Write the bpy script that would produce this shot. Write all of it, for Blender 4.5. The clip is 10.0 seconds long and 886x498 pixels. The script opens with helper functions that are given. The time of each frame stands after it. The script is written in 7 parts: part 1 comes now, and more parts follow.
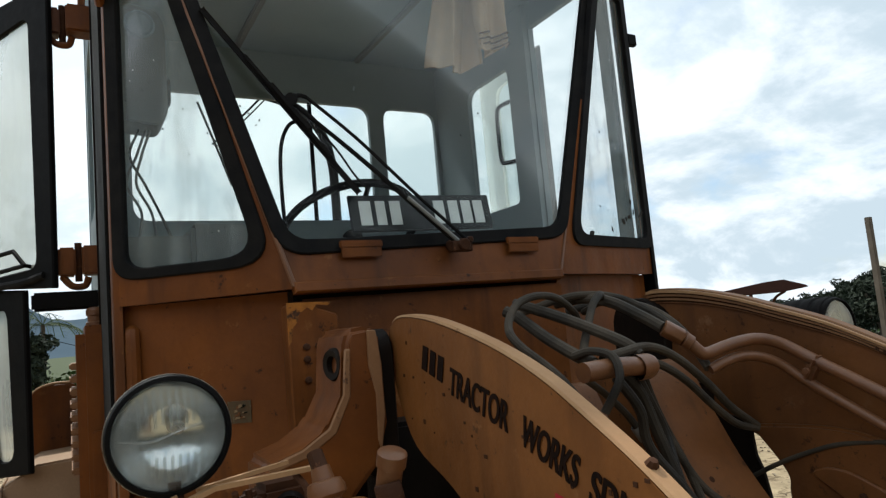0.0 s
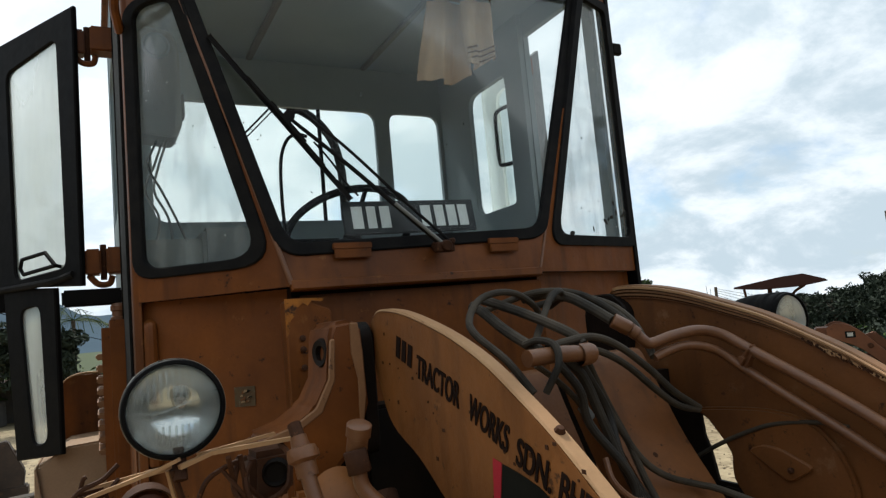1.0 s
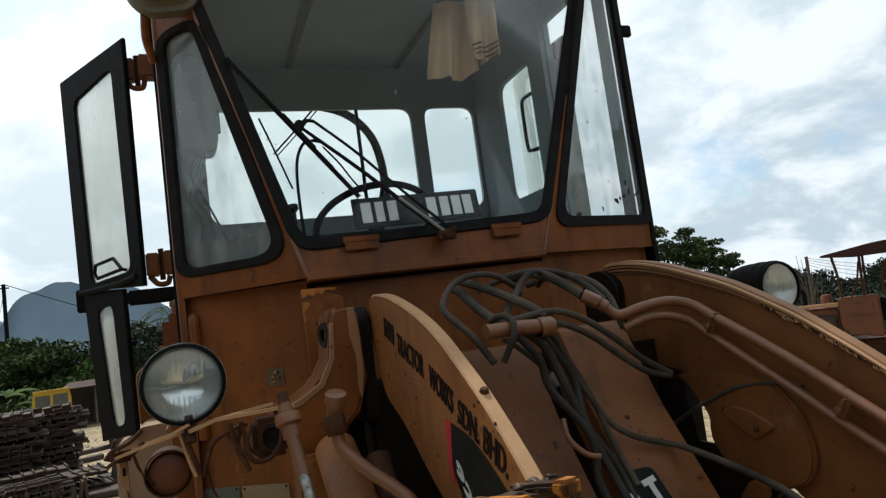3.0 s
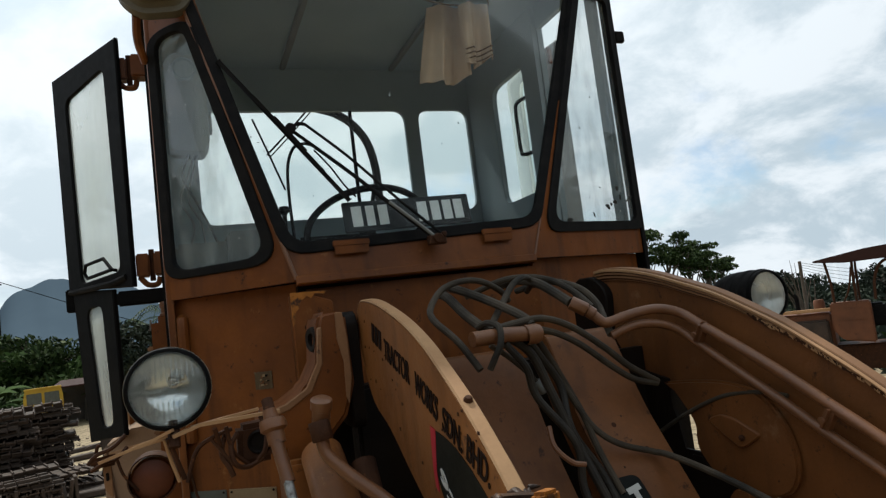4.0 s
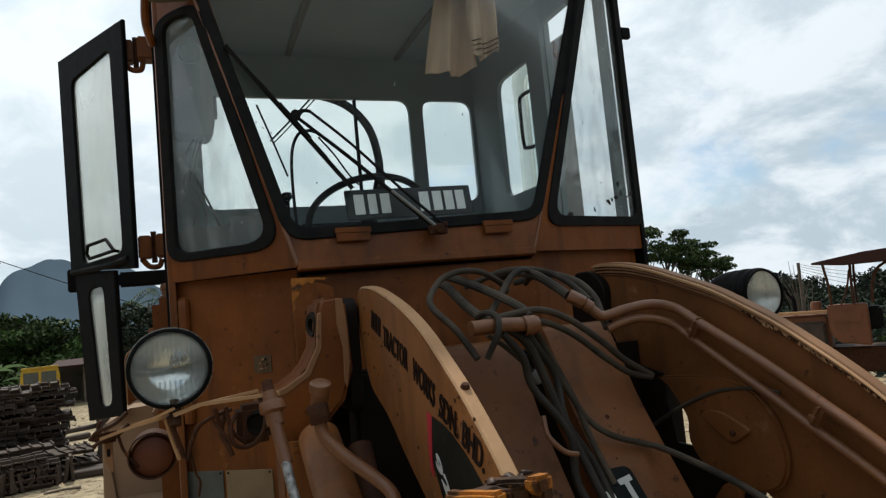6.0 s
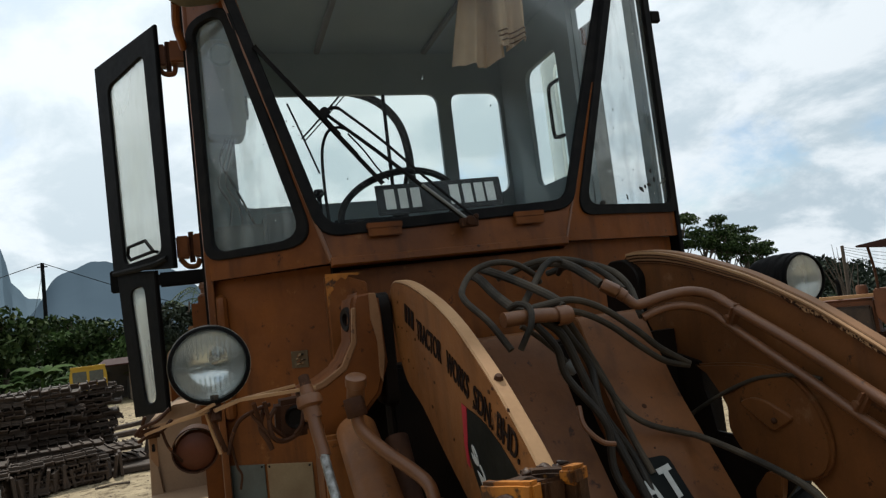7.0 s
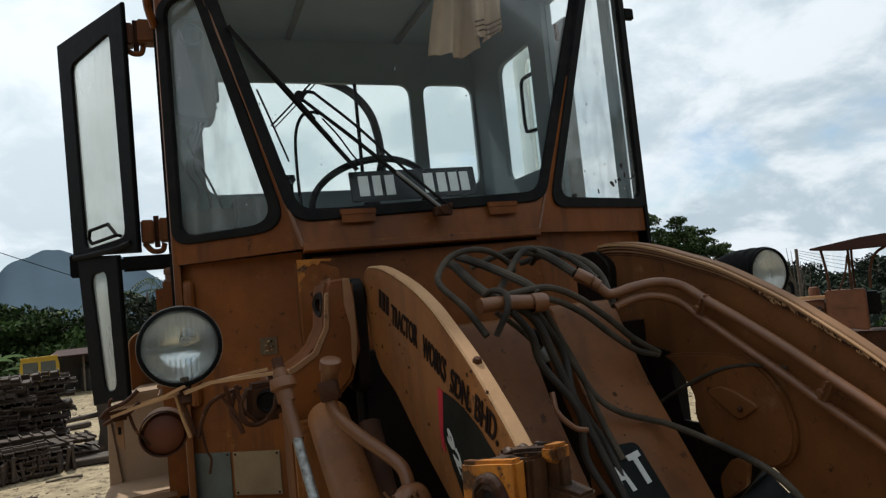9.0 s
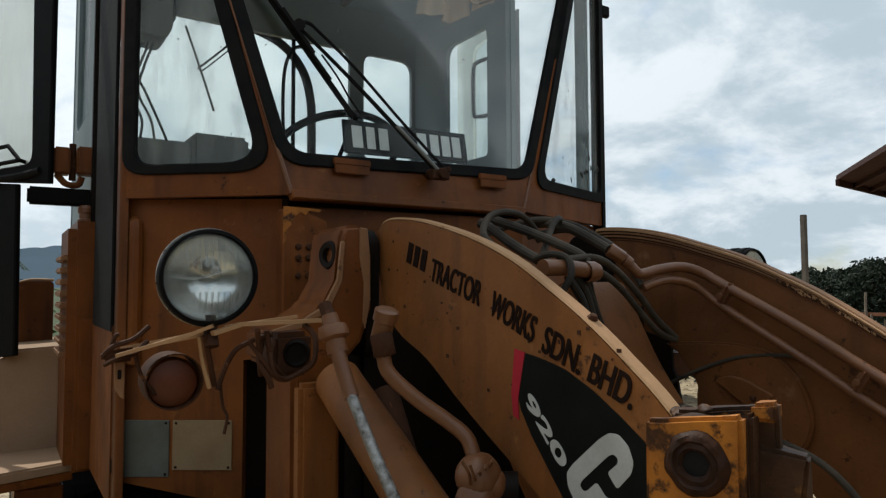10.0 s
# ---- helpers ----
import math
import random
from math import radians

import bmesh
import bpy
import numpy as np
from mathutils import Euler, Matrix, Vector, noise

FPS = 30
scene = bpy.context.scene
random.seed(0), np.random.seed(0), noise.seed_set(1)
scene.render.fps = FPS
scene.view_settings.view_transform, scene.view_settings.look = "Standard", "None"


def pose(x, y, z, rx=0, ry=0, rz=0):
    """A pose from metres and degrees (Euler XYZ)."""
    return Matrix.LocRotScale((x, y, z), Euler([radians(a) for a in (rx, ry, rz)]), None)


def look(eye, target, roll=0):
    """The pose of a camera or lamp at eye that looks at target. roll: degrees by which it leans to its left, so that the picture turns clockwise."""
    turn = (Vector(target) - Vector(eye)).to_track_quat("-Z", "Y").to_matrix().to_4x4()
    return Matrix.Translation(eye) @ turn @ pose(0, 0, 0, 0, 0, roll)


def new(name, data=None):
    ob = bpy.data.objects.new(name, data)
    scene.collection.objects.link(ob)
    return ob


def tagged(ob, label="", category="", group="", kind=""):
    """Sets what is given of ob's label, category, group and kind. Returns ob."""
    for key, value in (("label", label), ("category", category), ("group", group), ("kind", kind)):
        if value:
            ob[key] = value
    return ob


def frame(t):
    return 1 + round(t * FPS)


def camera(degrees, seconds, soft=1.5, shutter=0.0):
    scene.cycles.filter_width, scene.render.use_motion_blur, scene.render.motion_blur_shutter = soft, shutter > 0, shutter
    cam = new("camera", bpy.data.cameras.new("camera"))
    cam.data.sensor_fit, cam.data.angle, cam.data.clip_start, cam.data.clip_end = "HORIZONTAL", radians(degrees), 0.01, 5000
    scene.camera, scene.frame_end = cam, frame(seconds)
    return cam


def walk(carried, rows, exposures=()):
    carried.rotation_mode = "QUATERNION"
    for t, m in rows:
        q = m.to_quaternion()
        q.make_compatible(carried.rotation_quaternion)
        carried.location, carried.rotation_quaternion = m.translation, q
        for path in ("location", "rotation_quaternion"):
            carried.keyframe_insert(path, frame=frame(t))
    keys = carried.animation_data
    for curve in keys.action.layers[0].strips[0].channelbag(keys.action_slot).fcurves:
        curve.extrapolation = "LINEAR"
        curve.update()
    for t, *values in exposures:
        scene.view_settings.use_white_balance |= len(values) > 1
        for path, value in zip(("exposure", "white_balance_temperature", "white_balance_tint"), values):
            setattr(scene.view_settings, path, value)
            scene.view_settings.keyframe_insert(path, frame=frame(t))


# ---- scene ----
cam = camera(66.8, 10.0, soft=1.3)
PATH = [
    (0, (-0.935, -1.015, 1.772), (0.04, 0.718, 1.986), -5.1),
    (0.5, (-0.91, -1.096, 1.763), (0.025, 0.659, 1.974), -7.0),
    (0.8, (-0.919, -1.177, 1.771), (0.033, 0.566, 2.007), -6.4),
    (1, (-0.925, -1.231, 1.759), (-0.009, 0.535, 1.964), -5.2),
    (1.3, (-0.923, -1.340, 1.743), (-0.008, 0.435, 1.858), -4.2),
    (1.5, (-0.912, -1.402, 1.749), (0.032, 0.359, 1.84), -4.4),
    (1.7, (-0.915, -1.453, 1.741), (-0.016, 0.328, 1.872), -2.2),
    (2, (-0.886, -1.477, 1.732), (-0.085, 0.353, 1.818), -1.7),
    (2.3, (-0.862, -1.485, 1.721), (-0.219, 0.405, 1.854), -2.0),
    (2.5, (-0.855, -1.481, 1.708), (-0.276, 0.427, 1.862), -1.0),
    (2.8, (-0.815, -1.473, 1.696), (-0.167, 0.406, 1.914), -2.6),
    (3, (-0.775, -1.486, 1.722), (-0.078, 0.379, 1.91), -7.6),
    (3.2, (-0.753, -1.497, 1.738), (-0.052, 0.364, 1.953), -9.1),
    (4.5, (-0.767, -1.491, 1.727), (-0.045, 0.366, 1.892), -5.6),
    (5, (-0.775, -1.498, 1.724), (-0.048, 0.359, 1.88), -5.3),
    (6.5, (-0.765, -1.512, 1.728), (-0.083, 0.361, 1.892), -5.9),
    (7, (-0.764, -1.514, 1.726), (-0.149, 0.383, 1.878), -6.7),
    (7.2, (-0.767, -1.507, 1.720), (-0.130, 0.385, 1.845), -4.5),
    (7.5, (-0.773, -1.497, 1.694), (-0.16, 0.403, 1.807), -3.2),
    (8, (-0.763, -1.499, 1.708), (-0.092, 0.38, 1.842), -4.5),
    (8.5, (-0.758, -1.527, 1.725), (-0.047, 0.334, 1.901), -6.9),
    (9, (-0.792, -1.497, 1.705), (-0.078, 0.367, 1.834), -5.7),
    (9.3, (-0.857, -1.420, 1.667), (-0.066, 0.417, 1.714), -3.2),
    (9.5, (-0.917, -1.366, 1.648), (-0.027, 0.424, 1.718), -2.0),
    (9.7, (-1.010, -1.278, 1.638), (-0.009, 0.450, 1.740), -1.7),
    (10, (-1.117, -1.165, 1.634), (-0.018, 0.502, 1.74), -0.2),
]
walk(cam, [(t, look(eye, target, roll)) for t, eye, target, roll in PATH],
     exposures=[(0.0, 0.44, 6100, 6.0), (0.6, 0.37, 6100, 6.0), (1.7, 0.34, 6100, 6.0), (2.6, 0.29, 6100, 6.0), (3.2, 0.24, 6100, 6.0), (4.4, 0.12, 6100, 6.0), (8.0, 0.12, 6100, 6.0), (10.0, 0.09, 6100, 6.0)])

# ---- world and sun ----
SUN_AZ, SUN_EL = radians(-8), radians(57)      # azimuth from +y towards +x
world = bpy.data.worlds.new("sky")
scene.world = world
world.use_nodes = True


def wire(tree, a, b):
    tree.links.new(a, b)


def build_sky():
    nt = world.node_tree
    nt.nodes.clear()
    n = nt.nodes
    out, bg = n.new("ShaderNodeOutputWorld"), n.new("ShaderNodeBackground")
    sky = n.new("ShaderNodeTexSky")
    sky.sky_type, sky.sun_disc = "NISHITA", False
    sky.sun_elevation, sky.sun_rotation = SUN_EL, SUN_AZ
    dim = n.new("ShaderNodeMix")
    dim.data_type, dim.blend_type = "RGBA", "MULTIPLY"
    dim.inputs[0].default_value = 1.0
    dim.inputs[7].default_value = (0.11, 0.11, 0.11, 1)
    wire(nt, sky.outputs[0], dim.inputs[6])
    tc, sep = n.new("ShaderNodeTexCoord"), n.new("ShaderNodeSeparateXYZ")
    wire(nt, tc.outputs["Generated"], sep.inputs[0])
    up = n.new("ShaderNodeMath")
    up.operation, up.inputs[1].default_value = "MAXIMUM", 0.0
    wire(nt, sep.outputs[2], up.inputs[0])
    add = n.new("ShaderNodeMath")
    add.operation, add.inputs[1].default_value = "ADD", 0.42
    wire(nt, up.outputs[0], add.inputs[0])
    comb = n.new("ShaderNodeCombineXYZ")
    for i in range(2):
        d = n.new("ShaderNodeMath")
        d.operation = "DIVIDE"
        wire(nt, sep.outputs[i], d.inputs[0])
        wire(nt, add.outputs[0], d.inputs[1])
        wire(nt, d.outputs[0], comb.inputs[i])

    def cloud(scale, detail, rough, lo, hi, shift):
        mp = n.new("ShaderNodeMapping")
        mp.inputs["Location"].default_value = shift
        wire(nt, comb.outputs[0], mp.inputs[0])
        t = n.new("ShaderNodeTexNoise")
        t.inputs["Scale"].default_value, t.inputs["Detail"].default_value = scale, detail
        t.inputs["Roughness"].default_value, t.inputs["Distortion"].default_value = rough, 0.25
        wire(nt, mp.outputs[0], t.inputs["Vector"])
        r = n.new("ShaderNodeMapRange")
        r.inputs[1].default_value, r.inputs[2].default_value = lo, hi
        r.interpolation_type = "SMOOTHSTEP"
        wire(nt, t.outputs[0], r.inputs[0])
        return r.outputs[0]

    cover = cloud(1.7, 9, 0.58, 0.31, 0.47, (3.1, 1.7, 0))
    shade = cloud(3.0, 10, 0.60, 0.40, 0.60, (7.4, 2.2, 1.0))
    tone = n.new("ShaderNodeMix")
    tone.data_type = "RGBA"
    tone.inputs[6].default_value, tone.inputs[7].default_value = (0.50, 0.565, 0.61, 1), (0.81, 0.825, 0.84, 1)
    wire(nt, shade, tone.inputs[0])
    mix = n.new("ShaderNodeMix")
    mix.data_type = "RGBA"
    wire(nt, cover, mix.inputs[0])
    wire(nt, dim.outputs[2], mix.inputs[6])
    wire(nt, tone.outputs[2], mix.inputs[7])
    # thin bright veil round the sun
    dot = n.new("ShaderNodeVectorMath")
    dot.operation = "DOT_PRODUCT"
    dot.inputs[1].default_value = (math.sin(SUN_AZ) * math.cos(SUN_EL), math.cos(SUN_AZ) * math.cos(SUN_EL), math.sin(SUN_EL))
    wire(nt, tc.outputs["Generated"], dot.inputs[0])
    veil = n.new("ShaderNodeMapRange")
    veil.inputs[1].default_value, veil.inputs[2].default_value = 0.45, 1.0
    veil.inputs[3].default_value, veil.inputs[4].default_value = 0.0, 0.52
    wire(nt, dot.outputs["Value"], veil.inputs[0])
    glow = n.new("ShaderNodeMix")
    glow.data_type = "RGBA"
    glow.inputs[7].default_value = (1.22, 1.25, 1.25, 1)
    wire(nt, veil.outputs[0], glow.inputs[0])
    wire(nt, mix.outputs[2], glow.inputs[6])
    wire(nt, glow.outputs[2], bg.inputs[0])
    bg.inputs[1].default_value = 1.0
    wire(nt, bg.outputs[0], out.inputs[0])


build_sky()
sun_data = bpy.data.lights.new("sun", "SUN")
sun_data.energy, sun_data.angle, sun_data.color = 3.2, radians(1.2), (1.0, 0.94, 0.84)
sun = new("sun", sun_data)
sun.matrix_world = look((40 * math.sin(SUN_AZ) * math.cos(SUN_EL), 40 * math.cos(SUN_AZ) * math.cos(SUN_EL), 40 * math.sin(SUN_EL)), (0, 0, 0))


# ---- materials ----
def material(name, base, rough=0.6, metal=0.0, tint=None, tint_scale=4.0, tint_amount=0.5, spots=None, spot_scale=30.0,
             spot_cut=0.62, bump=0.15, bump_scale=60.0, coords="Object", specular=0.28, streak=None, streak_amount=0.6, scuff=None, dents=0.0):
    m = bpy.data.materials.new(name)
    m.use_nodes = True
    nt = m.node_tree
    n, b = nt.nodes, nt.nodes["Principled BSDF"]
    tc = n.new("ShaderNodeTexCoord")
    vec = tc.outputs[coords]

    def noise_tex(scale, detail, rough_=0.6):
        t = n.new("ShaderNodeTexNoise")
        t.inputs["Scale"].default_value, t.inputs["Detail"].default_value, t.inputs["Roughness"].default_value = scale, detail, rough_
        wire(nt, vec, t.inputs["Vector"])
        return t.outputs[0]

    def blend(fac, a, c):
        x = n.new("ShaderNodeMix")
        x.data_type = "RGBA"
        if isinstance(a, tuple):
            x.inputs[6].default_value = (*a, 1)
        else:
            wire(nt, a, x.inputs[6])
        x.inputs[7].default_value = (*c, 1)
        wire(nt, fac, x.inputs[0])
        return x.outputs[2]

    def ramp(src, lo, hi, top=1.0):
        r = n.new("ShaderNodeMapRange")
        r.inputs[1].default_value, r.inputs[2].default_value, r.inputs[4].default_value = lo, hi, top
        wire(nt, src, r.inputs[0])
        return r.outputs[0]

    colour = base
    if tint:
        colour = blend(ramp(noise_tex(tint_scale, 6), 0.32, 0.7, tint_amount), colour, tint)
    if spots:
        colour = blend(ramp(noise_tex(spot_scale, 5, 0.7), spot_cut, spot_cut + 0.07), colour, spots)
    if streak:
        mp = n.new("ShaderNodeMapping")
        mp.inputs["Scale"].default_value = (14, 14, 1.6)
        wire(nt, vec, mp.inputs[0])
        st = n.new("ShaderNodeTexNoise")
        st.inputs["Scale"].default_value, st.inputs["Detail"].default_value = 1.0, 5
        wire(nt, mp.outputs[0], st.inputs["Vector"])
        colour = blend(ramp(st.outputs[0], 0.52, 0.75, streak_amount), colour, streak)
    if scuff:
        colour = blend(ramp(noise_tex(9.0, 8, 0.72), 0.62, 0.70, 0.75), colour, scuff)
    fine = ramp(noise_tex(bump_scale * 2.3, 3), 0.3, 0.7, 0.22)
    colour = blend(fine, colour, tuple(0.55 * c for c in base))
    wire(nt, colour, b.inputs["Base Color"])
    rr = n.new("ShaderNodeMapRange")
    rr.inputs[3].default_value, rr.inputs[4].default_value = max(0.02, rough - 0.12), min(1.0, rough + 0.12)
    wire(nt, noise_tex(tint_scale * 3, 4), rr.inputs[0])
    wire(nt, rr.outputs[0], b.inputs["Roughness"])
    b.inputs["Metallic"].default_value = metal
    b.inputs["Specular IOR Level"].default_value = specular
    if bump:
        bp = n.new("ShaderNodeBump")
        bp.inputs["Strength"].default_value, bp.inputs["Distance"].default_value = bump, 0.004
        wire(nt, noise_tex(bump_scale, 6), bp.inputs["Height"])
        wire(nt, bp.outputs[0], b.inputs["Normal"])
        if dents:
            wide = n.new("ShaderNodeBump")
            wide.inputs["Strength"].default_value, wide.inputs["Distance"].default_value = dents, 0.03
            wire(nt, noise_tex(5.0, 2, 0.5), wide.inputs["Height"])
            wire(nt, wide.outputs[0], bp.inputs["Normal"])
    return m


def glass(name, dust, dust_colour, scale=7.0, low=0.42, high=0.75, gloss=0.03, shine_amount=0.35, back=0.5):
    """Thin clear pane with dust and smears on it."""
    m = bpy.data.materials.new(name)
    m.use_nodes = True
    nt = m.node_tree
    n = nt.nodes
    n.remove(n["Principled BSDF"])
    out = n["Material Output"]
    clear, shine, dirt = n.new("ShaderNodeBsdfTransparent"), n.new("ShaderNodeBsdfGlossy"), n.new("ShaderNodeBsdfTranslucent")
    diff = n.new("ShaderNodeBsdfDiffuse")
    both = n.new("ShaderNodeMixShader")
    both.inputs[0].default_value = back
    clear.inputs[0].default_value = (0.93, 0.95, 0.94, 1)
    shine.inputs["Roughness"].default_value = gloss
    dirt.inputs[0].default_value = diff.inputs[0].default_value = (*dust_colour, 1)
    wire(nt, dirt.outputs[0], both.inputs[1])
    wire(nt, diff.outputs[0], both.inputs[2])
    fr = n.new("ShaderNodeFresnel")
    fr.inputs[0].default_value = 1.45
    a, c = n.new("ShaderNodeMixShader"), n.new("ShaderNodeMixShader")
    half = n.new("ShaderNodeMath")
    half.operation, half.inputs[1].default_value = "MULTIPLY", shine_amount
    wire(nt, fr.outputs[0], half.inputs[0])
    wire(nt, half.outputs[0], a.inputs[0])
    wire(nt, clear.outputs[0], a.inputs[1])
    wire(nt, shine.outputs[0], a.inputs[2])
    tc, t, r = n.new("ShaderNodeTexCoord"), n.new("ShaderNodeTexNoise"), n.new("ShaderNodeMapRange")
    mp = n.new("ShaderNodeMapping")
    mp.inputs["Scale"].default_value = (1, 1, 0.3)
    t.inputs["Scale"].default_value, t.inputs["Detail"].default_value = scale, 8
    wire(nt, tc.outputs["Object"], mp.inputs[0])
    wire(nt, mp.outputs[0], t.inputs["Vector"])
    r.inputs[1].default_value, r.inputs[2].default_value = low, high
    r.inputs[3].default_value, r.inputs[4].default_value = dust * 0.35, dust
    wire(nt, t.outputs[0], r.inputs[0])
    wire(nt, r.outputs[0], c.inputs[0])
    wire(nt, a.outputs[0], c.inputs[1])
    wire(nt, both.outputs[0], c.inputs[2])
    wire(nt, c.outputs[0], out.inputs[0])
    return m


ORANGE = material("orange_paint", (0.205, 0.064, 0.0115), 0.46, dents=0.35, tint=(0.092, 0.029, 0.0075), tint_scale=3.6, tint_amount=0.95,
                  spots=(0.030, 0.012, 0.006), spot_scale=26, spot_cut=0.63, bump=0.25, bump_scale=38, streak=(0.042, 0.016, 0.007), streak_amount=0.8, specular=0.2, scuff=(0.27, 0.12, 0.035))
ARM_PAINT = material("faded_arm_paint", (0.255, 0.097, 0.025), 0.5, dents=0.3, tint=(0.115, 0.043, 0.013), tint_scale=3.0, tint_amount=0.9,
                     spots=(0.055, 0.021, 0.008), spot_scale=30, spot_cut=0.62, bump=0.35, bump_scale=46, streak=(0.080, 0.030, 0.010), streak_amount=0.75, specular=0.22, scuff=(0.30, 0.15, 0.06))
# darker copy of the arm paint, with the shade between the arms coloured in
LEVER_PAINT = material("shaded_lever_paint", (0.184, 0.069, 0.0195), 0.48, dents=0.3, tint=(0.074, 0.029, 0.0105), tint_scale=3.0, tint_amount=0.9,
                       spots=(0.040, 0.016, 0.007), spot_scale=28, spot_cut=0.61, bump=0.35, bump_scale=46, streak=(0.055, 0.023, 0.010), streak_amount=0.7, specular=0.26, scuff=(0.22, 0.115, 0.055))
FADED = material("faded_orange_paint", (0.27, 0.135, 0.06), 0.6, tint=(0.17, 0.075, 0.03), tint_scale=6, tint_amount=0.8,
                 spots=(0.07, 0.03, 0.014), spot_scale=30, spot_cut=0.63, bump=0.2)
# bleached paint, also used where sunlight on an edge is coloured in
PALE = material("bleached_and_sunlit_paint", (0.44, 0.26, 0.125), 0.65, tint=(0.29, 0.14, 0.06), tint_scale=5, tint_amount=0.7,
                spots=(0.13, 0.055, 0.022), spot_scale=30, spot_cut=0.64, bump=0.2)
BUFF = material("chalky_tan_paint", (0.33, 0.215, 0.13), 0.75, tint=(0.25, 0.15, 0.085), tint_scale=4, tint_amount=0.7,
                spots=(0.13, 0.06, 0.03), spot_scale=24, spot_cut=0.68, bump=0.15)
PINK = material("faded_pipe_paint", (0.185, 0.074, 0.026), 0.42, tint=(0.10, 0.045, 0.025), tint_scale=12, tint_amount=0.7,
                spots=(0.06, 0.026, 0.014), spot_scale=50, spot_cut=0.64, bump=0.2, bump_scale=90, specular=0.45)
YELLOW = material("rusted_yellow_paint", (0.50, 0.175, 0.016), 0.5, tint=(0.13, 0.042, 0.009), tint_scale=11, tint_amount=0.95,
                  spots=(0.030, 0.011, 0.005), spot_scale=15, spot_cut=0.50, bump=0.5, bump_scale=50, scuff=(0.42, 0.24, 0.06))
GREASED_RUST = material("greased_rust", (0.070, 0.030, 0.012), 0.5, tint=(0.008, 0.005, 0.004), tint_scale=11, tint_amount=1.0,
                        spots=(0.21, 0.088, 0.018), spot_scale=16, spot_cut=0.62, bump=0.8, bump_scale=45, specular=0.2)
PITTED_RUST = material("pitted_dark_rust", (0.016, 0.009, 0.006), 0.55, tint=(0.060, 0.022, 0.009), tint_scale=16, tint_amount=0.8,
                       spots=(0.14, 0.055, 0.012), spot_scale=20, spot_cut=0.68, bump=0.8, bump_scale=45, specular=0.12)
RUSTY = material("rusty_greasy_steel", (0.072, 0.029, 0.013), 0.7, specular=0.12, tint=(0.028, 0.014, 0.009), tint_scale=14, tint_amount=0.9,
                 spots=(0.18, 0.075, 0.03), spot_scale=30, spot_cut=0.62, bump=0.7, bump_scale=40)
# greasy steel; also the near-black given to parts that stand in shade
DARK_STEEL = material("greasy_and_shaded_steel", (0.0055, 0.004, 0.003), 0.6, tint=(0.016, 0.009, 0.0055), tint_scale=9, tint_amount=0.7, bump=0.4, specular=0.12)
BLACK_PAINT = material("black_frame_paint", (0.0045, 0.0045, 0.005), 0.6, tint=(0.012, 0.010, 0.008), tint_scale=7, tint_amount=0.6, bump=0.12, specular=0.06)
RUBBER = material("black_rubber", (0.007, 0.007, 0.0075), 0.75, tint=(0.02, 0.018, 0.016), tint_scale=15, tint_amount=0.7, bump=0.2, bump_scale=120, specular=0.08)
HOSE = material("hydraulic_hose_rubber", (0.022, 0.019, 0.015), 0.7, tint=(0.095, 0.073, 0.050), tint_scale=9, tint_amount=0.9, bump=0.25, bump_scale=160, specular=0.18)
GREASY_HOSE = material("greasy_hose_rubber", (0.010, 0.009, 0.008), 0.55, tint=(0.045, 0.036, 0.026), tint_scale=7, tint_amount=0.9, bump=0.3, bump_scale=120, specular=0.25)
LINING = material("grey_cab_lining", (0.275, 0.335, 0.362), 0.8, tint=(0.20, 0.245, 0.268), tint_scale=2.5, tint_amount=0.7, bump=0.1)
LINING_RIB = material("pale_grey_rib_paint", (0.17, 0.175, 0.17), 0.7, tint=(0.10, 0.10, 0.10), tint_scale=6, tint_amount=0.6)
GREY_BOX = material("pale_grey_plastic", (0.22, 0.225, 0.21), 0.6, tint=(0.15, 0.15, 0.14), tint_scale=8, tint_amount=0.6)
CHROME = material("worn_chrome", (0.52, 0.50, 0.46), 0.3, 1.0, tint=(0.20, 0.13, 0.08), tint_scale=30, tint_amount=0.8, bump=0.3, bump_scale=140)
SILVER = material("flaked_silver_tube", (0.40, 0.40, 0.38), 0.42, 0.5, tint=(0.06, 0.045, 0.035), tint_scale=60, tint_amount=1.0, bump=0.5, bump_scale=150)
REFLECTOR = material("lamp_reflector", (0.85, 0.87, 0.87), 0.16, 1.0, tint=(0.5, 0.52, 0.5), tint_scale=12, tint_amount=0.6, bump=0.05)
DECAL_BLACK = material("black_decal", (0.0035, 0.005, 0.0042), 0.5, tint=(0.010, 0.0115, 0.010), tint_scale=12, tint_amount=0.7, bump=0.05, specular=0.1)
DECAL_RED = material("red_decal", (0.42, 0.012, 0.03), 0.45, tint=(0.25, 0.02, 0.03), tint_scale=12, tint_amount=0.6, bump=0.05)
DECAL_WHITE = material("white_decal", (0.50, 0.50, 0.47), 0.5, tint=(0.34, 0.33, 0.30), tint_scale=14, tint_amount=0.6, bump=0.05)
LETTER = material("dark_stencil_paint", (0.008, 0.005, 0.004), 0.75, tint=(0.035, 0.014, 0.007), tint_scale=60, tint_amount=0.4, bump=0.05, specular=0.06)
PLATE_BLACK = material("plate_black", (0.008, 0.009, 0.011), 0.35, tint=(0.02, 0.021, 0.023), tint_scale=9, tint_amount=0.5, bump=0.03)
PLATE_WHITE = material("plate_white", (0.86, 0.87, 0.87), 0.5, tint=(0.55, 0.55, 0.54), tint_scale=25, tint_amount=0.5, bump=0.03)
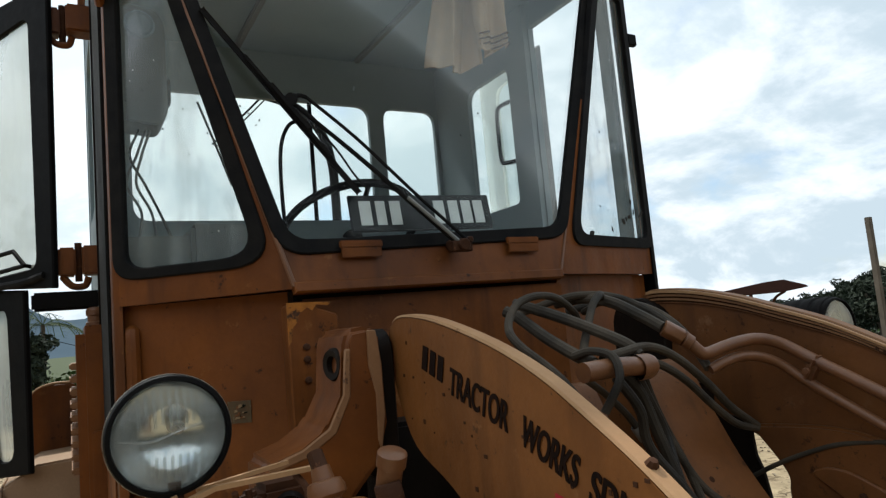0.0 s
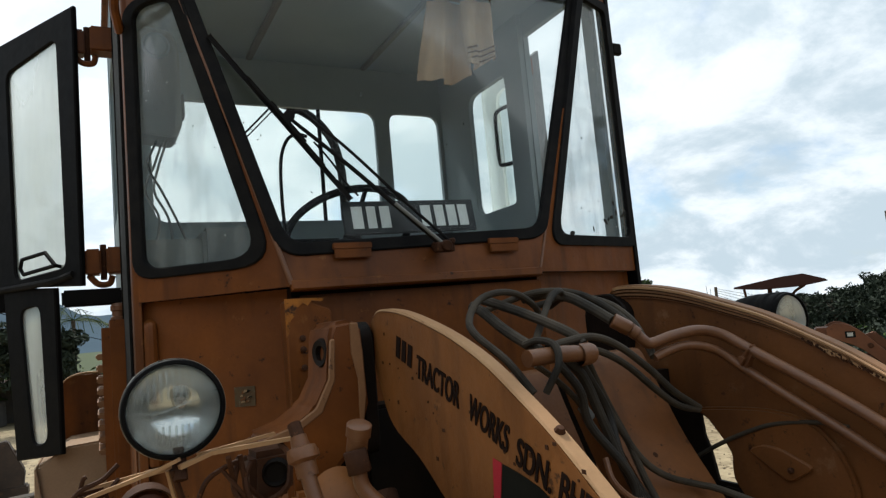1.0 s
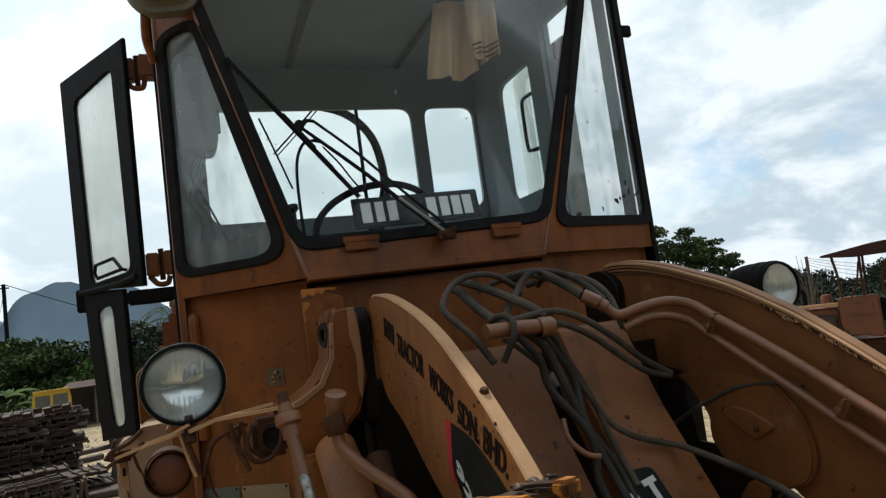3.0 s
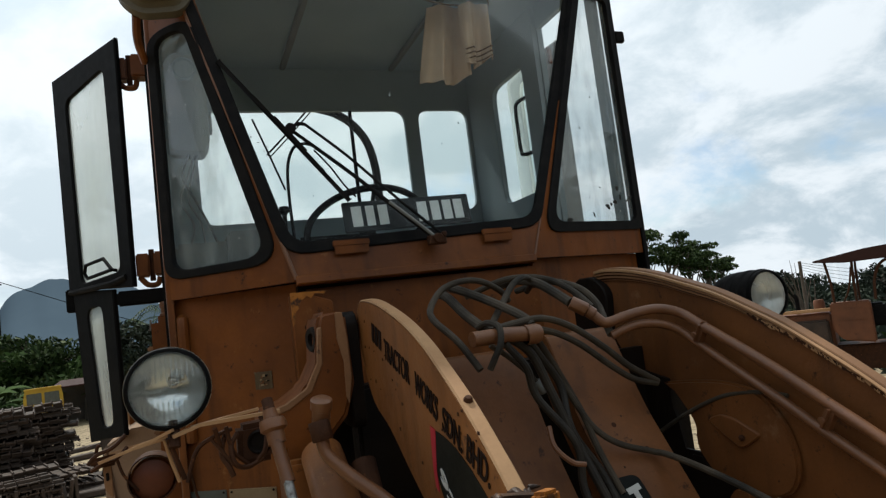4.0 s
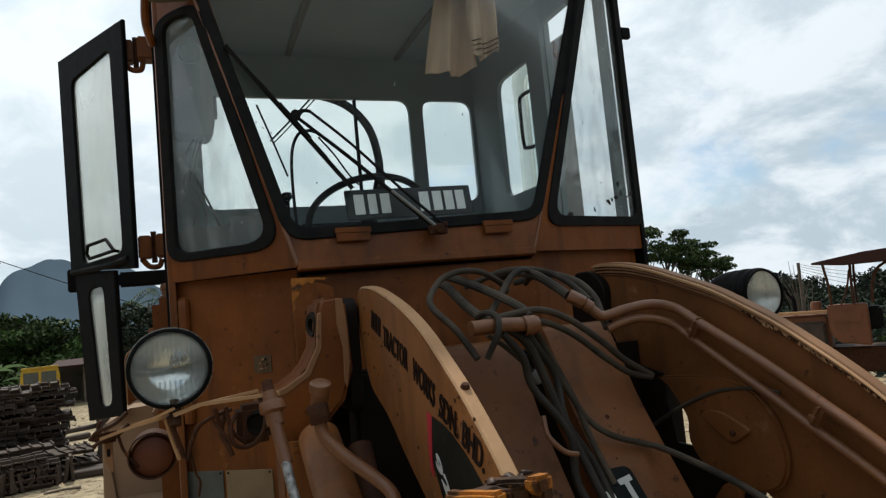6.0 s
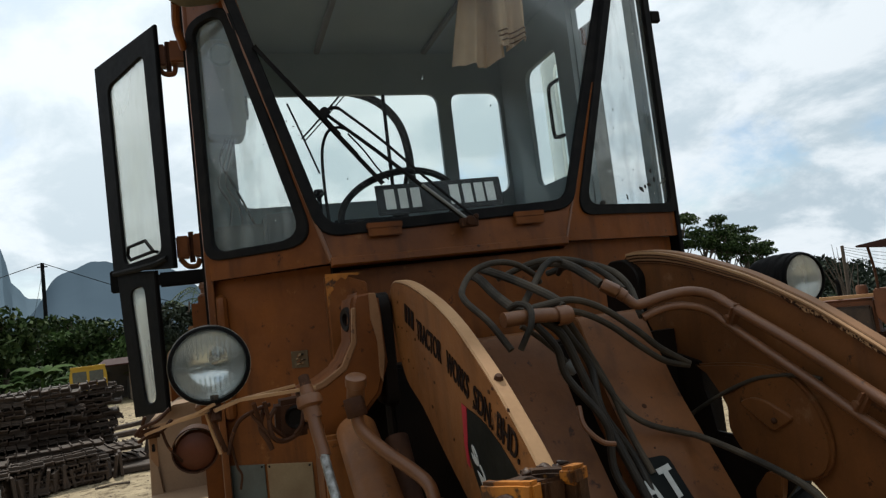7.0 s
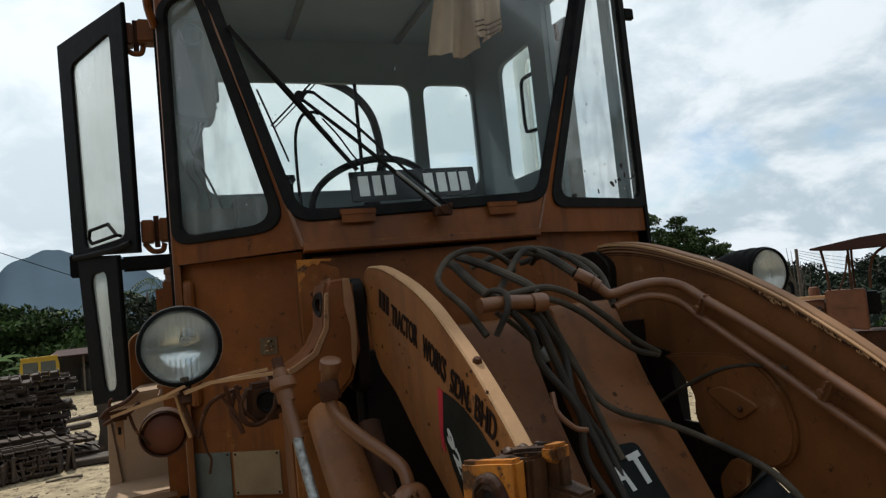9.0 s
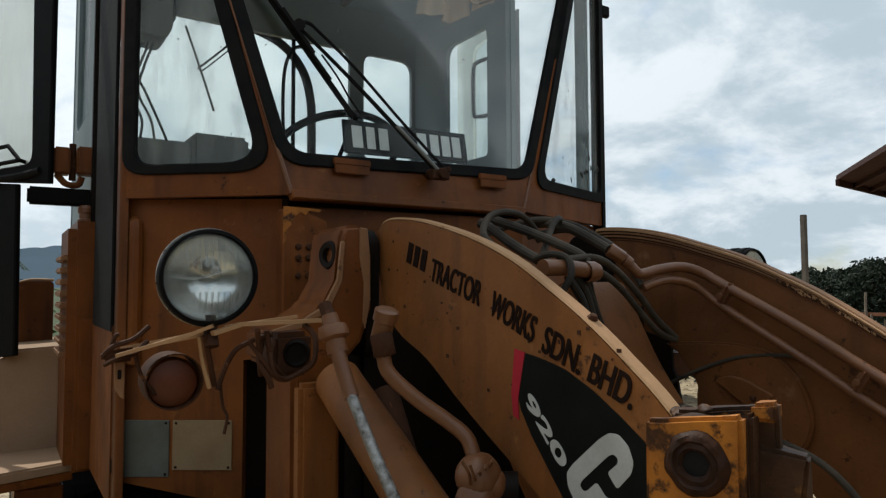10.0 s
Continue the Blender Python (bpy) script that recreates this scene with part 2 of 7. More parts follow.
HEM = material("brown_woven_stripe", (0.20, 0.12, 0.075), 0.95, tint=(0.14, 0.085, 0.05), tint_scale=30, tint_amount=0.6, bump=0.5, bump_scale=220, specular=0.1)
TOWEL = material("beige_towel_cloth", (0.60, 0.42, 0.28), 0.95, tint=(0.42, 0.30, 0.20), tint_scale=14, tint_amount=0.6, bump=0.6, bump_scale=220, specular=0.1)
WORN_LABEL = material("worn_label", (0.075, 0.062, 0.032), 0.6, tint=(0.10, 0.04, 0.012), tint_scale=40, tint_amount=0.9, spots=(0.16, 0.13, 0.08), spot_scale=90, spot_cut=0.6)
GREY_PLACARD = material("grey_green_placard", (0.11, 0.115, 0.095), 0.6, tint=(0.07, 0.06, 0.045), tint_scale=10, tint_amount=0.7)
TAN_PLACARD = material("tan_placard", (0.27, 0.19, 0.10), 0.65, tint=(0.18, 0.10, 0.05), tint_scale=10, tint_amount=0.6)
CLEAR = glass("windshield_glass", 0.018, (0.5, 0.52, 0.53), 5.0, shine_amount=0.17)
DUSTY = glass("dusty_side_glass", 0.26, (0.72, 0.76, 0.73), 13.0, 0.48, 0.72, back=0.3, shine_amount=0.15)
MILKY = glass("grimy_door_glass", 0.45, (0.84, 0.86, 0.80), 3.0, 0.3, 0.7, back=0.15)
LENS = glass("lamp_lens_glass", 0.22, (0.62, 0.62, 0.58), 18.0, 0.4, 0.7, 0.08, 1.0, back=0.6)
FROST = glass("frosted_lamp_glass", 0.9, (0.62, 0.60, 0.54), 9.0, 0.3, 0.7, 0.45, 0.3)


# ---- mesh tools ----
def finish(bm, weld=True):
    bmesh.ops.recalc_face_normals(bm, faces=bm.faces)
    for f in bm.faces:
        f.smooth = True
    for e in bm.edges:
        if len(e.link_faces) != 2 or e.calc_face_angle(0) > 0.6:
            e.smooth = False


def mesh_of(name, bm, mat_):
    finish(bm)
    me = bpy.data.meshes.new(name)
    bm.to_mesh(me)
    bm.free()
    for m in mat_ if isinstance(mat_, (list, tuple)) else (mat_,):
        me.materials.append(m)
    return me


def adopt(ob, parent):
    ob.parent = parent
    ob.matrix_parent_inverse = world_of(parent).inverted()
    return ob


def world_of(ob):
    if ob.parent:
        return world_of(ob.parent) @ ob.matrix_parent_inverse @ ob.matrix_basis
    return ob.matrix_basis.copy()


def part(name, bm, mat_, parent, label=""):
    ob = new(name, mesh_of(name, bm, mat_))
    adopt(ob, parent)
    return tagged(ob, label)


def single(name, bm, mat_, label, category, group="", kind=""):
    return tagged(new(name, mesh_of(name, bm, mat_)), label, category, group, kind)


def base(name, at, label, category, group="", kind=""):
    ob = new(name)
    ob.location = at
    ob.empty_display_size = 0.1
    return tagged(ob, label, category, group, kind)


def bevel(bm, width, segments=2, angle=0.5):
    es = [e for e in bm.edges if len(e.link_faces) == 2 and e.calc_face_angle(0) > angle]
    bmesh.ops.bevel(bm, geom=es, offset=width, segments=segments, affect="EDGES", clamp_overlap=True)
    return bm


def box(bm, lo, hi, m=None):
    r = bmesh.ops.create_cube(bm, size=1.0)["verts"]
    for v in r:
        v.co = Vector([lo[i] + (v.co[i] + 0.5) * (hi[i] - lo[i]) for i in range(3)])
        if m is not None:
            v.co = m @ v.co
    return r


def boxes(lo, hi, bev=0.0, m=None):
    bm = bmesh.new()
    box(bm, lo, hi, m)
    return bevel(bm, bev) if bev else bm


def beam(bm, a, b, w, h, roll=0.0):
    """A rectangular bar from a to b."""
    a, b = Vector(a), Vector(b)
    q = (b - a).to_track_quat("Z", "Y").to_matrix().to_4x4()
    m = Matrix.Translation(a) @ q @ pose(0, 0, 0, 0, 0, roll)
    return box(bm, (-w / 2, -h / 2, 0), (w / 2, h / 2, (b - a).length), m)


def rod(bm, a, b, r0, r1=None, seg=16):
    a, b = Vector(a), Vector(b)
    m = Matrix.Translation((a + b) / 2) @ (b - a).to_track_quat("Z", "Y").to_matrix().to_4x4()
    return bmesh.ops.create_cone(bm, cap_ends=True, segments=seg, radius1=r0, radius2=r0 if r1 is None else r1, depth=(b - a).length, matrix=m)["verts"]


def spline(pts, step=8):
    """Smooth line through the points."""
    p = [Vector(v) for v in pts]
    if len(p) < 3:
        return p
    p = [2 * p[0] - p[1], *p, 2 * p[-1] - p[-2]]
    out = []
    for i in range(1, len(p) - 2):
        for k in range(step):
            t = k / step
            a, b, c, d = p[i - 1:i + 3]
            out.append(0.5 * (2 * b + (c - a) * t + (2 * a - 5 * b + 4 * c - d) * t * t + (3 * b - a - 3 * c + d) * t ** 3))
    out.append(p[-2])
    return out


def tube(bm, pts, r, seg=10, smooth=True, step=8, cap=True):
    line = spline(pts, step) if smooth else [Vector(v) for v in pts]
    rings, up = [], None
    for i, c in enumerate(line):
        d = (line[min(i + 1, len(line) - 1)] - line[max(i - 1, 0)]).normalized()
        if up is None:
            up = d.orthogonal().normalized()
        up = (up - d * up.dot(d)).normalized()
        s = d.cross(up)
        rad = r(i / (len(line) - 1)) if callable(r) else r
        rings.append([bm.verts.new(c + rad * (math.cos(2 * math.pi * k / seg) * up + math.sin(2 * math.pi * k / seg) * s)) for k in range(seg)])
    for a, b in zip(rings, rings[1:]):
        for k in range(seg):
            bm.faces.new((a[k], a[(k + 1) % seg], b[(k + 1) % seg], b[k]))
    if cap:
        bm.faces.new(rings[0][::-1])
        bm.faces.new(rings[-1])
    return bm


def tubed(pts, r, seg=10, **k):
    return tube(bmesh.new(), pts, r, seg, **k)


def lathe(profile, axis_at, direction, seg=32):
    """Turned shape: profile of (radius, distance along direction)."""
    bm = bmesh.new()
    m = Matrix.Translation(axis_at) @ Vector(direction).to_track_quat("Z", "Y").to_matrix().to_4x4()
    rings = []
    for r, h in profile:
        if r < 1e-5:
            rings.append([bm.verts.new(m @ Vector((0, 0, h)))])
        else:
            rings.append([bm.verts.new(m @ Vector((r * math.cos(2 * math.pi * k / seg), r * math.sin(2 * math.pi * k / seg), h))) for k in range(seg)])
    for a, b in zip(rings, rings[1:]):
        for k in range(seg):
            j = (k + 1) % seg
            if len(a) == 1:
                bm.faces.new((a[0], b[j], b[k]))
            elif len(b) == 1:
                bm.faces.new((a[k], a[j], b[0]))
            else:
                bm.faces.new((a[k], a[j], b[j], b[k]))
    return bm


def grow(poly, d):
    """Polygon moved outwards by d (anticlockwise corners)."""
    out = []
    k = len(poly)
    for i in range(k):
        p, q, r = (Vector(poly[(i + j) % k]) for j in (-1, 0, 1))
        e0, e1 = (q - p).normalized(), (r - q).normalized()
        n0, n1 = Vector((e0.y, -e0.x)), Vector((e1.y, -e1.x))
        bis = (n0 + n1).normalized()
        out.append(q + bis * d / max(0.3, bis.dot(n0)))
    return [tuple(v) for v in out]


def rounded(poly, r, seg=6):
    """Corners rounded by r (a number, or one for each corner)."""
    out = []
    k = len(poly)
    for i in range(k):
        p, q, s = (Vector(poly[(i + j) % k]) for j in (-1, 0, 1))
        rad = r[i] if isinstance(r, (list, tuple)) else r
        a, b = (p - q), (s - q)
        cut = min(rad, 0.45 * a.length, 0.45 * b.length)
        a, b = q + a.normalized() * cut, q + b.normalized() * cut
        for j in range(seg + 1):
            t = j / seg
            out.append(tuple((1 - t) ** 2 * a + 2 * t * (1 - t) * q + t * t * b))
    return out


def sheet(bm, to3d, outer, holes=(), thick=0.01, shift=0.0, normal=(0, -1, 0)):
    """A plate with holes: 2D loops laid out by to3d, given a thickness against its normal."""
    n = Vector(normal).normalized()
    edges = []
    for loop in (outer, *holes):
        vs = [bm.verts.new(Vector(to3d(*p)) + n * shift) for p in loop]
        edges += [bm.edges.new((vs[i], vs[(i + 1) % len(vs)])) for i in range(len(vs))]
    if holes:
        faces = [g for g in bmesh.ops.triangle_fill(bm, use_beauty=True, edges=edges)["geom"] if isinstance(g, bmesh.types.BMFace)]
    else:
        faces = [bm.faces.new([e.verts[0] for e in edges])]
    geo = bmesh.ops.extrude_face_region(bm, geom=faces)["geom"]
    for v in (g for g in geo if isinstance(g, bmesh.types.BMVert)):
        v.co -= n * thick
    return bm


def sheeted(*a, **k):
    return sheet(bmesh.new(), *a, **k)


def prism(poly, axis, a, b, bev=0.0, seg=2):
    """A polygon in the two other axes, drawn out along an axis from a to b."""
    bm = bmesh.new()
    k = "xyz".index(axis)
    rest = [i for i in range(3) if i != k]

    def at(p, s):
        v = [0, 0, 0]
        v[k], v[rest[0]], v[rest[1]] = s, p[0], p[1]
        return v
    lo, hi = [bm.verts.new(at(p, a)) for p in poly], [bm.verts.new(at(p, b)) for p in poly]
    bm.faces.new(lo)
    bm.faces.new(hi[::-1])
    for i in range(len(poly)):
        j = (i + 1) % len(poly)
        bm.faces.new((lo[i], hi[i], hi[j], lo[j]))
    bmesh.ops.recalc_face_normals(bm, faces=bm.faces)
    return bevel(bm, bev, seg, 0.7) if bev else bm


def merge(*bms):
    out = bmesh.new()
    for b in bms:
        me = bpy.data.meshes.new("tmp")
        b.to_mesh(me)
        b.free()
        out.from_mesh(me)
        bpy.data.meshes.remove(me)
    return out


def roughen(bm, amount, scale):
    for v in bm.verts:
        v.co += amount * noise.noise_vector(v.co * scale)
    return bm


def lumpy(bm, cuts, amount, scale):
    """Subdivides a form and pits it, for cast or rusted surfaces."""
    bmesh.ops.subdivide_edges(bm, edges=bm.edges[:], cuts=cuts, use_grid_fill=True)
    return roughen(bm, amount, scale)


def lettering(name, body, size, m, mat_, parent, width=None, depth=0.0005, bold=0.0, heavy=0.0):
    """Flat letters laid on a surface by the pose m, as a mesh."""
    cu = bpy.data.curves.new(name, "FONT")
    cu.body, cu.size, cu.extrude, cu.offset = body, size, depth, bold
    tmp = bpy.data.objects.new("tmp", cu)
    scene.collection.objects.link(tmp)
    me = bpy.data.meshes.new_from_object(tmp.evaluated_get(bpy.context.evaluated_depsgraph_get()))
    bpy.data.objects.remove(tmp)
    xs = [v.co.x for v in me.vertices]
    k = width / (max(xs) - min(xs)) if width else 1.0
    for v in me.vertices:
        v.co = m @ Vector(((v.co.x - min(xs)) * k, v.co.y, v.co.z))
    if heavy:
        # thickened strokes: the letters laid three times, a hair apart
        vs, fs = [], []
        along = (m.to_3x3() @ Vector((1, 0, 0))).normalized()
        off = (m.to_3x3() @ Vector((0, 0, 1))).normalized()
        for i, d in enumerate((0.0, -heavy, heavy)):
            k0 = len(vs)
            vs += [v.co + along * d + off * (0.0002 * i) for v in me.vertices]
            fs += [[k0 + j for j in p.vertices] for p in me.polygons]
        me = bpy.data.meshes.new(name)
        me.from_pydata([tuple(v) for v in vs], [], fs)
    me.materials.clear()
    me.materials.append(mat_)
    ob = new(name, me)
    adopt(ob, parent)
    return ob


# ---- ground: the loader stands on a low earth bank above the yard ----
YARD, BANK = -1.05, -0.25


def ground_height(x, y):
    r = math.hypot(x - 0.1, (y - 1.2) * 0.8)
    k = min(1.0, max(0.0, (r - 3.0) / 4.0))
    k = k * k * (3 - 2 * k)
    h = BANK + (YARD - BANK) * k
    q = min(1.0, max(0.0, (x - 4.5) / 6.0))
    h -= 0.17 * q * q * (3 - 2 * q)
    # beyond the yard's right edge the land falls away
    far = max(0.0, math.hypot(x, y) - 34.0)
    turn = math.degrees(math.atan2(x, y))
    side = min(1.0, max(0.0, (turn - 36.0) / 8.0)) * min(1.0, max(0.0, (150.0 - turn) / 20.0))
    h -= 0.034 * far * side * side * (3 - 2 * side)
    return h + (0.05 * noise.noise(Vector((x * 0.35, y * 0.35, 0))) + 0.02 * noise.noise(Vector((x * 1.3, y * 1.3, 3)))) * (1 if r < 80 else 0)


def build_ground():
    bm = bmesh.new()
    radii = [0.0] + [0.6 * 1.115 ** i for i in range(76)]
    seg = 96
    rings = []
    for r in radii:
        if r == 0:
            rings.append([bm.verts.new((0.1, 1.2, BANK))])
            continue
        ring = []
        for k in range(seg):
            x, y = 0.1 + r * math.cos(2 * math.pi * k / seg), 1.2 + r * math.sin(2 * math.pi * k / seg)
            ring.append(bm.verts.new((x, y, ground_height(x, y))))
        rings.append(ring)
    for a, b in zip(rings, rings[1:]):
        for k in range(seg):
            j = (k + 1) % seg
            bm.faces.new((a[0], b[k], b[j]) if len(a) == 1 else (a[k], b[k], b[j], a[j]))
    earth = material("dry_sandy_earth", (0.40, 0.315, 0.195), 0.95, tint=(0.15, 0.112, 0.068), tint_scale=2.4, tint_amount=0.85,
                     spots=(0.11, 0.077, 0.045), spot_scale=5.5, spot_cut=0.53, bump=1.0, bump_scale=9, specular=0.15, scuff=(0.44, 0.35, 0.22))
    nt = earth.node_tree
    shader = nt.nodes["Principled BSDF"]
    soil = shader.inputs["Base Color"].links[0].from_socket
    tc, ln, mr, gr = nt.nodes.new("ShaderNodeTexCoord"), nt.nodes.new("ShaderNodeVectorMath"), nt.nodes.new("ShaderNodeMapRange"), nt.nodes.new("ShaderNodeMix")
    ln.operation = "LENGTH"
    wire(nt, tc.outputs["Object"], ln.inputs[0])
    wire(nt, ln.outputs["Value"], mr.inputs[0])
    mr.inputs[1].default_value, mr.inputs[2].default_value = 28.0, 40.0
    gr.data_type = "RGBA"
    gr.inputs[7].default_value = (0.05, 0.062, 0.026, 1)
    wire(nt, mr.outputs[0], gr.inputs[0])
    wire(nt, soil, gr.inputs[6])
    wire(nt, gr.outputs[2], shader.inputs["Base Color"])
    return single("ground", bm, earth, "dry sandy yard ground with scattered chips and ruts", "ground", kind="structure")


build_ground()


# ---- the wheel loader ----
loader = base("wheel_loader", (0.1, 1.2, BANK), "old orange wheel loader with faded rusty paint and open cab doors", "wheel loader")


def ws(x, z):
    return (x, 0.63 + 0.183 * (z - 2.0), z)


def sl(x, z):
    """The corner panel, ruled between the leaning fold and the upright corner post."""
    fx, fy = post_l(z), 0.63 + 0.183 * (z - 2.0)
    return (x, fy + (0.94 - fy) * (fx - x) / (fx + 0.823), z)


def sr(x, z):
    return (x, 0.62 + (x - 0.43) * 0.4094, z)


WS_N, SL_N, SR_N = (0, -1, 0.183), (-0.917, -1, 0), (0.4094, -1, 0)
ROOF = 3.30


def post_l(z):
    return -(0.486 + 0.265 * (min(z, 3.13) - 2.03))


def post_r(z):
    return 0.512 + 0.415 * (z - 2.19)


def rubbered(to3d, hole, n, glass_mat, parent, radius, label, name="window_pane", band=0.026, lip=0.008):
    """Rubber seal round an opening, and the pane in it."""
    inner = [0.8 * r for r in radius] if isinstance(radius, list) else 0.8 * radius
    seal = part("rubber_seal", bevel(sheeted(to3d, rounded(grow(hole, lip), radius), [rounded(grow(hole, -band), inner)], 0.022, 0.009, n), 0.004, 1), RUBBER, parent, "black rubber window seal")
    pane = part(name, sheeted(to3d, rounded(grow(hole, -band + 0.006), inner), (), 0.005, -0.006, n), glass_mat, parent, label)
    pane.visible_shadow = False
    return seal, pane


def build_cab():
    front = [(post_l(1.885), 1.885), (post_r(1.885), 1.885), (post_r(ROOF), ROOF), (post_l(ROOF), ROOF)]
    hole = grow([(-0.447, 2.006), (0.414, 2.036), (0.844, 3.1), (-0.729, 3.1)], 0.018)
    part("front_panel", sheeted(ws, front, [rounded(hole, 0.075)], 0.03, 0, WS_N), ORANGE, loader, "orange sheet steel with chipped paint")
    rubbered(ws, hole, WS_N, CLEAR, loader, 0.075, "lightly dusty windshield glass", "windshield", band=0.018, lip=0.020)
    left = [(-0.82, 1.885), (post_l(1.885), 1.885), (post_l(ROOF), ROOF), (-0.82, ROOF)]
    lhole = [(-0.814, 1.966), (-0.503, 1.964), (-0.700, 2.795), (-0.814, 2.795)]
    part("corner_panel", sheeted(sl, left, [rounded(lhole, [0.06, 0.10, 0.06, 0.07])], 0.025, 0, SL_N), ORANGE, loader)
    rubbered(sl, lhole, SL_N, DUSTY, loader, [0.06, 0.10, 0.06, 0.07], "smeared dusty corner window glass", band=0.014, lip=0.016)
    right = [(post_r(1.885), 1.885), (1.065, 1.885), (1.065, ROOF), (post_r(ROOF), ROOF)]
    rhole = [(0.478, 1.995), (1.048, 2.003), (1.052, 3.015), (0.849, 3.015)]
    part("corner_panel", sheeted(sr, right, [rounded(rhole, [0.085, 0.05, 0.03, 0.03])], 0.025, 0, SR_N), ORANGE, loader)
    rubbered(sr, rhole, SR_N, DUSTY, loader, [0.085, 0.05, 0.03, 0.03], "smeared dusty corner window glass", band=0.018, lip=0.020)
    # posts along the folds
    for fold in (post_l, post_r):
        part("window_post", tubed([ws(fold(z), z) for z in (1.89, 2.4, 2.9, ROOF)], 0.007, 8), PINK, loader)
    # corner posts and the sides
    part("corner_post", prism(rounded([(-0.835, 0.945), (-0.812, 0.935), (-0.812, 0.985), (-0.838, 0.99)], 0.006, 2), "z", 0.95, ROOF, 0), ORANGE, loader)
    part("corner_post", prism([(1.05, 0.865), (1.075, 0.872), (1.078, 0.93), (1.048, 0.93)], "z", 0.95, ROOF, 0.003, 1), BLACK_PAINT, loader, "black painted door post")
    part("inner_post", boxes((1.032, 0.945, 1.14), (1.058, 1.01, 3.27), 0.005), LINING, loader, "dark grey inner corner post")
    part("door_seal", boxes((-0.846, 0.995, 1.5), (-0.836, 1.44, 3.18), 0.003), RUBBER, loader, "black rubber door seal")
    part("roof", bevel(prism(rounded([(-0.86, 0.80), (1.14, 0.76), (1.16, 2.5), (-0.87, 2.5)], 0.06), "z", ROOF, ROOF + 0.09), 0.02, 2), ORANGE, loader)
    part("headliner", boxes((-0.83, 0.86, ROOF - 0.02), (1.06, 2.40, ROOF - 0.003)), LINING, loader, "dark grey cab headlining")
    for x in (-0.168, 0.495):
        part("ceiling_rib", boxes((x, 0.92, ROOF - 0.045), (x + 0.035, 2.36, ROOF - 0.022), 0.006), LINING_RIB, loader, "pale grey roof rib")
    # rear wall with two windows
    back = lambda x, z: (x, 2.41, z)
    bhole1 = [(-0.66, 2.37), (0.585, 2.37), (0.585, 3.025), (-0.66, 3.025)]
    bhole2 = [(0.675, 2.37), (1.01, 2.37), (1.01, 3.025), (0.675, 3.025)]
    slot = [(0.499, 3.115), (0.510, 3.118), (0.514, 3.148), (0.508, 3.150)]
    part("rear_panel", sheeted(back, [(-0.845, 1.1), (1.08, 1.1), (1.08, ROOF), (-0.845, ROOF)], [rounded(bhole1, 0.08), rounded(bhole2, 0.08), slot], 0.03), LINING, loader, "dark grey painted rear cab wall")
    for h in (bhole1, bhole2):
        p = part("rear_window", sheeted(back, rounded(grow(h, -0.004), 0.08), (), 0.004, -0.012), CLEAR, loader, "clear rear window glass")
        p.visible_shadow = False
    # sides: pillar and rear window each, and a header over the door opening
    for x0, s, y0, y1 in ((-0.842, -1, 1.57, 2.408), (1.062, 1, 1.50, 2.408)):
        side = lambda y, z, x0=x0: (x0, y, z)
        n = (s, 0, 0)
        y2, y3 = (1.66, 2.06) if s > 0 else (1.80, 2.28)
        win = [(y2, 2.32), (y3, 2.32), (y3, 3.02), (y2, 3.02)]
        loop = rounded(win, [0.03, 0.08, 0.08, 0.05])
        part("side_panel", sheeted(side, [(y0, 1.0), (y1, 1.0), (y1, ROOF), (y0, ROOF)], [loop], 0.03, 0, n), LINING, loader, "dark grey side wall with window opening")
        p = part("side_window", sheeted(side, rounded(grow(win, -0.004), [0.03, 0.08, 0.08, 0.05]), (), 0.004, -0.012, n), CLEAR, loader)
        p.visible_shadow = False
        part("door_header", boxes((x0 - 0.004, 0.99, 3.16), (x0 + 0.03, y0, ROOF), 0.004), LINING, loader)
        part("door_post", boxes((x0 - 0.005, y0 - 0.005, 1.86 if s < 0 else 0.95), (x0 + 0.035, y0 + 0.035, ROOF), 0.005), DARK_STEEL if s < 0 else LINING, loader)
    part("side_sill", boxes((-0.842, 0.985, 1.0), (-0.830, 1.52, 1.52), 0.004), ORANGE, loader, "orange sill panel under the door")
    part("cab_floor", boxes((-0.84, 0.98, 1.10), (1.05, 2.39, 1.14)), DARK_STEEL, loader)
    # windshield hinge plates and lower lip
    for a, b in ((-0.325, -0.205), (0.195, 0.31)):
        hp = merge(boxes((a, 0.603, 1.982), (b, 0.615, 2.002), 0.003), boxes((a + 0.004, 0.603, 1.957), (b - 0.004, 0.611, 1.983), 0.002))
        part("hinge_plate", hp, ORANGE, loader, "orange folded hinge plate")
    part("lower_lip", bevel(sheeted(ws, [(post_l(1.885) - 0.002, 1.872), (post_r(1.885) + 0.002, 1.872), (post_r(1.9), 1.90), (post_l(1.9), 1.90)], (), 0.03, 0.010, WS_N), 0.004, 1), ORANGE, loader)


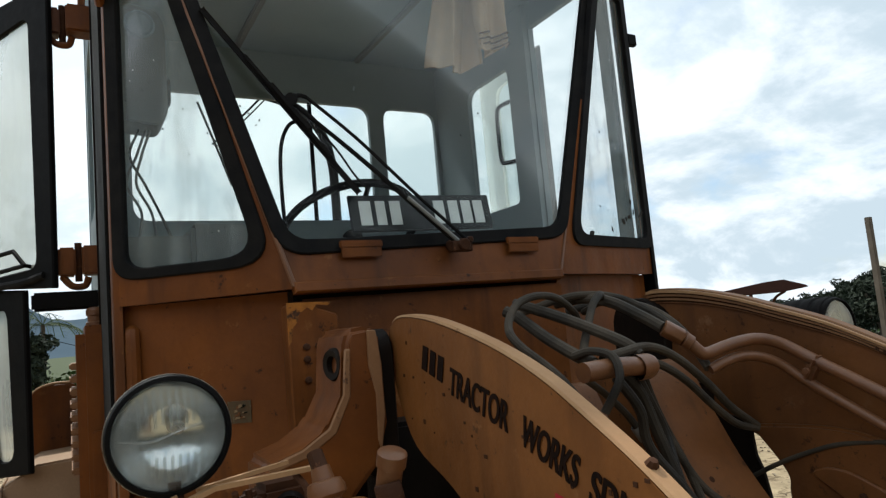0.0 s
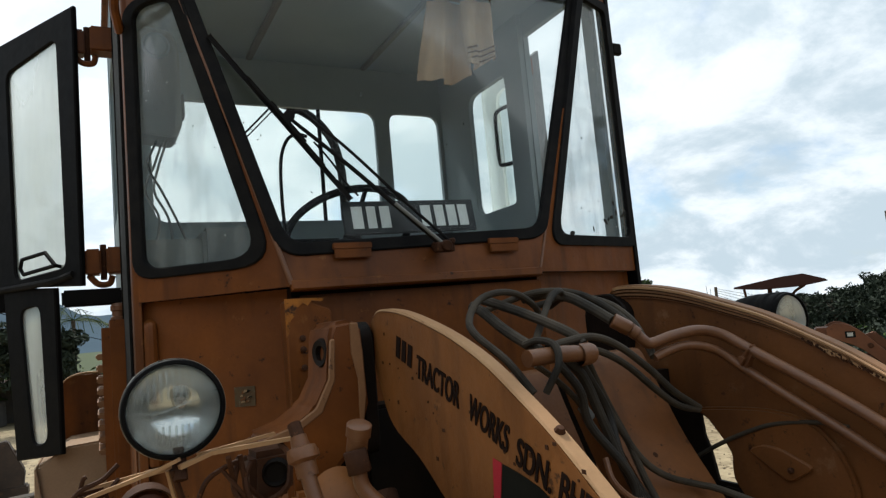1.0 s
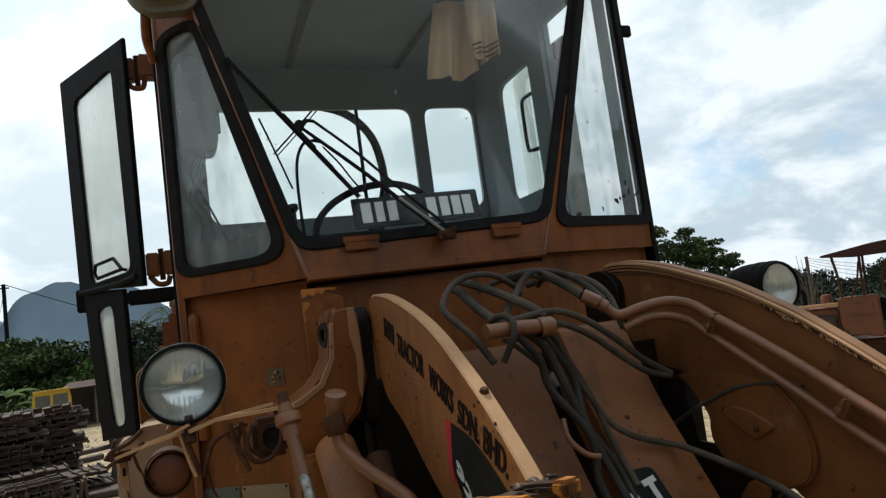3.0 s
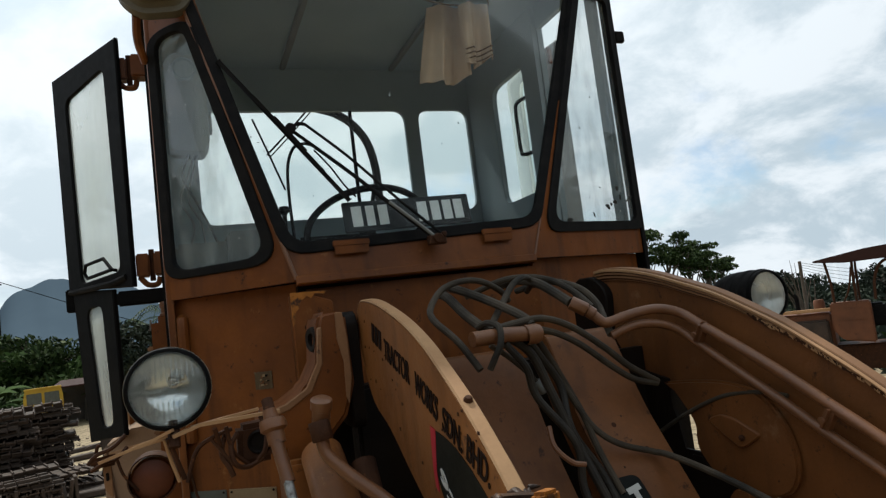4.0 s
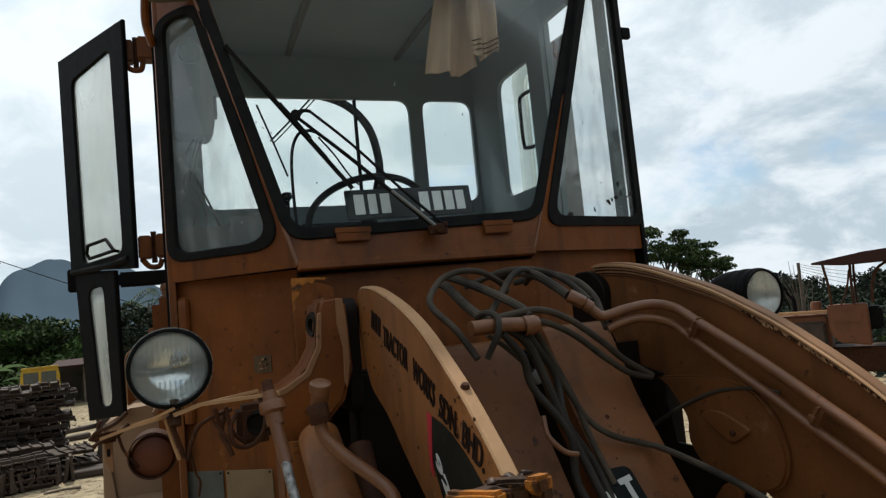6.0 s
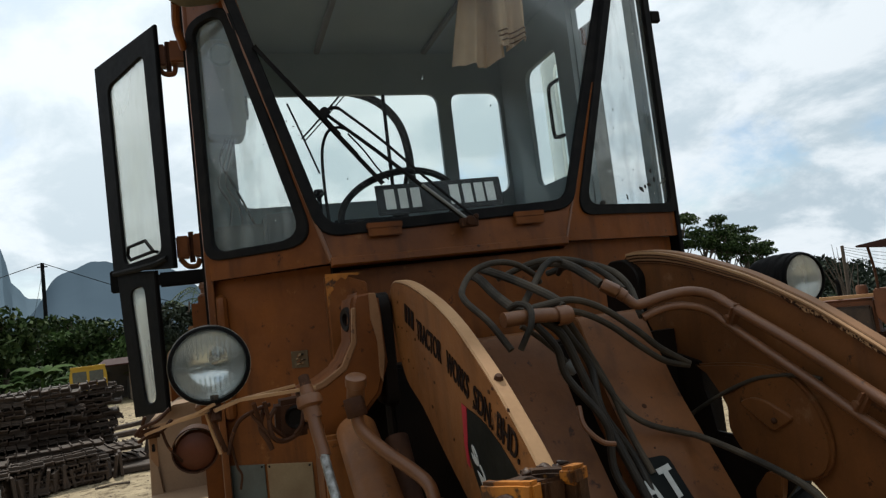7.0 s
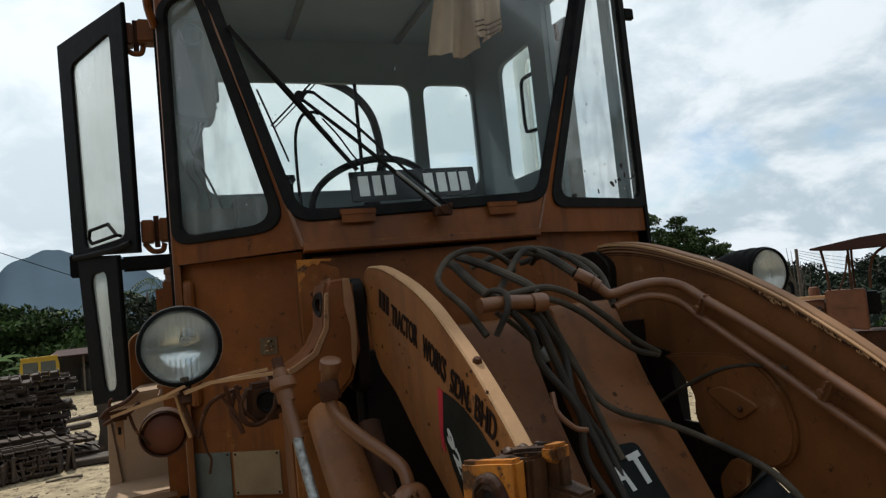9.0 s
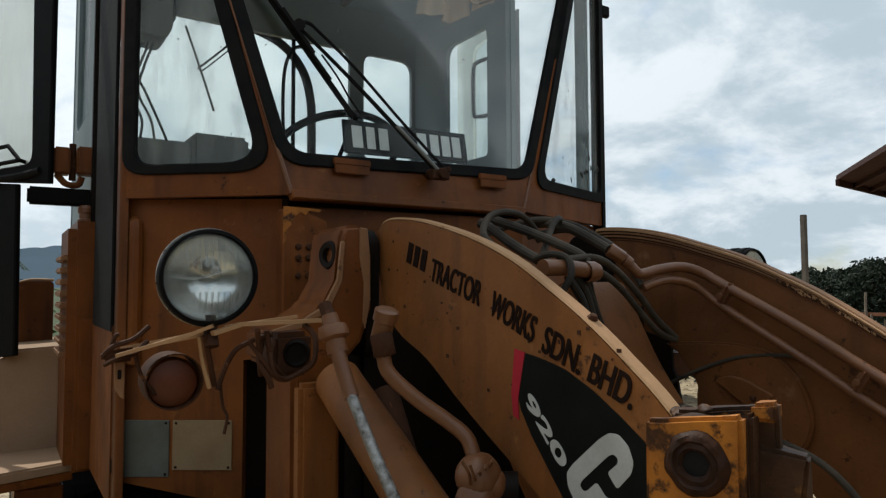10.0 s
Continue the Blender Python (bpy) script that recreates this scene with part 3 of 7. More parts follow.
def build_glass_dirt():
    """Flecks and spatters stuck on the panes."""
    rng = random.Random(17)
    white = material("pale_droppings", (0.62, 0.63, 0.60), 0.8, bump=0.0)
    grime = material("dark_spatter", (0.02, 0.018, 0.014), 0.8, bump=0.2)

    def fleck(to3d, n, x, z, w, h, turn, mt):
        bm = bmesh.new()
        c = Vector(to3d(x, z)) + Vector(n).normalized() * 0.0015
        side = Vector((0, 0, 1)).cross(Vector(n)).normalized()
        up = Vector(n).normalized().cross(side)
        pts = []
        for k in range(9):
            a = 2 * math.pi * k / 9
            r = rng.uniform(0.65, 1.25)
            u, v = w * r * math.cos(a), h * r * math.sin(a)
            pts.append(c + side * (u * math.cos(turn) - v * math.sin(turn)) + up * (u * math.sin(turn) + v * math.cos(turn)))
        lo = [bm.verts.new(p) for p in pts]
        hi = [bm.verts.new(c + (p - c) * 0.8 + Vector(n).normalized() * 0.0015) for p in pts]
        bm.faces.new(hi)
        for k in range(9):
            bm.faces.new((lo[k], lo[(k + 1) % 9], hi[(k + 1) % 9], hi[k]))
        part("dirt_fleck", bm, mt, loader)
    for x, z, w, h in ((1.004, 2.117, 0.010, 0.006), (0.992, 2.110, 0.008, 0.005), (0.980, 2.105, 0.005, 0.004), (1.014, 2.124, 0.006, 0.009)):
        fleck(sr, SR_N, x, z, w, h, rng.uniform(-0.5, 0.5), grime)
    for x, z, w, h in ((0.847, 2.078, 0.016, 0.010), (0.90, 2.098, 0.017, 0.009), (0.872, 2.088, 0.010, 0.008), (0.924, 2.157, 0.008, 0.014), (0.938, 2.117, 0.007, 0.016), (0.75, 2.043, 0.005, 0.011), (0.811, 2.156, 0.005, 0.004), (0.60, 2.021, 0.022, 0.010), (0.735, 2.395, 0.003, 0.006)):
        fleck(sr, SR_N, x, z, w, h, rng.uniform(-0.4, 0.4), grime)
    for k in range(16):
        z = 2.06 + 0.75 * rng.random() ** 1.3
        fleck(sr, SR_N, rng.uniform(0.62 + 0.28 * (z - 2.06), 1.03), z, rng.uniform(0.0012, 0.003), rng.uniform(0.002, 0.005), rng.uniform(-0.6, 0.6), grime if k % 4 else white)
    for k in range(18):
        z = 2.03 + 0.6 * rng.random()
        fleck(sl, SL_N, rng.uniform(-0.79, -0.55 - 0.12 * (z - 2.0)), z, rng.uniform(0.0012, 0.003), rng.uniform(0.002, 0.004), rng.uniform(-0.6, 0.6), grime if k % 3 else white)
    for x, z in ((-0.56, 2.36), (-0.535, 2.372), (-0.515, 2.352), (-0.545, 2.352), (-0.49, 2.335), (-0.50, 2.32), (-0.36, 2.16), (-0.35, 2.12), (0.12, 2.33), (0.2, 2.41)):
        fleck(ws, WS_N, x, z, rng.uniform(0.002, 0.004), rng.uniform(0.002, 0.005), rng.uniform(-0.5, 0.5), GREY_BOX if x < -0.45 else grime)


def build_lower_body():
    # unseen dark sheets added so the voids behind the panels stay black
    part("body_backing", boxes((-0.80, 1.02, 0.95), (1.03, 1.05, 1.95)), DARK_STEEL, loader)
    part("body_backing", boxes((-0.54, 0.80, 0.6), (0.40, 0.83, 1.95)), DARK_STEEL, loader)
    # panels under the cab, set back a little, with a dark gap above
    # near-black strip colours in the shade of that gap
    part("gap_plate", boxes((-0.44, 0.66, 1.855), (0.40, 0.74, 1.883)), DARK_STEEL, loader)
    part("bulkhead", bevel(prism([(-0.44, 0.655), (0.395, 0.62), (0.395, 0.70), (-0.44, 0.72)], "z", 1.44, 1.860), 0.006, 2), ORANGE, loader)
    lowl = lambda x, z: (x, 0.785 + (-x - 0.55) * 0.70, z)
    n = (-0.70, -1, 0)
    part("lower_corner_panel", sheeted(lowl, [(-0.832, 1.079), (-0.528, 1.008), (-0.528, 1.42), (-0.44, 1.43), (-0.44, 1.884), (-0.832, 1.884)], (), 0.03, 0, n), ORANGE, loader)
    part("lower_corner_panel", sheeted(lambda x, z: (x, 0.64 + (x - 0.39) * 0.41, z), [(0.39, 0.9), (1.03, 0.9), (1.03, 1.884), (0.39, 1.884)], (), 0.03, 0, (0.41, -1, 0)), ORANGE, loader)
    part("pressed_rib", tubed([(-0.792, 0.95, 1.42), (-0.792, 0.943, 1.45), (-0.792, 0.943, 1.78), (-0.792, 0.958, 1.815)], 0.02, 10), ORANGE, loader)
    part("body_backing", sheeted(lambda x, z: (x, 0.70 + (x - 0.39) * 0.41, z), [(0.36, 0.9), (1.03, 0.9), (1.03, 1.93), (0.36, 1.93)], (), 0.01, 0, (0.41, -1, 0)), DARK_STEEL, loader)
    # instruction placards riveted on the corner panel
    for a, b, m, lab in ((-0.831, -0.70, GREY_PLACARD, "grey-green instruction placard"), (-0.692, -0.552, TAN_PLACARD, "tan instruction placard")):
        z0, z1 = (1.090, 1.250) if m is GREY_PLACARD else (1.110, 1.250)
        pl = part("placard", bevel(sheeted(lowl, [(a, z0), (b, z0), (b, z1), (a, z1)], (), 0.004, 0.004, n), 0.001, 1), m, loader, lab)
        for u in (a + 0.008, b - 0.008):
            for v in (z0 + 0.008, z1 - 0.008):
                c = Vector(lowl(u, v)) + Vector(n).normalized() * 0.004
                part("rivet", lathe([(0.004, 0), (0.003, 0.003), (0, 0.004)], c, n, 8), DARK_STEEL, pl)
    # small worn label
    lab = part("label_plate", sheeted(lowl, [(-0.584, 1.560), (-0.533, 1.560), (-0.533, 1.616), (-0.584, 1.616)], (), 0.002, 0.003, n), WORN_LABEL, loader, "small worn grey label with light flecks")
    rng = random.Random(3)
    for i in range(14):
        u, v, w, h = rng.uniform(-0.577, -0.548), rng.uniform(1.569, 1.602), rng.uniform(0.004, 0.012), rng.uniform(0.003, 0.009)
        part("label_mark", sheeted(lowl, [(u, v), (u + w, v + 0.002), (u + w, v + h), (u + 0.002, v + h)], (), 0.001, 0.0042 + 0.0003 * i, n), TAN_PLACARD if i % 3 == 0 else (DECAL_BLACK if i % 3 == 1 else LEVER_PAINT), lab)
    # bolted bracket by the tower
    br = part("bolted_bracket", bevel(prism(rounded([(-0.475, 1.53), (-0.345, 1.53), (-0.345, 1.815), (-0.44, 1.85), (-0.475, 1.845)], 0.008, 2), "y", 0.60, 0.655), 0.004, 1), ORANGE, loader, "orange bracket with yellow worn edge")
    part("worn_edge", prism([(-0.4755, 1.85), (-0.36, 1.847), (-0.372, 1.838), (-0.40, 1.842), (-0.412, 1.828), (-0.425, 1.836), (-0.445, 1.822), (-0.452, 1.80), (-0.462, 1.79), (-0.468, 1.755), (-0.4755, 1.745)], "y", 0.5975, 0.601), YELLOW, br, "patch of older yellow paint")
    for x in (-0.432, -0.402):
        for z in (1.66, 1.71, 1.74):
            part("bolt", lathe([(0.009, 0), (0.009, 0.005), (0.005, 0.008), (0, 0.008)], (x, 0.60, z), (0, -1, 0), 8), RUSTY, br)


def smooth2(pts, step=4):
    return [(v.x, v.y) for v in spline([(p[0], p[1], 0) for p in pts], step)]


def splay(bm):
    """Turns a part of the far arm with the arm, which leans outwards towards its tip."""
    for v in bm.verts:
        v.co.x -= 0.08 * v.co.y
    return bm


def build_tower():
    # loader tower casting that carries the arm pivots
    for sx, x_in in ((-1, 0), (1, 0.095)):
        f = lambda x: x if sx < 0 else x_in - x
        outline = [(-0.462, 1.745), (-0.452, 1.772), (-0.405, 1.778), (-0.384, 1.765), (-0.378, 1.58), (-0.405, 1.50), (-0.455, 1.45), (-0.47, 1.40), (-0.47, 0.55), (-0.575, 0.55), (-0.575, 1.44),
                   (-0.625, 1.46), (-0.625, 1.535), (-0.56, 1.553), (-0.505, 1.585), (-0.472, 1.645)]
        # the far casting is black only to carry the shade there
        part("tower_casting", roughen(bevel(prism([(f(x), z) for x, z in outline], "y", 0.26, 0.44), 0.014, 3), 0.002, 9), ORANGE if sx < 0 else DARK_STEEL, loader, "orange cast loader tower" if sx < 0 else "loader tower coloured black for the shade inside the arm")
        part("pivot_bush", lathe([(0.0, 0.0), (0.016, 0.0), (0.018, 0.012), (0.03, 0.014), (0.034, 0.008), (0.034, -0.02)], (f(-0.462), 0.31, 1.705), (-sx * -1, -0.25, 0), 20), DARK_STEEL, loader, "greasy dark pivot bush")
    for xa, xb, rise in ((-0.386, -0.350, 0.0), (0.405, 0.462, 0.02)):
        # black boss fills the greasy, shadowed gap between tower and arm
        part("pivot_boss", roughen(bevel(prism(rounded([(0.275, 1.46), (0.43, 1.46), (0.43, 1.74), (0.40, 1.768 + rise), (0.30, 1.768 + rise), (0.275 - 2 * rise, 1.74)], 0.03, 3), "x", xa, xb), 0.004, 1), 0.002, 20), DARK_STEEL, loader, "greasy arm pivot boss, black for the shadowed gap")
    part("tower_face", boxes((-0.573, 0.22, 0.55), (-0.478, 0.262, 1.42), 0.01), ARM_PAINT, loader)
    # crossmember darkened by colour, since the space between the arms is shaded
    part("tower_crossmember", boxes((-0.36, 0.36, 0.6), (0.34, 0.46, 1.56), 0.01), DARK_STEEL, loader, "crossmember coloured dark for the shade between the arms")
    # pale flange in the tower's hollow, dust and highlight coloured in, and a worn outer edge
    part("highlit_dusty_flange", bevel(prism([(-0.625, 1.537), (-0.56, 1.555), (-0.505, 1.587), (-0.472, 1.647), (-0.463, 1.735), (-0.450, 1.735), (-0.456, 1.642), (-0.490, 1.575), (-0.550, 1.539), (-0.622, 1.520)], "y", 0.2555, 0.262), 0.003, 1), FADED, loader, "dusty flange of the tower, its highlight coloured pale")
    part("worn_edge", roughen(bevel(prism([(-0.412, 1.768), (-0.394, 1.768), (-0.386, 1.70), (-0.384, 1.60), (-0.398, 1.53), (-0.405, 1.55), (-0.402, 1.64), (-0.414, 1.70)], "y", 0.2565, 0.264), 0.002, 1), 0.002, 30), FADED, loader, "worn faded tower edge")
    # large rounded casting inside the far arm
    bm = bevel(prism(smooth2([(0.072, 1.472), (-0.03, 1.480), (-0.127, 1.483), (-0.20, 1.474), (-0.25, 1.454), (-0.29, 1.412), (-0.312, 1.367), (-0.322, 1.32), (-0.316, 1.275), (-0.291, 1.238), (-0.24, 1.218), (-0.194, 1.221), (-0.089, 1.241), (-0.036, 1.296), (-0.029, 1.335), (-0.031, 1.365), (-0.012, 1.400), (0.027, 1.449)]), "x", 0.432, 0.4503), 0.006, 2)
    part("inner_casting", splay(bm), LEVER_PAINT, loader, "rounded orange inner casting")
    # black sheet added to keep the void beside the lever dark
    part("void_filler", boxes((0.30, 0.14, 0.7), (0.436, 0.17, 1.57)), DARK_STEEL, loader, "added black sheet filling the shaded void")
    part("black_plate", splay(prism(rounded([(0.216, 0.659), (-0.003, 0.659), (-0.055, 1.262), (-0.039, 1.295), (0.018, 1.297), (0.031, 1.371), (0.044, 1.405), (0.049, 1.481), (0.143, 1.501), (0.216, 1.543)], 0.004, 2), "x", 0.4380, 0.4475)), DARK_STEEL, loader, "black plate inside the arm")
    link = part("greasy_link", splay(bevel(prism(rounded([(-0.003, 1.288), (-0.055, 1.283), (-0.138, 1.243), (-0.219, 1.212), (-0.177, 1.164), (-0.110, 1.094), (-0.065, 1.023), (0.008, 1.023)], 0.008, 2), "x", 0.4360, 0.4475), 0.002, 1)), DARK_STEEL, loader, "greasy black link below the arm")
    part("link_pad", splay(roughen(bevel(prism(rounded([(-0.101, 1.173), (-0.151, 1.229), (-0.195, 1.224), (-0.177, 1.163), (-0.106, 1.114)], 0.014, 3), "x", 0.4180, 0.4370), 0.006, 2), 0.002, 25)), LEVER_PAINT, link, "worn brown-orange pad")
    pad = part("weld_pad", splay(bevel(prism(rounded([(-0.084, 1.386), (-0.125, 1.402), (-0.170, 1.396), (-0.243, 1.362), (-0.180, 1.322)], 0.016, 3), "x", 0.424, 0.437), 0.004, 1)), LEVER_PAINT, loader)
    part("bolt", lathe([(0.007, -0.003), (0.007, 0.004), (0.004, 0.007), (0, 0.007)], (0.437, -0.19, 1.352), (-1, 0, 0), 8), RUSTY, pad)


ARM_TOP = [(0.30, 1.770), (0.26, 1.788), (0.20, 1.789), (0.09, 1.774), (-0.08, 1.731), (-0.21, 1.683), (-0.31, 1.630), (-0.40, 1.577), (-0.48, 1.520), (-0.56, 1.455),
           (-0.70, 1.31), (-0.86, 1.10), (-1.0, 0.85)]
FAR_TOP = [(0.33, 1.79), (0.30, 1.803), (0.25, 1.804), (0.16, 1.794), (0.06, 1.772), (-0.03, 1.744), (-0.149, 1.704), (-0.26, 1.652), (-0.33, 1.616), (-0.412, 1.565), (-0.48, 1.520), (-0.556, 1.462),
           (-0.70, 1.33), (-0.86, 1.12), (-1.0, 0.87)]
FAR_LOW = [(-1.2, 0.62), (-0.95, 0.66), (-0.75, 0.74), (-0.55, 0.86), (-0.42, 1.0), (-0.335, 1.11), (-0.29, 1.165), (-0.236, 1.216), (-0.194, 1.222), (-0.09, 1.24), (-0.035, 1.295), (-0.024, 1.335), (-0.028, 1.37), (-0.015, 1.402), (0.024, 1.447), (0.10, 1.472), (0.21, 1.53), (0.275, 1.62), (0.31, 1.72)]
ARM_LOW = [(-1.2, 0.75), (-0.95, 0.78), (-0.75, 0.98), (-0.45, 1.17), (-0.28, 1.275), (-0.12, 1.36), (-0.03, 1.41), (0.08, 1.475), (0.21, 1.53), (0.275, 1.62), (0.31, 1.72)]


def arm_frame(y, z, along, x):
    """Pose of letters on the near arm's outer face: along is their slope in degrees."""
    return Matrix.Translation((x, y, z)) @ Matrix(((0, 0, -1, 0), (-1, 0, 0, 0), (0, 1, 0, 0), (0, 0, 0, 1))) @ pose(0, 0, 0, 0, 0, along)


def build_arms():
    top, low = smooth2(ARM_TOP), smooth2(ARM_LOW)
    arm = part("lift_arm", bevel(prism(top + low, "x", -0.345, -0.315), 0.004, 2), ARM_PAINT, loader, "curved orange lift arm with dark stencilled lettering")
    far_low = smooth2(FAR_LOW)
    far_top = smooth2(FAR_TOP)
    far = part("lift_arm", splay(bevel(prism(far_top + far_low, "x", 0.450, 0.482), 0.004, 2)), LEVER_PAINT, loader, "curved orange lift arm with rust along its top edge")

    def strip(d, a, b):
        out = []
        for i in range(a, b):
            p, q0, q1 = far_top[i], far_top[i - 1], far_top[i + 1]
            t = (Vector(q1) - Vector(q0)).normalized()
            out.append((p[0] + t.y * d, p[1] - abs(t.x) * d))
        return out
    last = len(far_top) - 8
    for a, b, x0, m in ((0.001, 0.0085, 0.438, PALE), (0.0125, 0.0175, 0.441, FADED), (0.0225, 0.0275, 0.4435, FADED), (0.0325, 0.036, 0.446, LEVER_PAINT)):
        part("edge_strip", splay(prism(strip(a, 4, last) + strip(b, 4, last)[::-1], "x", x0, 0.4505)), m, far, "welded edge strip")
    # dark strip gives the grooves between the strips their shadow by colour
    part("edge_bed", splay(prism(strip(0.0, 4, last) + strip(0.038, 4, last)[::-1], "x", 0.4485, 0.4502)), RUSTY, far, "dark bed drawn as the shaded gaps between the edge strips")
    # flaked paint along the lower strips
    rng = random.Random(77)
    for m, count, name, lab in ((PALE, 90, "edge_wear", "pale worn flakes on the edge"), (RUSTY, 110, "edge_rust", "rusty flakes on the edge")):
        flakes = bmesh.new()
        for i in range(count):
            j = rng.randint(last - 22, last - 3)
            (ya, za), (yb, zb) = strip(0.022 + 0.012 * rng.random(), j, j + 2)
            u = rng.random()
            y, z = ya + (yb - ya) * u, za + (zb - za) * u
            w, h = rng.uniform(0.002, 0.008), rng.uniform(0.001, 0.0032)
            c, sn = math.cos(0.68), math.sin(0.68)
            x = 0.4415 - 0.08 * y
            flat = [(-w, -h), (w * rng.uniform(0.3, 1), -h * rng.uniform(0.4, 1)), (w, h * rng.random()), (-w * rng.uniform(0.2, 0.9), h)]
            quad = [flakes.verts.new((x, y + p * c - q * sn, z + p * sn + q * c)) for p, q in flat]
            back = [flakes.verts.new((v.co.x + 0.004, v.co.y, v.co.z)) for v in quad]
            flakes.faces.new(quad)
            for n0 in range(4):
                flakes.faces.new((quad[n0], back[n0], back[(n0 + 1) % 4], quad[(n0 + 1) % 4]))
        tagged(part(name, flakes, m, far, lab), kind="stuff")
    # pale caps: bleached wear plus the sunlight on the top edges, as colour
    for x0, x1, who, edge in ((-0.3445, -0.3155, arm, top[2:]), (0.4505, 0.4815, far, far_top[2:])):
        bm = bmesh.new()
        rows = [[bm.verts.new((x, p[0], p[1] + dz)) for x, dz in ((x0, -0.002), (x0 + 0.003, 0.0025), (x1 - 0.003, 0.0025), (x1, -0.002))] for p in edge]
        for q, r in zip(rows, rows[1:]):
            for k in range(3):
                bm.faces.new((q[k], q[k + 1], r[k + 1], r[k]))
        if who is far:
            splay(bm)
        part("sunlit_worn_edge", bm, PALE if who is arm else FADED, who, "worn bleached top edge, coloured paler as if sunlit")
    part("arm_bolt", lathe([(0.009, -0.002), (0.009, 0.004), (0.006, 0.01), (0, 0.011)], (-0.329, -0.399, 1.577), (0, -0.5, 0.85), 8), RUSTY, arm, "small rusty bolt head")
    rng = random.Random(41)
    marks = bmesh.new()
    for k in range(30):
        y = rng.uniform(-0.5, 0.24)
        z = 1.46 + 0.24 * rng.random() + 0.28 * y
        r = rng.uniform(0.0012, 0.0036)
        box(marks, (-0.3463, y - r, z - r), (-0.3452, y + r * rng.uniform(0.7, 2), z + r * rng.uniform(0.7, 1.6)))
    tagged(part("paint_chips", marks, RUSTY, arm, "small dark dents and chips on the face"), kind="stuff")
    # company lettering, a letter group at a time along the curve; the first group is plain bars
    words = [("TRACTOR", 0.056, 1.645, -16.5, 0.184, 0.068), ("WORKS", -0.153, 1.580, -21.0, 0.130, 0.066), ("SDN.", -0.298, 1.521, -19.5, 0.092, 0.066), ("BHD.", -0.404, 1.484, -21.0, 0.092, 0.067)]
    for w, y, z, a, width, size in words:
        lettering("lettering", w, size, arm_frame(y, z, a, -0.3462), LETTER, arm, width, bold=0.0006, heavy=0.0013)
    for i in range(3):
        m = arm_frame(0.156 - 0.029 * i, 1.686 - 0.0092 * i, -17, -0.3462)
        bm = bmesh.new()
        box(bm, (0, 0, 0), (0.021, 0.047, 0.001), m)
        part("lettering_bar", bm, LETTER, arm)
    # black decal with red edge
    out = lambda y, z: (-0.3455, y, z)
    n = (-1, 0, 0)
    curve = [(-0.257, 1.514), (-0.293, 1.509), (-0.329, 1.502), (-0.357, 1.495), (-0.417, 1.469), (-0.473, 1.437), (-0.514, 1.410), (-0.545, 1.375), (-0.575, 1.325), (-0.585, 1.27),
             (-0.52, 1.19), (-0.44, 1.20), (-0.345, 1.290), (-0.270, 1.375), (-0.243, 1.415), (-0.237, 1.433)]
    part("decal", sheeted(out, curve, (), 0.0008, 0.0012, n), DECAL_BLACK, arm, "black decal with white figures")
    part("decal", sheeted(out, [(-0.227, 1.520), (-0.255, 1.515), (-0.2355, 1.433), (-0.238, 1.395), (-0.222, 1.401), (-0.217, 1.440)], (), 0.0008, 0.0012, n), DECAL_RED, arm, "red decal edge")
    lettering("lettering", "920", 0.0355, arm_frame(-0.254, 1.432, -47, -0.3478), DECAL_WHITE, arm, 0.132, bold=0.0006, heavy=0.0016)
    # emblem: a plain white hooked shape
    ring = [(-0.463, 1.331), (-0.490, 1.359), (-0.495, 1.376), (-0.486, 1.398), (-0.467, 1.412), (-0.448, 1.411), (-0.427, 1.397), (-0.372, 1.349), (-0.357, 1.332), (-0.359, 1.311), (-0.380, 1.283), (-0.415, 1.262), (-0.452, 1.278), (-0.470, 1.292), (-0.458, 1.312),
            (-0.440, 1.314), (-0.422, 1.332), (-0.402, 1.314), (-0.393, 1.311), (-0.386, 1.318), (-0.390, 1.326), (-0.447, 1.377), (-0.457, 1.381), (-0.465, 1.377), (-0.465, 1.369), (-0.444, 1.351)]
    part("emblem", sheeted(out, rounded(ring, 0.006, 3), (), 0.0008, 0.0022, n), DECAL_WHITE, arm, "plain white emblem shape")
    # tip block: a yellow front cheek with a worn bore, a greasy core and a second cheek behind
    p0, al, dp = Vector((-0.461, -0.611, 0)), Vector((0.30, -0.954, 0)), Vector((0.954, 0.30, 0))
    tip_m = Matrix(((al.x, dp.x, 0, p0.x), (al.y, dp.y, 0, p0.y), (0, 0, 1, 0), (0, 0, 0, 1)))

    def cheek(u0, u1, d0, d1, top0, top1, low=0.95):
        bm = bmesh.new()
        box(bm, (u0, d0, low), (u1, d1, low + 0.02))
        for v in bm.verts:
            if v.co.z > low + 0.01:
                v.co.z = top0 + (top1 - top0) * (v.co.x - u0) / (u1 - u0)
        bevel(bm, 0.005, 2)
        bmesh.ops.subdivide_edges(bm, edges=bm.edges[:], cuts=5, use_grid_fill=True)
        roughen(bm, 0.0022, 38)
        bmesh.ops.transform(bm, matrix=tip_m, verts=bm.verts)
        return bm
    tip = part("tip_socket", cheek(0.0, 0.112, 0.0, 0.021, 1.470, 1.487), YELLOW, loader, "heavily rusted yellow link socket")
    d = -dp
    c = tip_m @ Vector((0.062, -0.001, 1.427))
    part("bore_ring", lumpy(lathe([(0.013, -0.012), (0.015, 0.003), (0.019, 0.007), (0.024, 0.005), (0.027, 0.008), (0.033, 0.006), (0.038, -0.002)], c, d, 40), 1, 0.0028, 60), PITTED_RUST, tip, "pitted rusty ring")
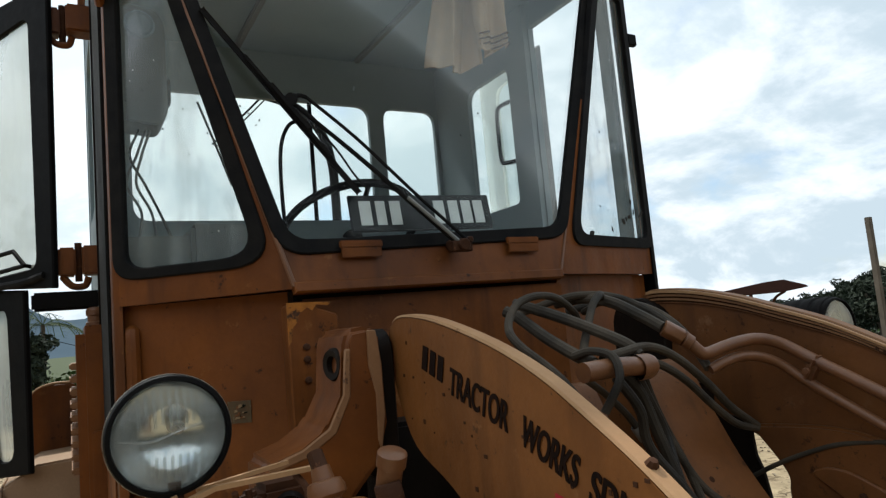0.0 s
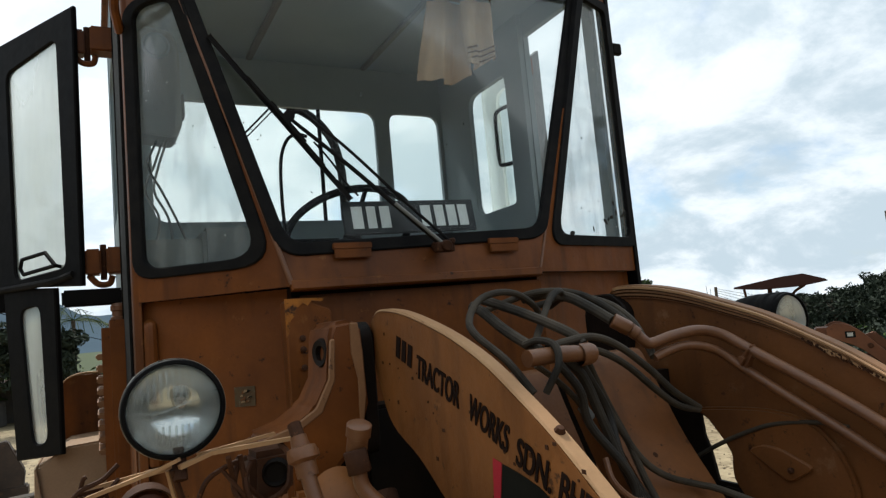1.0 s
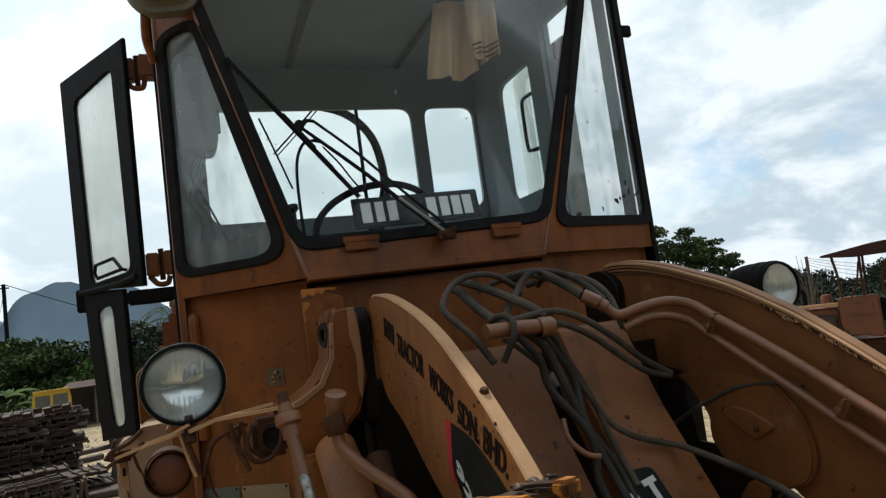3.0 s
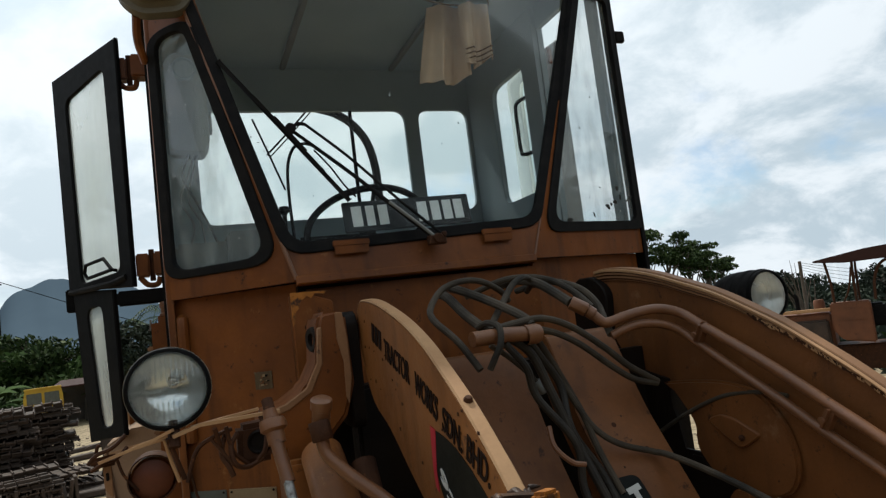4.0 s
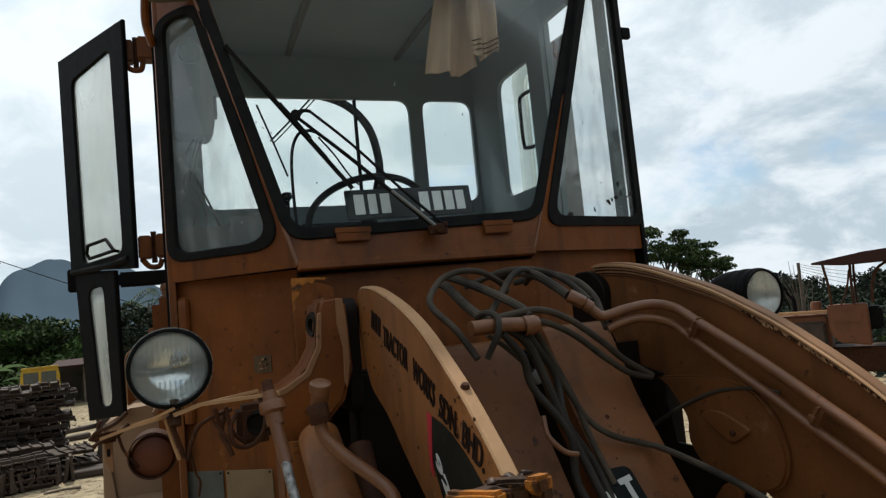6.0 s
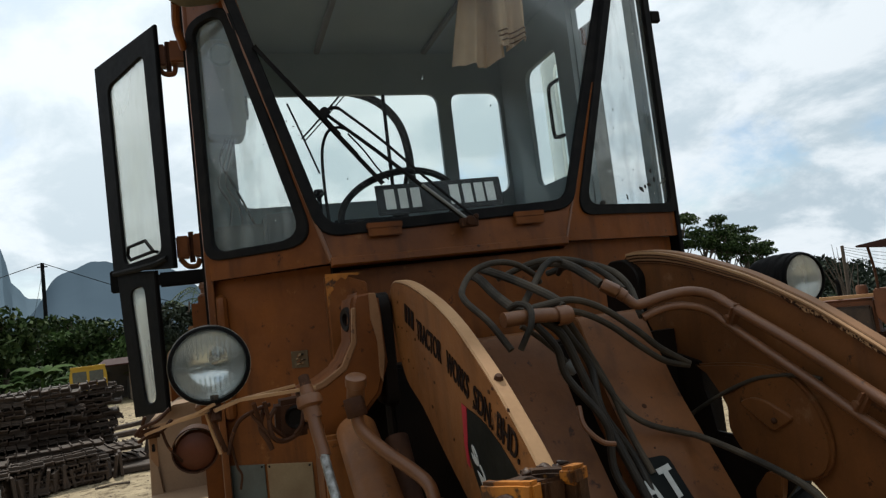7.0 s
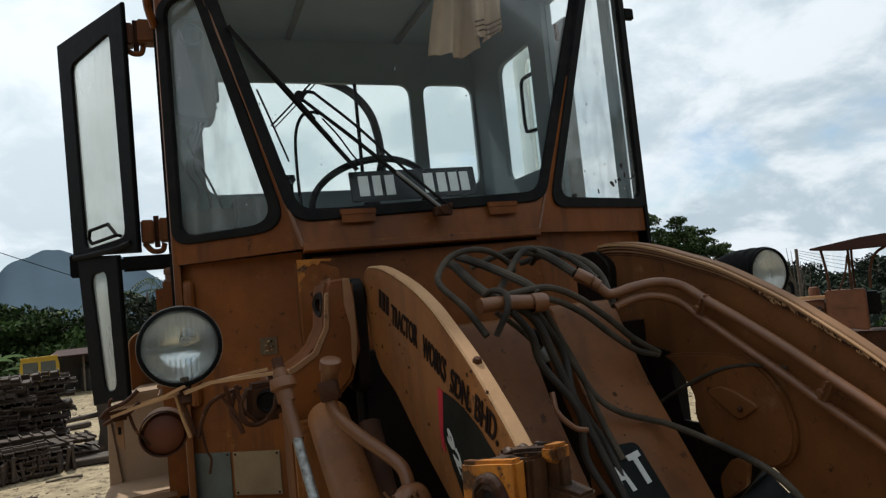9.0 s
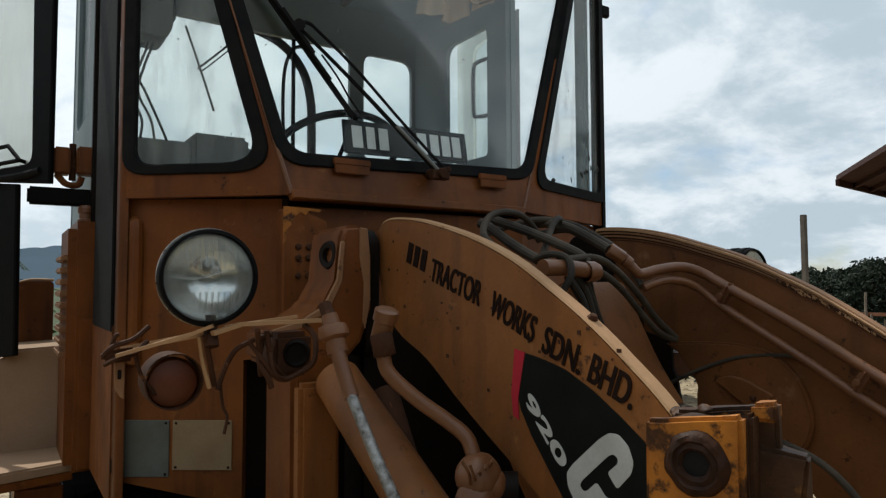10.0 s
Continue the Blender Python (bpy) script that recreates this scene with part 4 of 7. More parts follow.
    # no real hole: a flat black disc gives the recess its shade
    part("bore", lathe([(0, 0.0015), (0.0165, 0.0015), (0.0185, 0.0055)], c, d, 20), RUBBER, tip, "dark disc drawn as the shaded bore of the link socket")
    part("rusted_link", lumpy(cheek(0.012, 0.118, 0.021, 0.055, 1.468, 1.484), 1, 0.006, 30), GREASED_RUST, loader, "flaking rusted link beside the socket")
    part("rusted_link", lumpy(cheek(0.03, 0.165, 0.050, 0.090, 1.470, 1.440), 1, 0.007, 24), GREASED_RUST, loader, "greasy rusted link hanging behind the socket")
    back = part("link_cheek", cheek(0.015, 0.137, 0.055, 0.080, 1.474, 1.496), GREASED_RUST, loader, "greasy rear cheek of the link")
    part("worn_corner", cheek(0.108, 0.1375, 0.049, 0.081, 1.4945, 1.4985, 1.474), YELLOW, back, "yellow worn corner")
    for x, y, z, r in ((-0.338, -0.572, 1.456, 0.012), (-0.316, -0.562, 1.459, 0.009), (-0.352, -0.583, 1.460, 0.011), (-0.385, -0.60, 1.468, 0.009), (-0.30, -0.556, 1.458, 0.007), (-0.405, -0.655, 1.482, 0.008)):
        bm = bmesh.new()
        bmesh.ops.create_icosphere(bm, subdivisions=3, radius=r, matrix=Matrix.Translation((x, y, z)) @ Matrix.Diagonal((1, 1, 0.6, 1)))
        part("rust_lump", roughen(bm, 0.008, 55), GREASED_RUST, loader)


def build_linkage():
    # tilt lever between the arms: a sloping plate with a raised edge, and the tilt cylinder beside it
    face = smooth2([(0.125, 1.640), (0.095, 1.630), (0.055, 1.56), (0.03, 1.515), (-0.02, 1.43), (-0.10, 1.325), (-0.17, 1.235), (-0.30, 1.06), (-0.45, 0.85)], 3)
    back = [(y + 0.10, z - 0.04) for y, z in face][::-1]
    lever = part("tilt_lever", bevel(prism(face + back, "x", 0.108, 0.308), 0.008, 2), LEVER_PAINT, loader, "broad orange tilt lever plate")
    for y, z, x in ((-0.02, 1.405, 0.19), (-0.065, 1.345, 0.245), (-0.085, 1.318, 0.16)):
        part("bolt", lathe([(0.007, -0.004), (0.007, 0.005), (0, 0.008)], (x, y - 0.012, z), (0, -0.8, 0.55), 8), RUSTY, lever)
    s = Vector((0, -0.62, -0.785)).normalized()
    slope = lambda u, v: Vector((0.143, -0.124, 1.307)) + Vector((1, 0, 0)) * u + s * v
    nn = (0, -0.785, 0.62)
    part("decal", sheeted(slope, rounded([(-0.075, 0.0), (0.03, 0.0), (0.045, 0.19), (-0.075, 0.19)], 0.02, 4), (), 0.001, 0.004, nn), DECAL_BLACK, lever, "black decal with white shapes")
    for pts in ([(-0.018, 0.030), (0.020, 0.022), (0.022, 0.036), (0.010, 0.039), (0.016, 0.10), (0.002, 0.103), (-0.004, 0.042), (-0.016, 0.044)], [(-0.070, 0.055), (-0.045, 0.045), (-0.03, 0.11), (-0.042, 0.112), (-0.047, 0.082), (-0.058, 0.084), (-0.06, 0.115), (-0.072, 0.118)]):
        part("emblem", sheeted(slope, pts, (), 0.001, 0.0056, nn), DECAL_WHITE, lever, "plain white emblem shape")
    low = [(y - 0.01, z - 0.02) for y, z in face]
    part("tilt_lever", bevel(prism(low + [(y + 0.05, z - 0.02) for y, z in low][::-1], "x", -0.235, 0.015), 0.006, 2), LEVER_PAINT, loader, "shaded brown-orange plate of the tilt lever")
    # lift cylinder beside the near arm
    top, foot = Vector((-0.490, 0.22, 1.43)), Vector((-0.490, -0.66, 0.97))
    bm = bmesh.new()
    rod(bm, top, foot, 0.051, None, 36)
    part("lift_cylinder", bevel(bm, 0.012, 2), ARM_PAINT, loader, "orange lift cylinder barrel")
    # second cylinder behind, dark
    bm = bmesh.new()
    rod(bm, (-0.40, 0.16, 1.40), (-0.40, -0.18, 0.9), 0.03, None, 16)
    part("inner_rod", bm, RUSTY, loader)


def build_pipes():
    # steel pipe pair along the far arm, with clamps
    upper = [(0.165, -0.03, 1.700), (0.188, -0.043, 1.668), (0.208, -0.048, 1.659), (0.263, -0.056, 1.670), (0.325, -0.066, 1.677), (0.370, -0.073, 1.672), (0.400, -0.095, 1.656), (0.408, -0.150, 1.624), (0.418, -0.255, 1.568), (0.427, -0.352, 1.513), (0.436, -0.45, 1.452), (0.446, -0.557, 1.384), (0.456, -0.66, 1.30), (0.470, -0.82, 1.15)]
    lower = [(0.215, -0.045, 1.625), (0.246, -0.054, 1.636), (0.292, -0.061, 1.644), (0.345, -0.070, 1.638), (0.388, -0.085, 1.618), (0.406, -0.125, 1.583), (0.417, -0.250, 1.507), (0.426, -0.348, 1.448), (0.434, -0.424, 1.398), (0.445, -0.548, 1.323), (0.456, -0.66, 1.24), (0.470, -0.82, 1.08)]
    part("hydraulic_pipe", tubed(upper, 0.0128, 14), PINK, loader, "faded orange steel hydraulic pipe")
    part("hydraulic_pipe", tubed(lower, 0.0108, 14), PINK, loader, "faded orange steel hydraulic pipe")
    for x, y, z in ((0.406, -0.142, 1.606), (0.434, -0.444, 1.424)):
        m = Matrix.Translation((x, y, z)) @ pose(0, 0, 0, 33, 0, 0)
        cl = merge(boxes((-0.017, -0.011, -0.030), (0.017, 0.011, 0.034), 0.009, m))
        c = part("pipe_clamp", cl, PINK, loader, "orange pipe clamp block")
        part("clamp_bolt", lathe([(0.008, 0), (0.008, 0.006), (0, 0.008)], m @ Vector((-0.018, 0, -0.002)), (-1, 0, 0), 6), PINK, c)
    bm = bmesh.new()
    rod(bm, (0.130, -0.013, 1.720), (0.163, -0.030, 1.696), 0.0185, None, 6)
    rod(bm, (0.165, -0.031, 1.694), (0.178, -0.038, 1.682), 0.016, None, 14)
    part("pipe_nut", bevel(bm, 0.002, 1), PINK, loader, "hexagonal pipe nut")
    # cross manifold with a band of clips
    man = part("manifold_pipe", tubed([(-0.20, -0.140, 1.668), (-0.12, -0.130, 1.668), (-0.05, -0.122, 1.663)], 0.017, 14), PINK, loader, "short faded orange manifold pipe")
    part("pipe_end", lathe([(0, 0.012), (0.02, 0.010), (0.023, 0.0), (0.023, -0.03)], (-0.036, -0.120, 1.661), (1, 0.1, 0), 14), PINK, man)
    part("hose_clip", tubed([(-0.150, -0.06, 1.690), (-0.142, -0.10, 1.698), (-0.136, -0.145, 1.688), (-0.145, -0.165, 1.655), (-0.160, -0.160, 1.625), (-0.170, -0.148, 1.60)], 0.0075, 8), HOSE, man, "dusty hose loop")
    hoses = [
        ([(-0.185, -0.13, 1.60), (-0.212, -0.085, 1.665), (-0.243, -0.026, 1.720), (-0.226, 0.025, 1.752), (-0.18, 0.06, 1.790), (-0.12, 0.078, 1.806), (-0.06, 0.088, 1.800), (0.0, 0.11, 1.771), (0.03, 0.13, 1.745)], 0.0105),
        ([(-0.165, 0.12, 1.781), (-0.154, 0.093, 1.767), (-0.147, 0.02, 1.725), (-0.136, -0.044, 1.692), (-0.13, -0.09, 1.675)], 0.0155),
        ([(-0.13, 0.135, 1.795), (-0.12, 0.11, 1.787), (-0.085, 0.02, 1.752), (-0.045, -0.077, 1.705), (-0.035, -0.105, 1.68)], 0.0145),
        ([(-0.14, -0.11, 1.672), (-0.10, -0.03, 1.690), (-0.045, 0.015, 1.737), (0.005, 0.05, 1.780), (0.046, 0.075, 1.798), (0.083, 0.11, 1.798), (0.12, 0.16, 1.785), (0.15, 0.25, 1.765)], 0.011),
        ([(0.06, 0.24, 1.79), (0.085, 0.17, 1.796), (0.107, 0.105, 1.781), (0.122, 0.04, 1.748), (0.132, -0.010, 1.719)], 0.0165),
        ([(0.14, 0.30, 1.77), (0.19, 0.20, 1.785), (0.237, 0.121, 1.758), (0.245, 0.05, 1.712), (0.225, -0.01, 1.66), (0.215, -0.042, 1.628)], 0.0125),
        ([(-0.02, 0.30, 1.77), (0.04, 0.19, 1.80), (0.10, 0.15, 1.802), (0.16, 0.12, 1.785), (0.19, 0.06, 1.745), (0.20, 0.0, 1.70)], 0.0115),
        ([(-0.13, -0.112, 1.682), (-0.079, -0.105, 1.689), (0.002, -0.095, 1.692), (0.082, -0.085, 1.662), (0.170, -0.075, 1.602), (0.235, -0.067, 1.549), (0.300, -0.058, 1.510), (0.325, -0.054, 1.496)], 0.011),
        ([(-0.09, -0.10, 1.675), (-0.035, -0.10, 1.672), (0.03, -0.092, 1.655), (0.10, -0.083, 1.618), (0.18, -0.073, 1.558), (0.25, -0.064, 1.513), (0.322, -0.055, 1.492)], 0.0105),
        ([(-0.10, -0.12, 1.66), (-0.045, -0.105, 1.615), (-0.01, -0.105, 1.53), (0.02, -0.12, 1.43), (0.05, -0.15, 1.33), (0.075, -0.21, 1.20), (0.09, -0.30, 1.05)], 0.014),
        ([(-0.06, -0.11, 1.66), (-0.015, -0.09, 1.605), (0.035, -0.075, 1.53), (0.03, -0.11, 1.43), (0.085, -0.13, 1.32), (0.10, -0.20, 1.19), (0.12, -0.28, 1.05)], 0.0125),
        ([(-0.12, -0.13, 1.65), (-0.075, -0.13, 1.59), (-0.055, -0.125, 1.52), (0.01, -0.155, 1.41), (0.01, -0.17, 1.30), (0.05, -0.24, 1.17), (0.06, -0.33, 1.02)], 0.012),
        ([(-0.02, -0.09, 1.65), (0.02, -0.065, 1.60), (0.06, -0.055, 1.53), (0.085, -0.07, 1.46), (0.10, -0.10, 1.37), (0.115, -0.15, 1.28)], 0.0105),
        ([(-0.12, -0.05, 1.645), (-0.08, -0.05, 1.615), (-0.04, -0.055, 1.575), (-0.015, -0.06, 1.54)], 0.009),
        ([(0.03, -0.05, 1.58), (0.07, -0.065, 1.49), (0.105, -0.085, 1.42), (0.156, -0.10, 1.377), (0.24, -0.108, 1.345), (0.262, -0.14, 1.337), (0.276, -0.257, 1.316), (0.287, -0.371, 1.289), (0.292, -0.423, 1.269), (0.297, -0.465, 1.238), (0.30, -0.504, 1.193), (0.30, -0.54, 1.12)], 0.0100),
        ([(0.38, 0.13, 1.28), (0.40, 0.095, 1.325), (0.428, 0.0, 1.386), (0.440, -0.102, 1.432), (0.448, -0.173, 1.453), (0.458, -0.262, 1.461), (0.464, -0.32, 1.456)], 0.007),
    ]
    part("hose_ferrule", lathe([(0.011, 0), (0.0115, 0.004), (0.0115, 0.03), (0.009, 0.034), (0, 0.034)], (-0.02, -0.059, 1.548), (0.5, -0.1, -0.8), 12), GREY_BOX, loader, "pale hose end ferrule")
    for h, r in hoses:
        low = h[-1][2] < 1.11
        part("hydraulic_hose", tubed(h, r * 0.76, 10), GREASY_HOSE if low else HOSE, loader, "greasy black hydraulic hose" if low else "dusty grey-black hydraulic hose")
    part("hose_hook", tubed([(-0.055, -0.16, 1.46), (-0.058, -0.18, 1.42), (-0.03, -0.195, 1.385), (0.0, -0.20, 1.375)], 0.006, 8), PINK, loader)
    # lift cylinder plumbing
    cap = part("pipe_cap", lathe([(0.019, -0.05), (0.019, -0.012), (0.0225, -0.010), (0.0225, 0.010), (0.018, 0.013), (0, 0.013)], (-0.526, -0.078, 1.578), (0.05, -0.35, 0.93), 18), PINK, loader, "faded red-orange capped fitting")
    bm = bmesh.new()
    rod(bm, (-0.535, -0.075, 1.545), (-0.53, -0.082, 1.505), 0.023, None, 6)
    part("union_nut", bevel(bm, 0.002, 1), RUSTY, loader, "dull brown union nut")
    part("steel_tube", tubed([(-0.533, -0.08, 1.51), (-0.525, -0.088, 1.475), (-0.485, -0.115, 1.43), (-0.44, -0.15, 1.39), (-0.418, -0.18, 1.362), (-0.414, -0.20, 1.32)], 0.0138, 12), PINK, loader, "bent orange steel tube")
    d = Vector((0.005, -0.012, -0.041)).normalized()
    col = part("tube_collar", roughen(lathe([(0.0, -0.03), (0.014, -0.03), (0.016, -0.012), (0.024, -0.010), (0.027, 0.0), (0.027, 0.010), (0.022, 0.014), (0.018, 0.016), (0.018, 0.04), (0, 0.042)], (-0.625, -0.066, 1.553), d, 20), 0.002, 40), PINK, loader, "faded orange tube collar with a flange")
    part("steel_tube", tubed([(-0.624, -0.075, 1.53), (-0.613, -0.10, 1.465), (-0.609, -0.11, 1.442)], 0.0135, 12), PINK, loader)
    part("stub_pipe", tubed([(-0.626, -0.06, 1.57), (-0.63, -0.04, 1.60)], 0.012, 10, smooth=False), RUSTY, col)
    part("steel_tube", tubed([(-0.613, -0.10, 1.46), (-0.598, -0.20, 1.335), (-0.574, -0.32, 1.19), (-0.548, -0.45, 1.03)], 0.0098, 12), SILVER, loader, "flaked silver steel tube")
    lump = bmesh.new()
    for x, y, z, r, tall in ((-0.416, -0.207, 1.302, 0.040, 1.0), (-0.425, -0.215, 1.262, 0.036, 1.3), (-0.398, -0.218, 1.285, 0.030, 1.0), (-0.436, -0.225, 1.225, 0.030, 1.4)):
        bmesh.ops.create_icosphere(lump, subdivisions=3, radius=r, matrix=Matrix.Translation((x, y, z)) @ Matrix.Diagonal((1, 1, tall, 1)))
    el = part("elbow_fitting", roughen(lump, 0.008, 24), PINK, loader, "lumpy faded orange elbow fitting")
    bm = bmesh.new()
    rod(bm, (-0.385, -0.215, 1.278), (-0.352, -0.240, 1.278), 0.029, None, 20)
    part("fitting_end", bm, DARK_STEEL, el, "greasy black end of the fitting")
    for i in range(5):
        a = 1.3 * i
        part("tie_end", tubed([(-0.45 + 0.01 * i, -0.235, 1.30 + 0.006 * i), (-0.465 + 0.012 * i, -0.25, 1.325 - 0.01 * math.sin(a)), (-0.48 + 0.016 * i, -0.252, 1.335 + 0.012 * math.cos(a))], 0.0028, 5), PINK, el)
    # valve block beside the tower
    vb = part("valve_block", roughen(bevel(merge(boxes((-0.69, 0.06, 1.46), (-0.61, 0.14, 1.545))), 0.012, 2), 0.003, 25), RUSTY, loader, "dirty valve block with a round dark port")
    part("port", lathe([(0, 0.004), (0.016, 0.004), (0.022, 0.010), (0.028, 0.0), (0.028, -0.01)], (-0.645, 0.06, 1.505), (-0.2, -1, 0), 18), DARK_STEEL, vb)
    for i, p in enumerate([[(-0.69, 0.06, 1.53), (-0.705, 0.03, 1.51), (-0.70, 0.02, 1.475), (-0.675, 0.03, 1.462), (-0.64, 0.03, 1.475)], [(-0.71, 0.05, 1.545), (-0.725, 0.03, 1.50), (-0.712, 0.02, 1.47), (-0.705, 0.02, 1.45)],
                           [(-0.64, 0.03, 1.56), (-0.632, 0.0, 1.54), (-0.64, -0.02, 1.50), (-0.655, -0.01, 1.48)]]):
        part("valve_lever", tubed(p, 0.0055, 6), RUSTY, vb)


def build_headlight(at, lens_mat, lens_label, label, ribs, k=0.832):
    x, y, z = at
    lathe_ = lambda prof, *a: lathe([(r * k, h * k) for r, h in prof], *a)
    body = part("headlight", lathe_([(0, 0.115), (0.03, 0.112), (0.06, 0.095), (0.082, 0.06), (0.094, 0.02), (0.098, 0.0), (0.098, -0.012), (0.092, -0.014), (0.090, 0.004)], (x, y, z), (0, 1, 0), 48), BLACK_PAINT, loader, label)
    part("rim", lathe_([(0.091, 0.0), (0.092, -0.009), (0.095, -0.013), (0.099, -0.010), (0.101, -0.003), (0.098, 0.010)], (x, y, z), (0, 1, 0), 48), BLACK_PAINT, body, "dark rounded rim")
    if ribs:
        part("rim_edge", lathe_([(0.0985, 0.004), (0.1025, 0.004), (0.1025, 0.010), (0.0985, 0.012)], (x, y, z), (0, 1, 0), 48), CHROME, body, "thin bright worn edge of the rim")
    part("reflector", lathe_([(0, 0.030), (0.02, 0.0285), (0.045, 0.0225), (0.07, 0.012), (0.090, 0.0)], (x, y, z), (0, 1, 0), 40), REFLECTOR, body, "silvered reflector")
    lens = part("lens", lathe_([(0, -0.026), (0.03, -0.0245), (0.06, -0.019), (0.08, -0.012), (0.0905, -0.003)], (x, y, z), (0, 1, 0), 40), lens_mat, body, lens_label)
    lens.visible_shadow = False
    if ribs:
        for i in range(13):
            u = -0.06 + 0.01 * i
            top = math.sqrt(max(0.0, 0.073 ** 2 - u * u))
            for za, zb in ((0.014 + 0.004 * (i % 2), top * 0.92), (-0.06 * top / 0.073, -0.025)):
                if zb - za > 0.012:
                    bulge = lambda h: -0.0223 * (1 - (u * u + h * h) / 0.0063) - 0.002
                    part("lens_rib", tubed([(x + u, y + bulge(za), z + za), (x + u, y + bulge(0.5 * (za + zb)), z + 0.5 * (za + zb)), (x + u, y + bulge(zb), z + zb)], 0.002, 5), LENS, lens).visible_shadow = False
        part("lens_divider", tubed([(x - 0.065, y - 0.006, z + 0.002), (x - 0.026, y - 0.021, z - 0.002), (x + 0.018, y - 0.023, z + 0.010), (x + 0.06, y - 0.009, z + 0.014)], 0.002, 5), LENS, lens).visible_shadow = False
        part("bulb_shield", lathe([(0, -0.015), (0.010, -0.014), (0.012, 0.02), (0, 0.03)], (x + 0.01, y + 0.01, z + 0.01), (0, 1, 0), 14), CHROME, body)
    return body


def build_front_lamps():
    build_headlight((-0.817, 0.018, 1.648), LENS, "ribbed headlight glass", "round black headlight with ribbed glass", True)
    build_headlight((0.84, 0.055, 1.668), FROST, "frosted pale lamp glass", "round black work lamp with a frosted face", False, 0.76)
    part("lamp_drum", lathe([(0, 0.18), (0.045, 0.175), (0.068, 0.15), (0.0765, 0.11), (0.0755, 0.095), (0.078, 0.09), (0.078, 0.075), (0.0755, 0.07), (0.0755, 0.06), (0.0795, 0.054), (0.0795, 0.036), (0.0755, 0.032), (0.0755, 0.020), (0.079, 0.014), (0.079, 0.0), (0.073, -0.004)], (0.84, 0.06, 1.668), (0, 1, 0), 36), RUBBER, loader, "black rubbery lamp drum")
    bm = bmesh.new()
    rod(bm, (0.82, 0.12, 1.59), (0.82, 0.14, 1.2), 0.018, None, 10)
    part("lamp_stalk", bm, RUSTY, loader)
    # bent angle-iron bracket under the lamp, its sunlit look put into the pale colour
    bm = bmesh.new()
    beam(bm, (-0.955, 0.05, 1.520), (-0.844, 0.015, 1.553), 0.016, 0.006, 0)
    beam(bm, (-0.846, 0.015, 1.5525), (-0.815, 0.0, 1.566), 0.014, 0.006, 0)
    beam(bm, (-0.94, 0.10, 1.525), (-0.82, 0.03, 1.552), 0.010, 0.010, 0)
    part("lamp_bracket", bm, PALE, loader, "bent bracket bar under the headlight, coloured pale as if sunlit")
    bm = bmesh.new()
    beam(bm, (-0.815, 0.0, 1.553), (-0.763, 0.015, 1.566), 0.012, 0.007, 0)
    beam(bm, (-0.765, 0.015, 1.566), (-0.60, 0.02, 1.568), 0.012, 0.007, 0)
    beam(bm, (-0.78, 0.055, 1.560), (-0.64, 0.07, 1.574), 0.009, 0.006, 0)
    part("lamp_bracket", bm, PALE, loader, "bracket bar under the headlight, coloured pale as if sunlit")
    for p, q, r in (((-0.825, 0.01, 1.55), (-0.80, 0.04, 1.46), 0.005), ((-0.735, 0.01, 1.555), (-0.715, 0.05, 1.47), 0.005), ((-0.813, 0.03, 1.58), (-0.813, 0.01, 1.53), 0.012)):
        bm = bmesh.new()
        rod(bm, p, q, r, None, 8)
        part("bracket_strut", bm, RUSTY, loader)
    part("bracket_strut", tubed([(-0.832, 0.02, 1.548), (-0.822, 0.03, 1.50), (-0.810, 0.035, 1.457)], 0.004, 6), PALE, loader)
    # bent rods, wires and a hanging strip
    bent = [([(-0.795, 0.04, 1.452), (-0.783, 0.035, 1.491), (-0.766, 0.03, 1.521), (-0.731, 0.03, 1.538), (-0.70, 0.035, 1.545)], 0.0045),
            ([(-0.712, 0.03, 1.552), (-0.708, 0.03, 1.525), (-0.700, 0.035, 1.495), (-0.672, 0.05, 1.464)], 0.0050),
            ([(-0.745, 0.03, 1.535), (-0.733, 0.025, 1.517), (-0.715, 0.02, 1.491), (-0.704, 0.02, 1.473)], 0.0038),
            ([(-0.788, 0.05, 1.47), (-0.780, 0.06, 1.42), (-0.772, 0.06, 1.40), (-0.777, 0.06, 1.37)], 0.0028),
            ([(-0.976, 0.05, 1.520), (-0.960, 0.045, 1.536), (-0.930, 0.05, 1.546), (-0.905, 0.055, 1.566)], 0.0042),
            ([(-0.972, 0.06, 1.505), (-0.95, 0.05, 1.517), (-0.925, 0.06, 1.522), (-0.905, 0.07, 1.540)], 0.0042),
            ([(-0.925, 0.06, 1.52), (-0.915, 0.065, 1.485), (-0.895, 0.07, 1.455), (-0.888, 0.075, 1.448)], 0.0034),
            ([(-0.962, 0.055, 1.535), (-0.957, 0.05, 1.552), (-0.952, 0.05, 1.555)], 0.0036)]
    for pts, r in bent:
        part("twisted_wire", tubed(pts, r, 6), RUSTY, loader, "twisted rusty fixing wire")
    strip = part("hanging_strip", bevel(prism([(-0.954, 1.520), (-0.938, 1.518), (-0.938, 1.444), (-0.944, 1.448), (-0.953, 1.464)], "y", 0.078, 0.084), 0.0012, 1), FADED, loader, "bent metal strip with a slot")
    part("strip_slot", prism(rounded([(-0.949, 1.478), (-0.943, 1.478), (-0.943, 1.494), (-0.949, 1.494)], 0.002, 2), "y", 0.0762, 0.0782), DARK_STEEL, strip)
    part("bracket_end", roughen(boxes((-0.972, 0.062, 1.508), (-0.925, 0.085, 1.528), 0.006), 0.006, 30), RUSTY, loader)
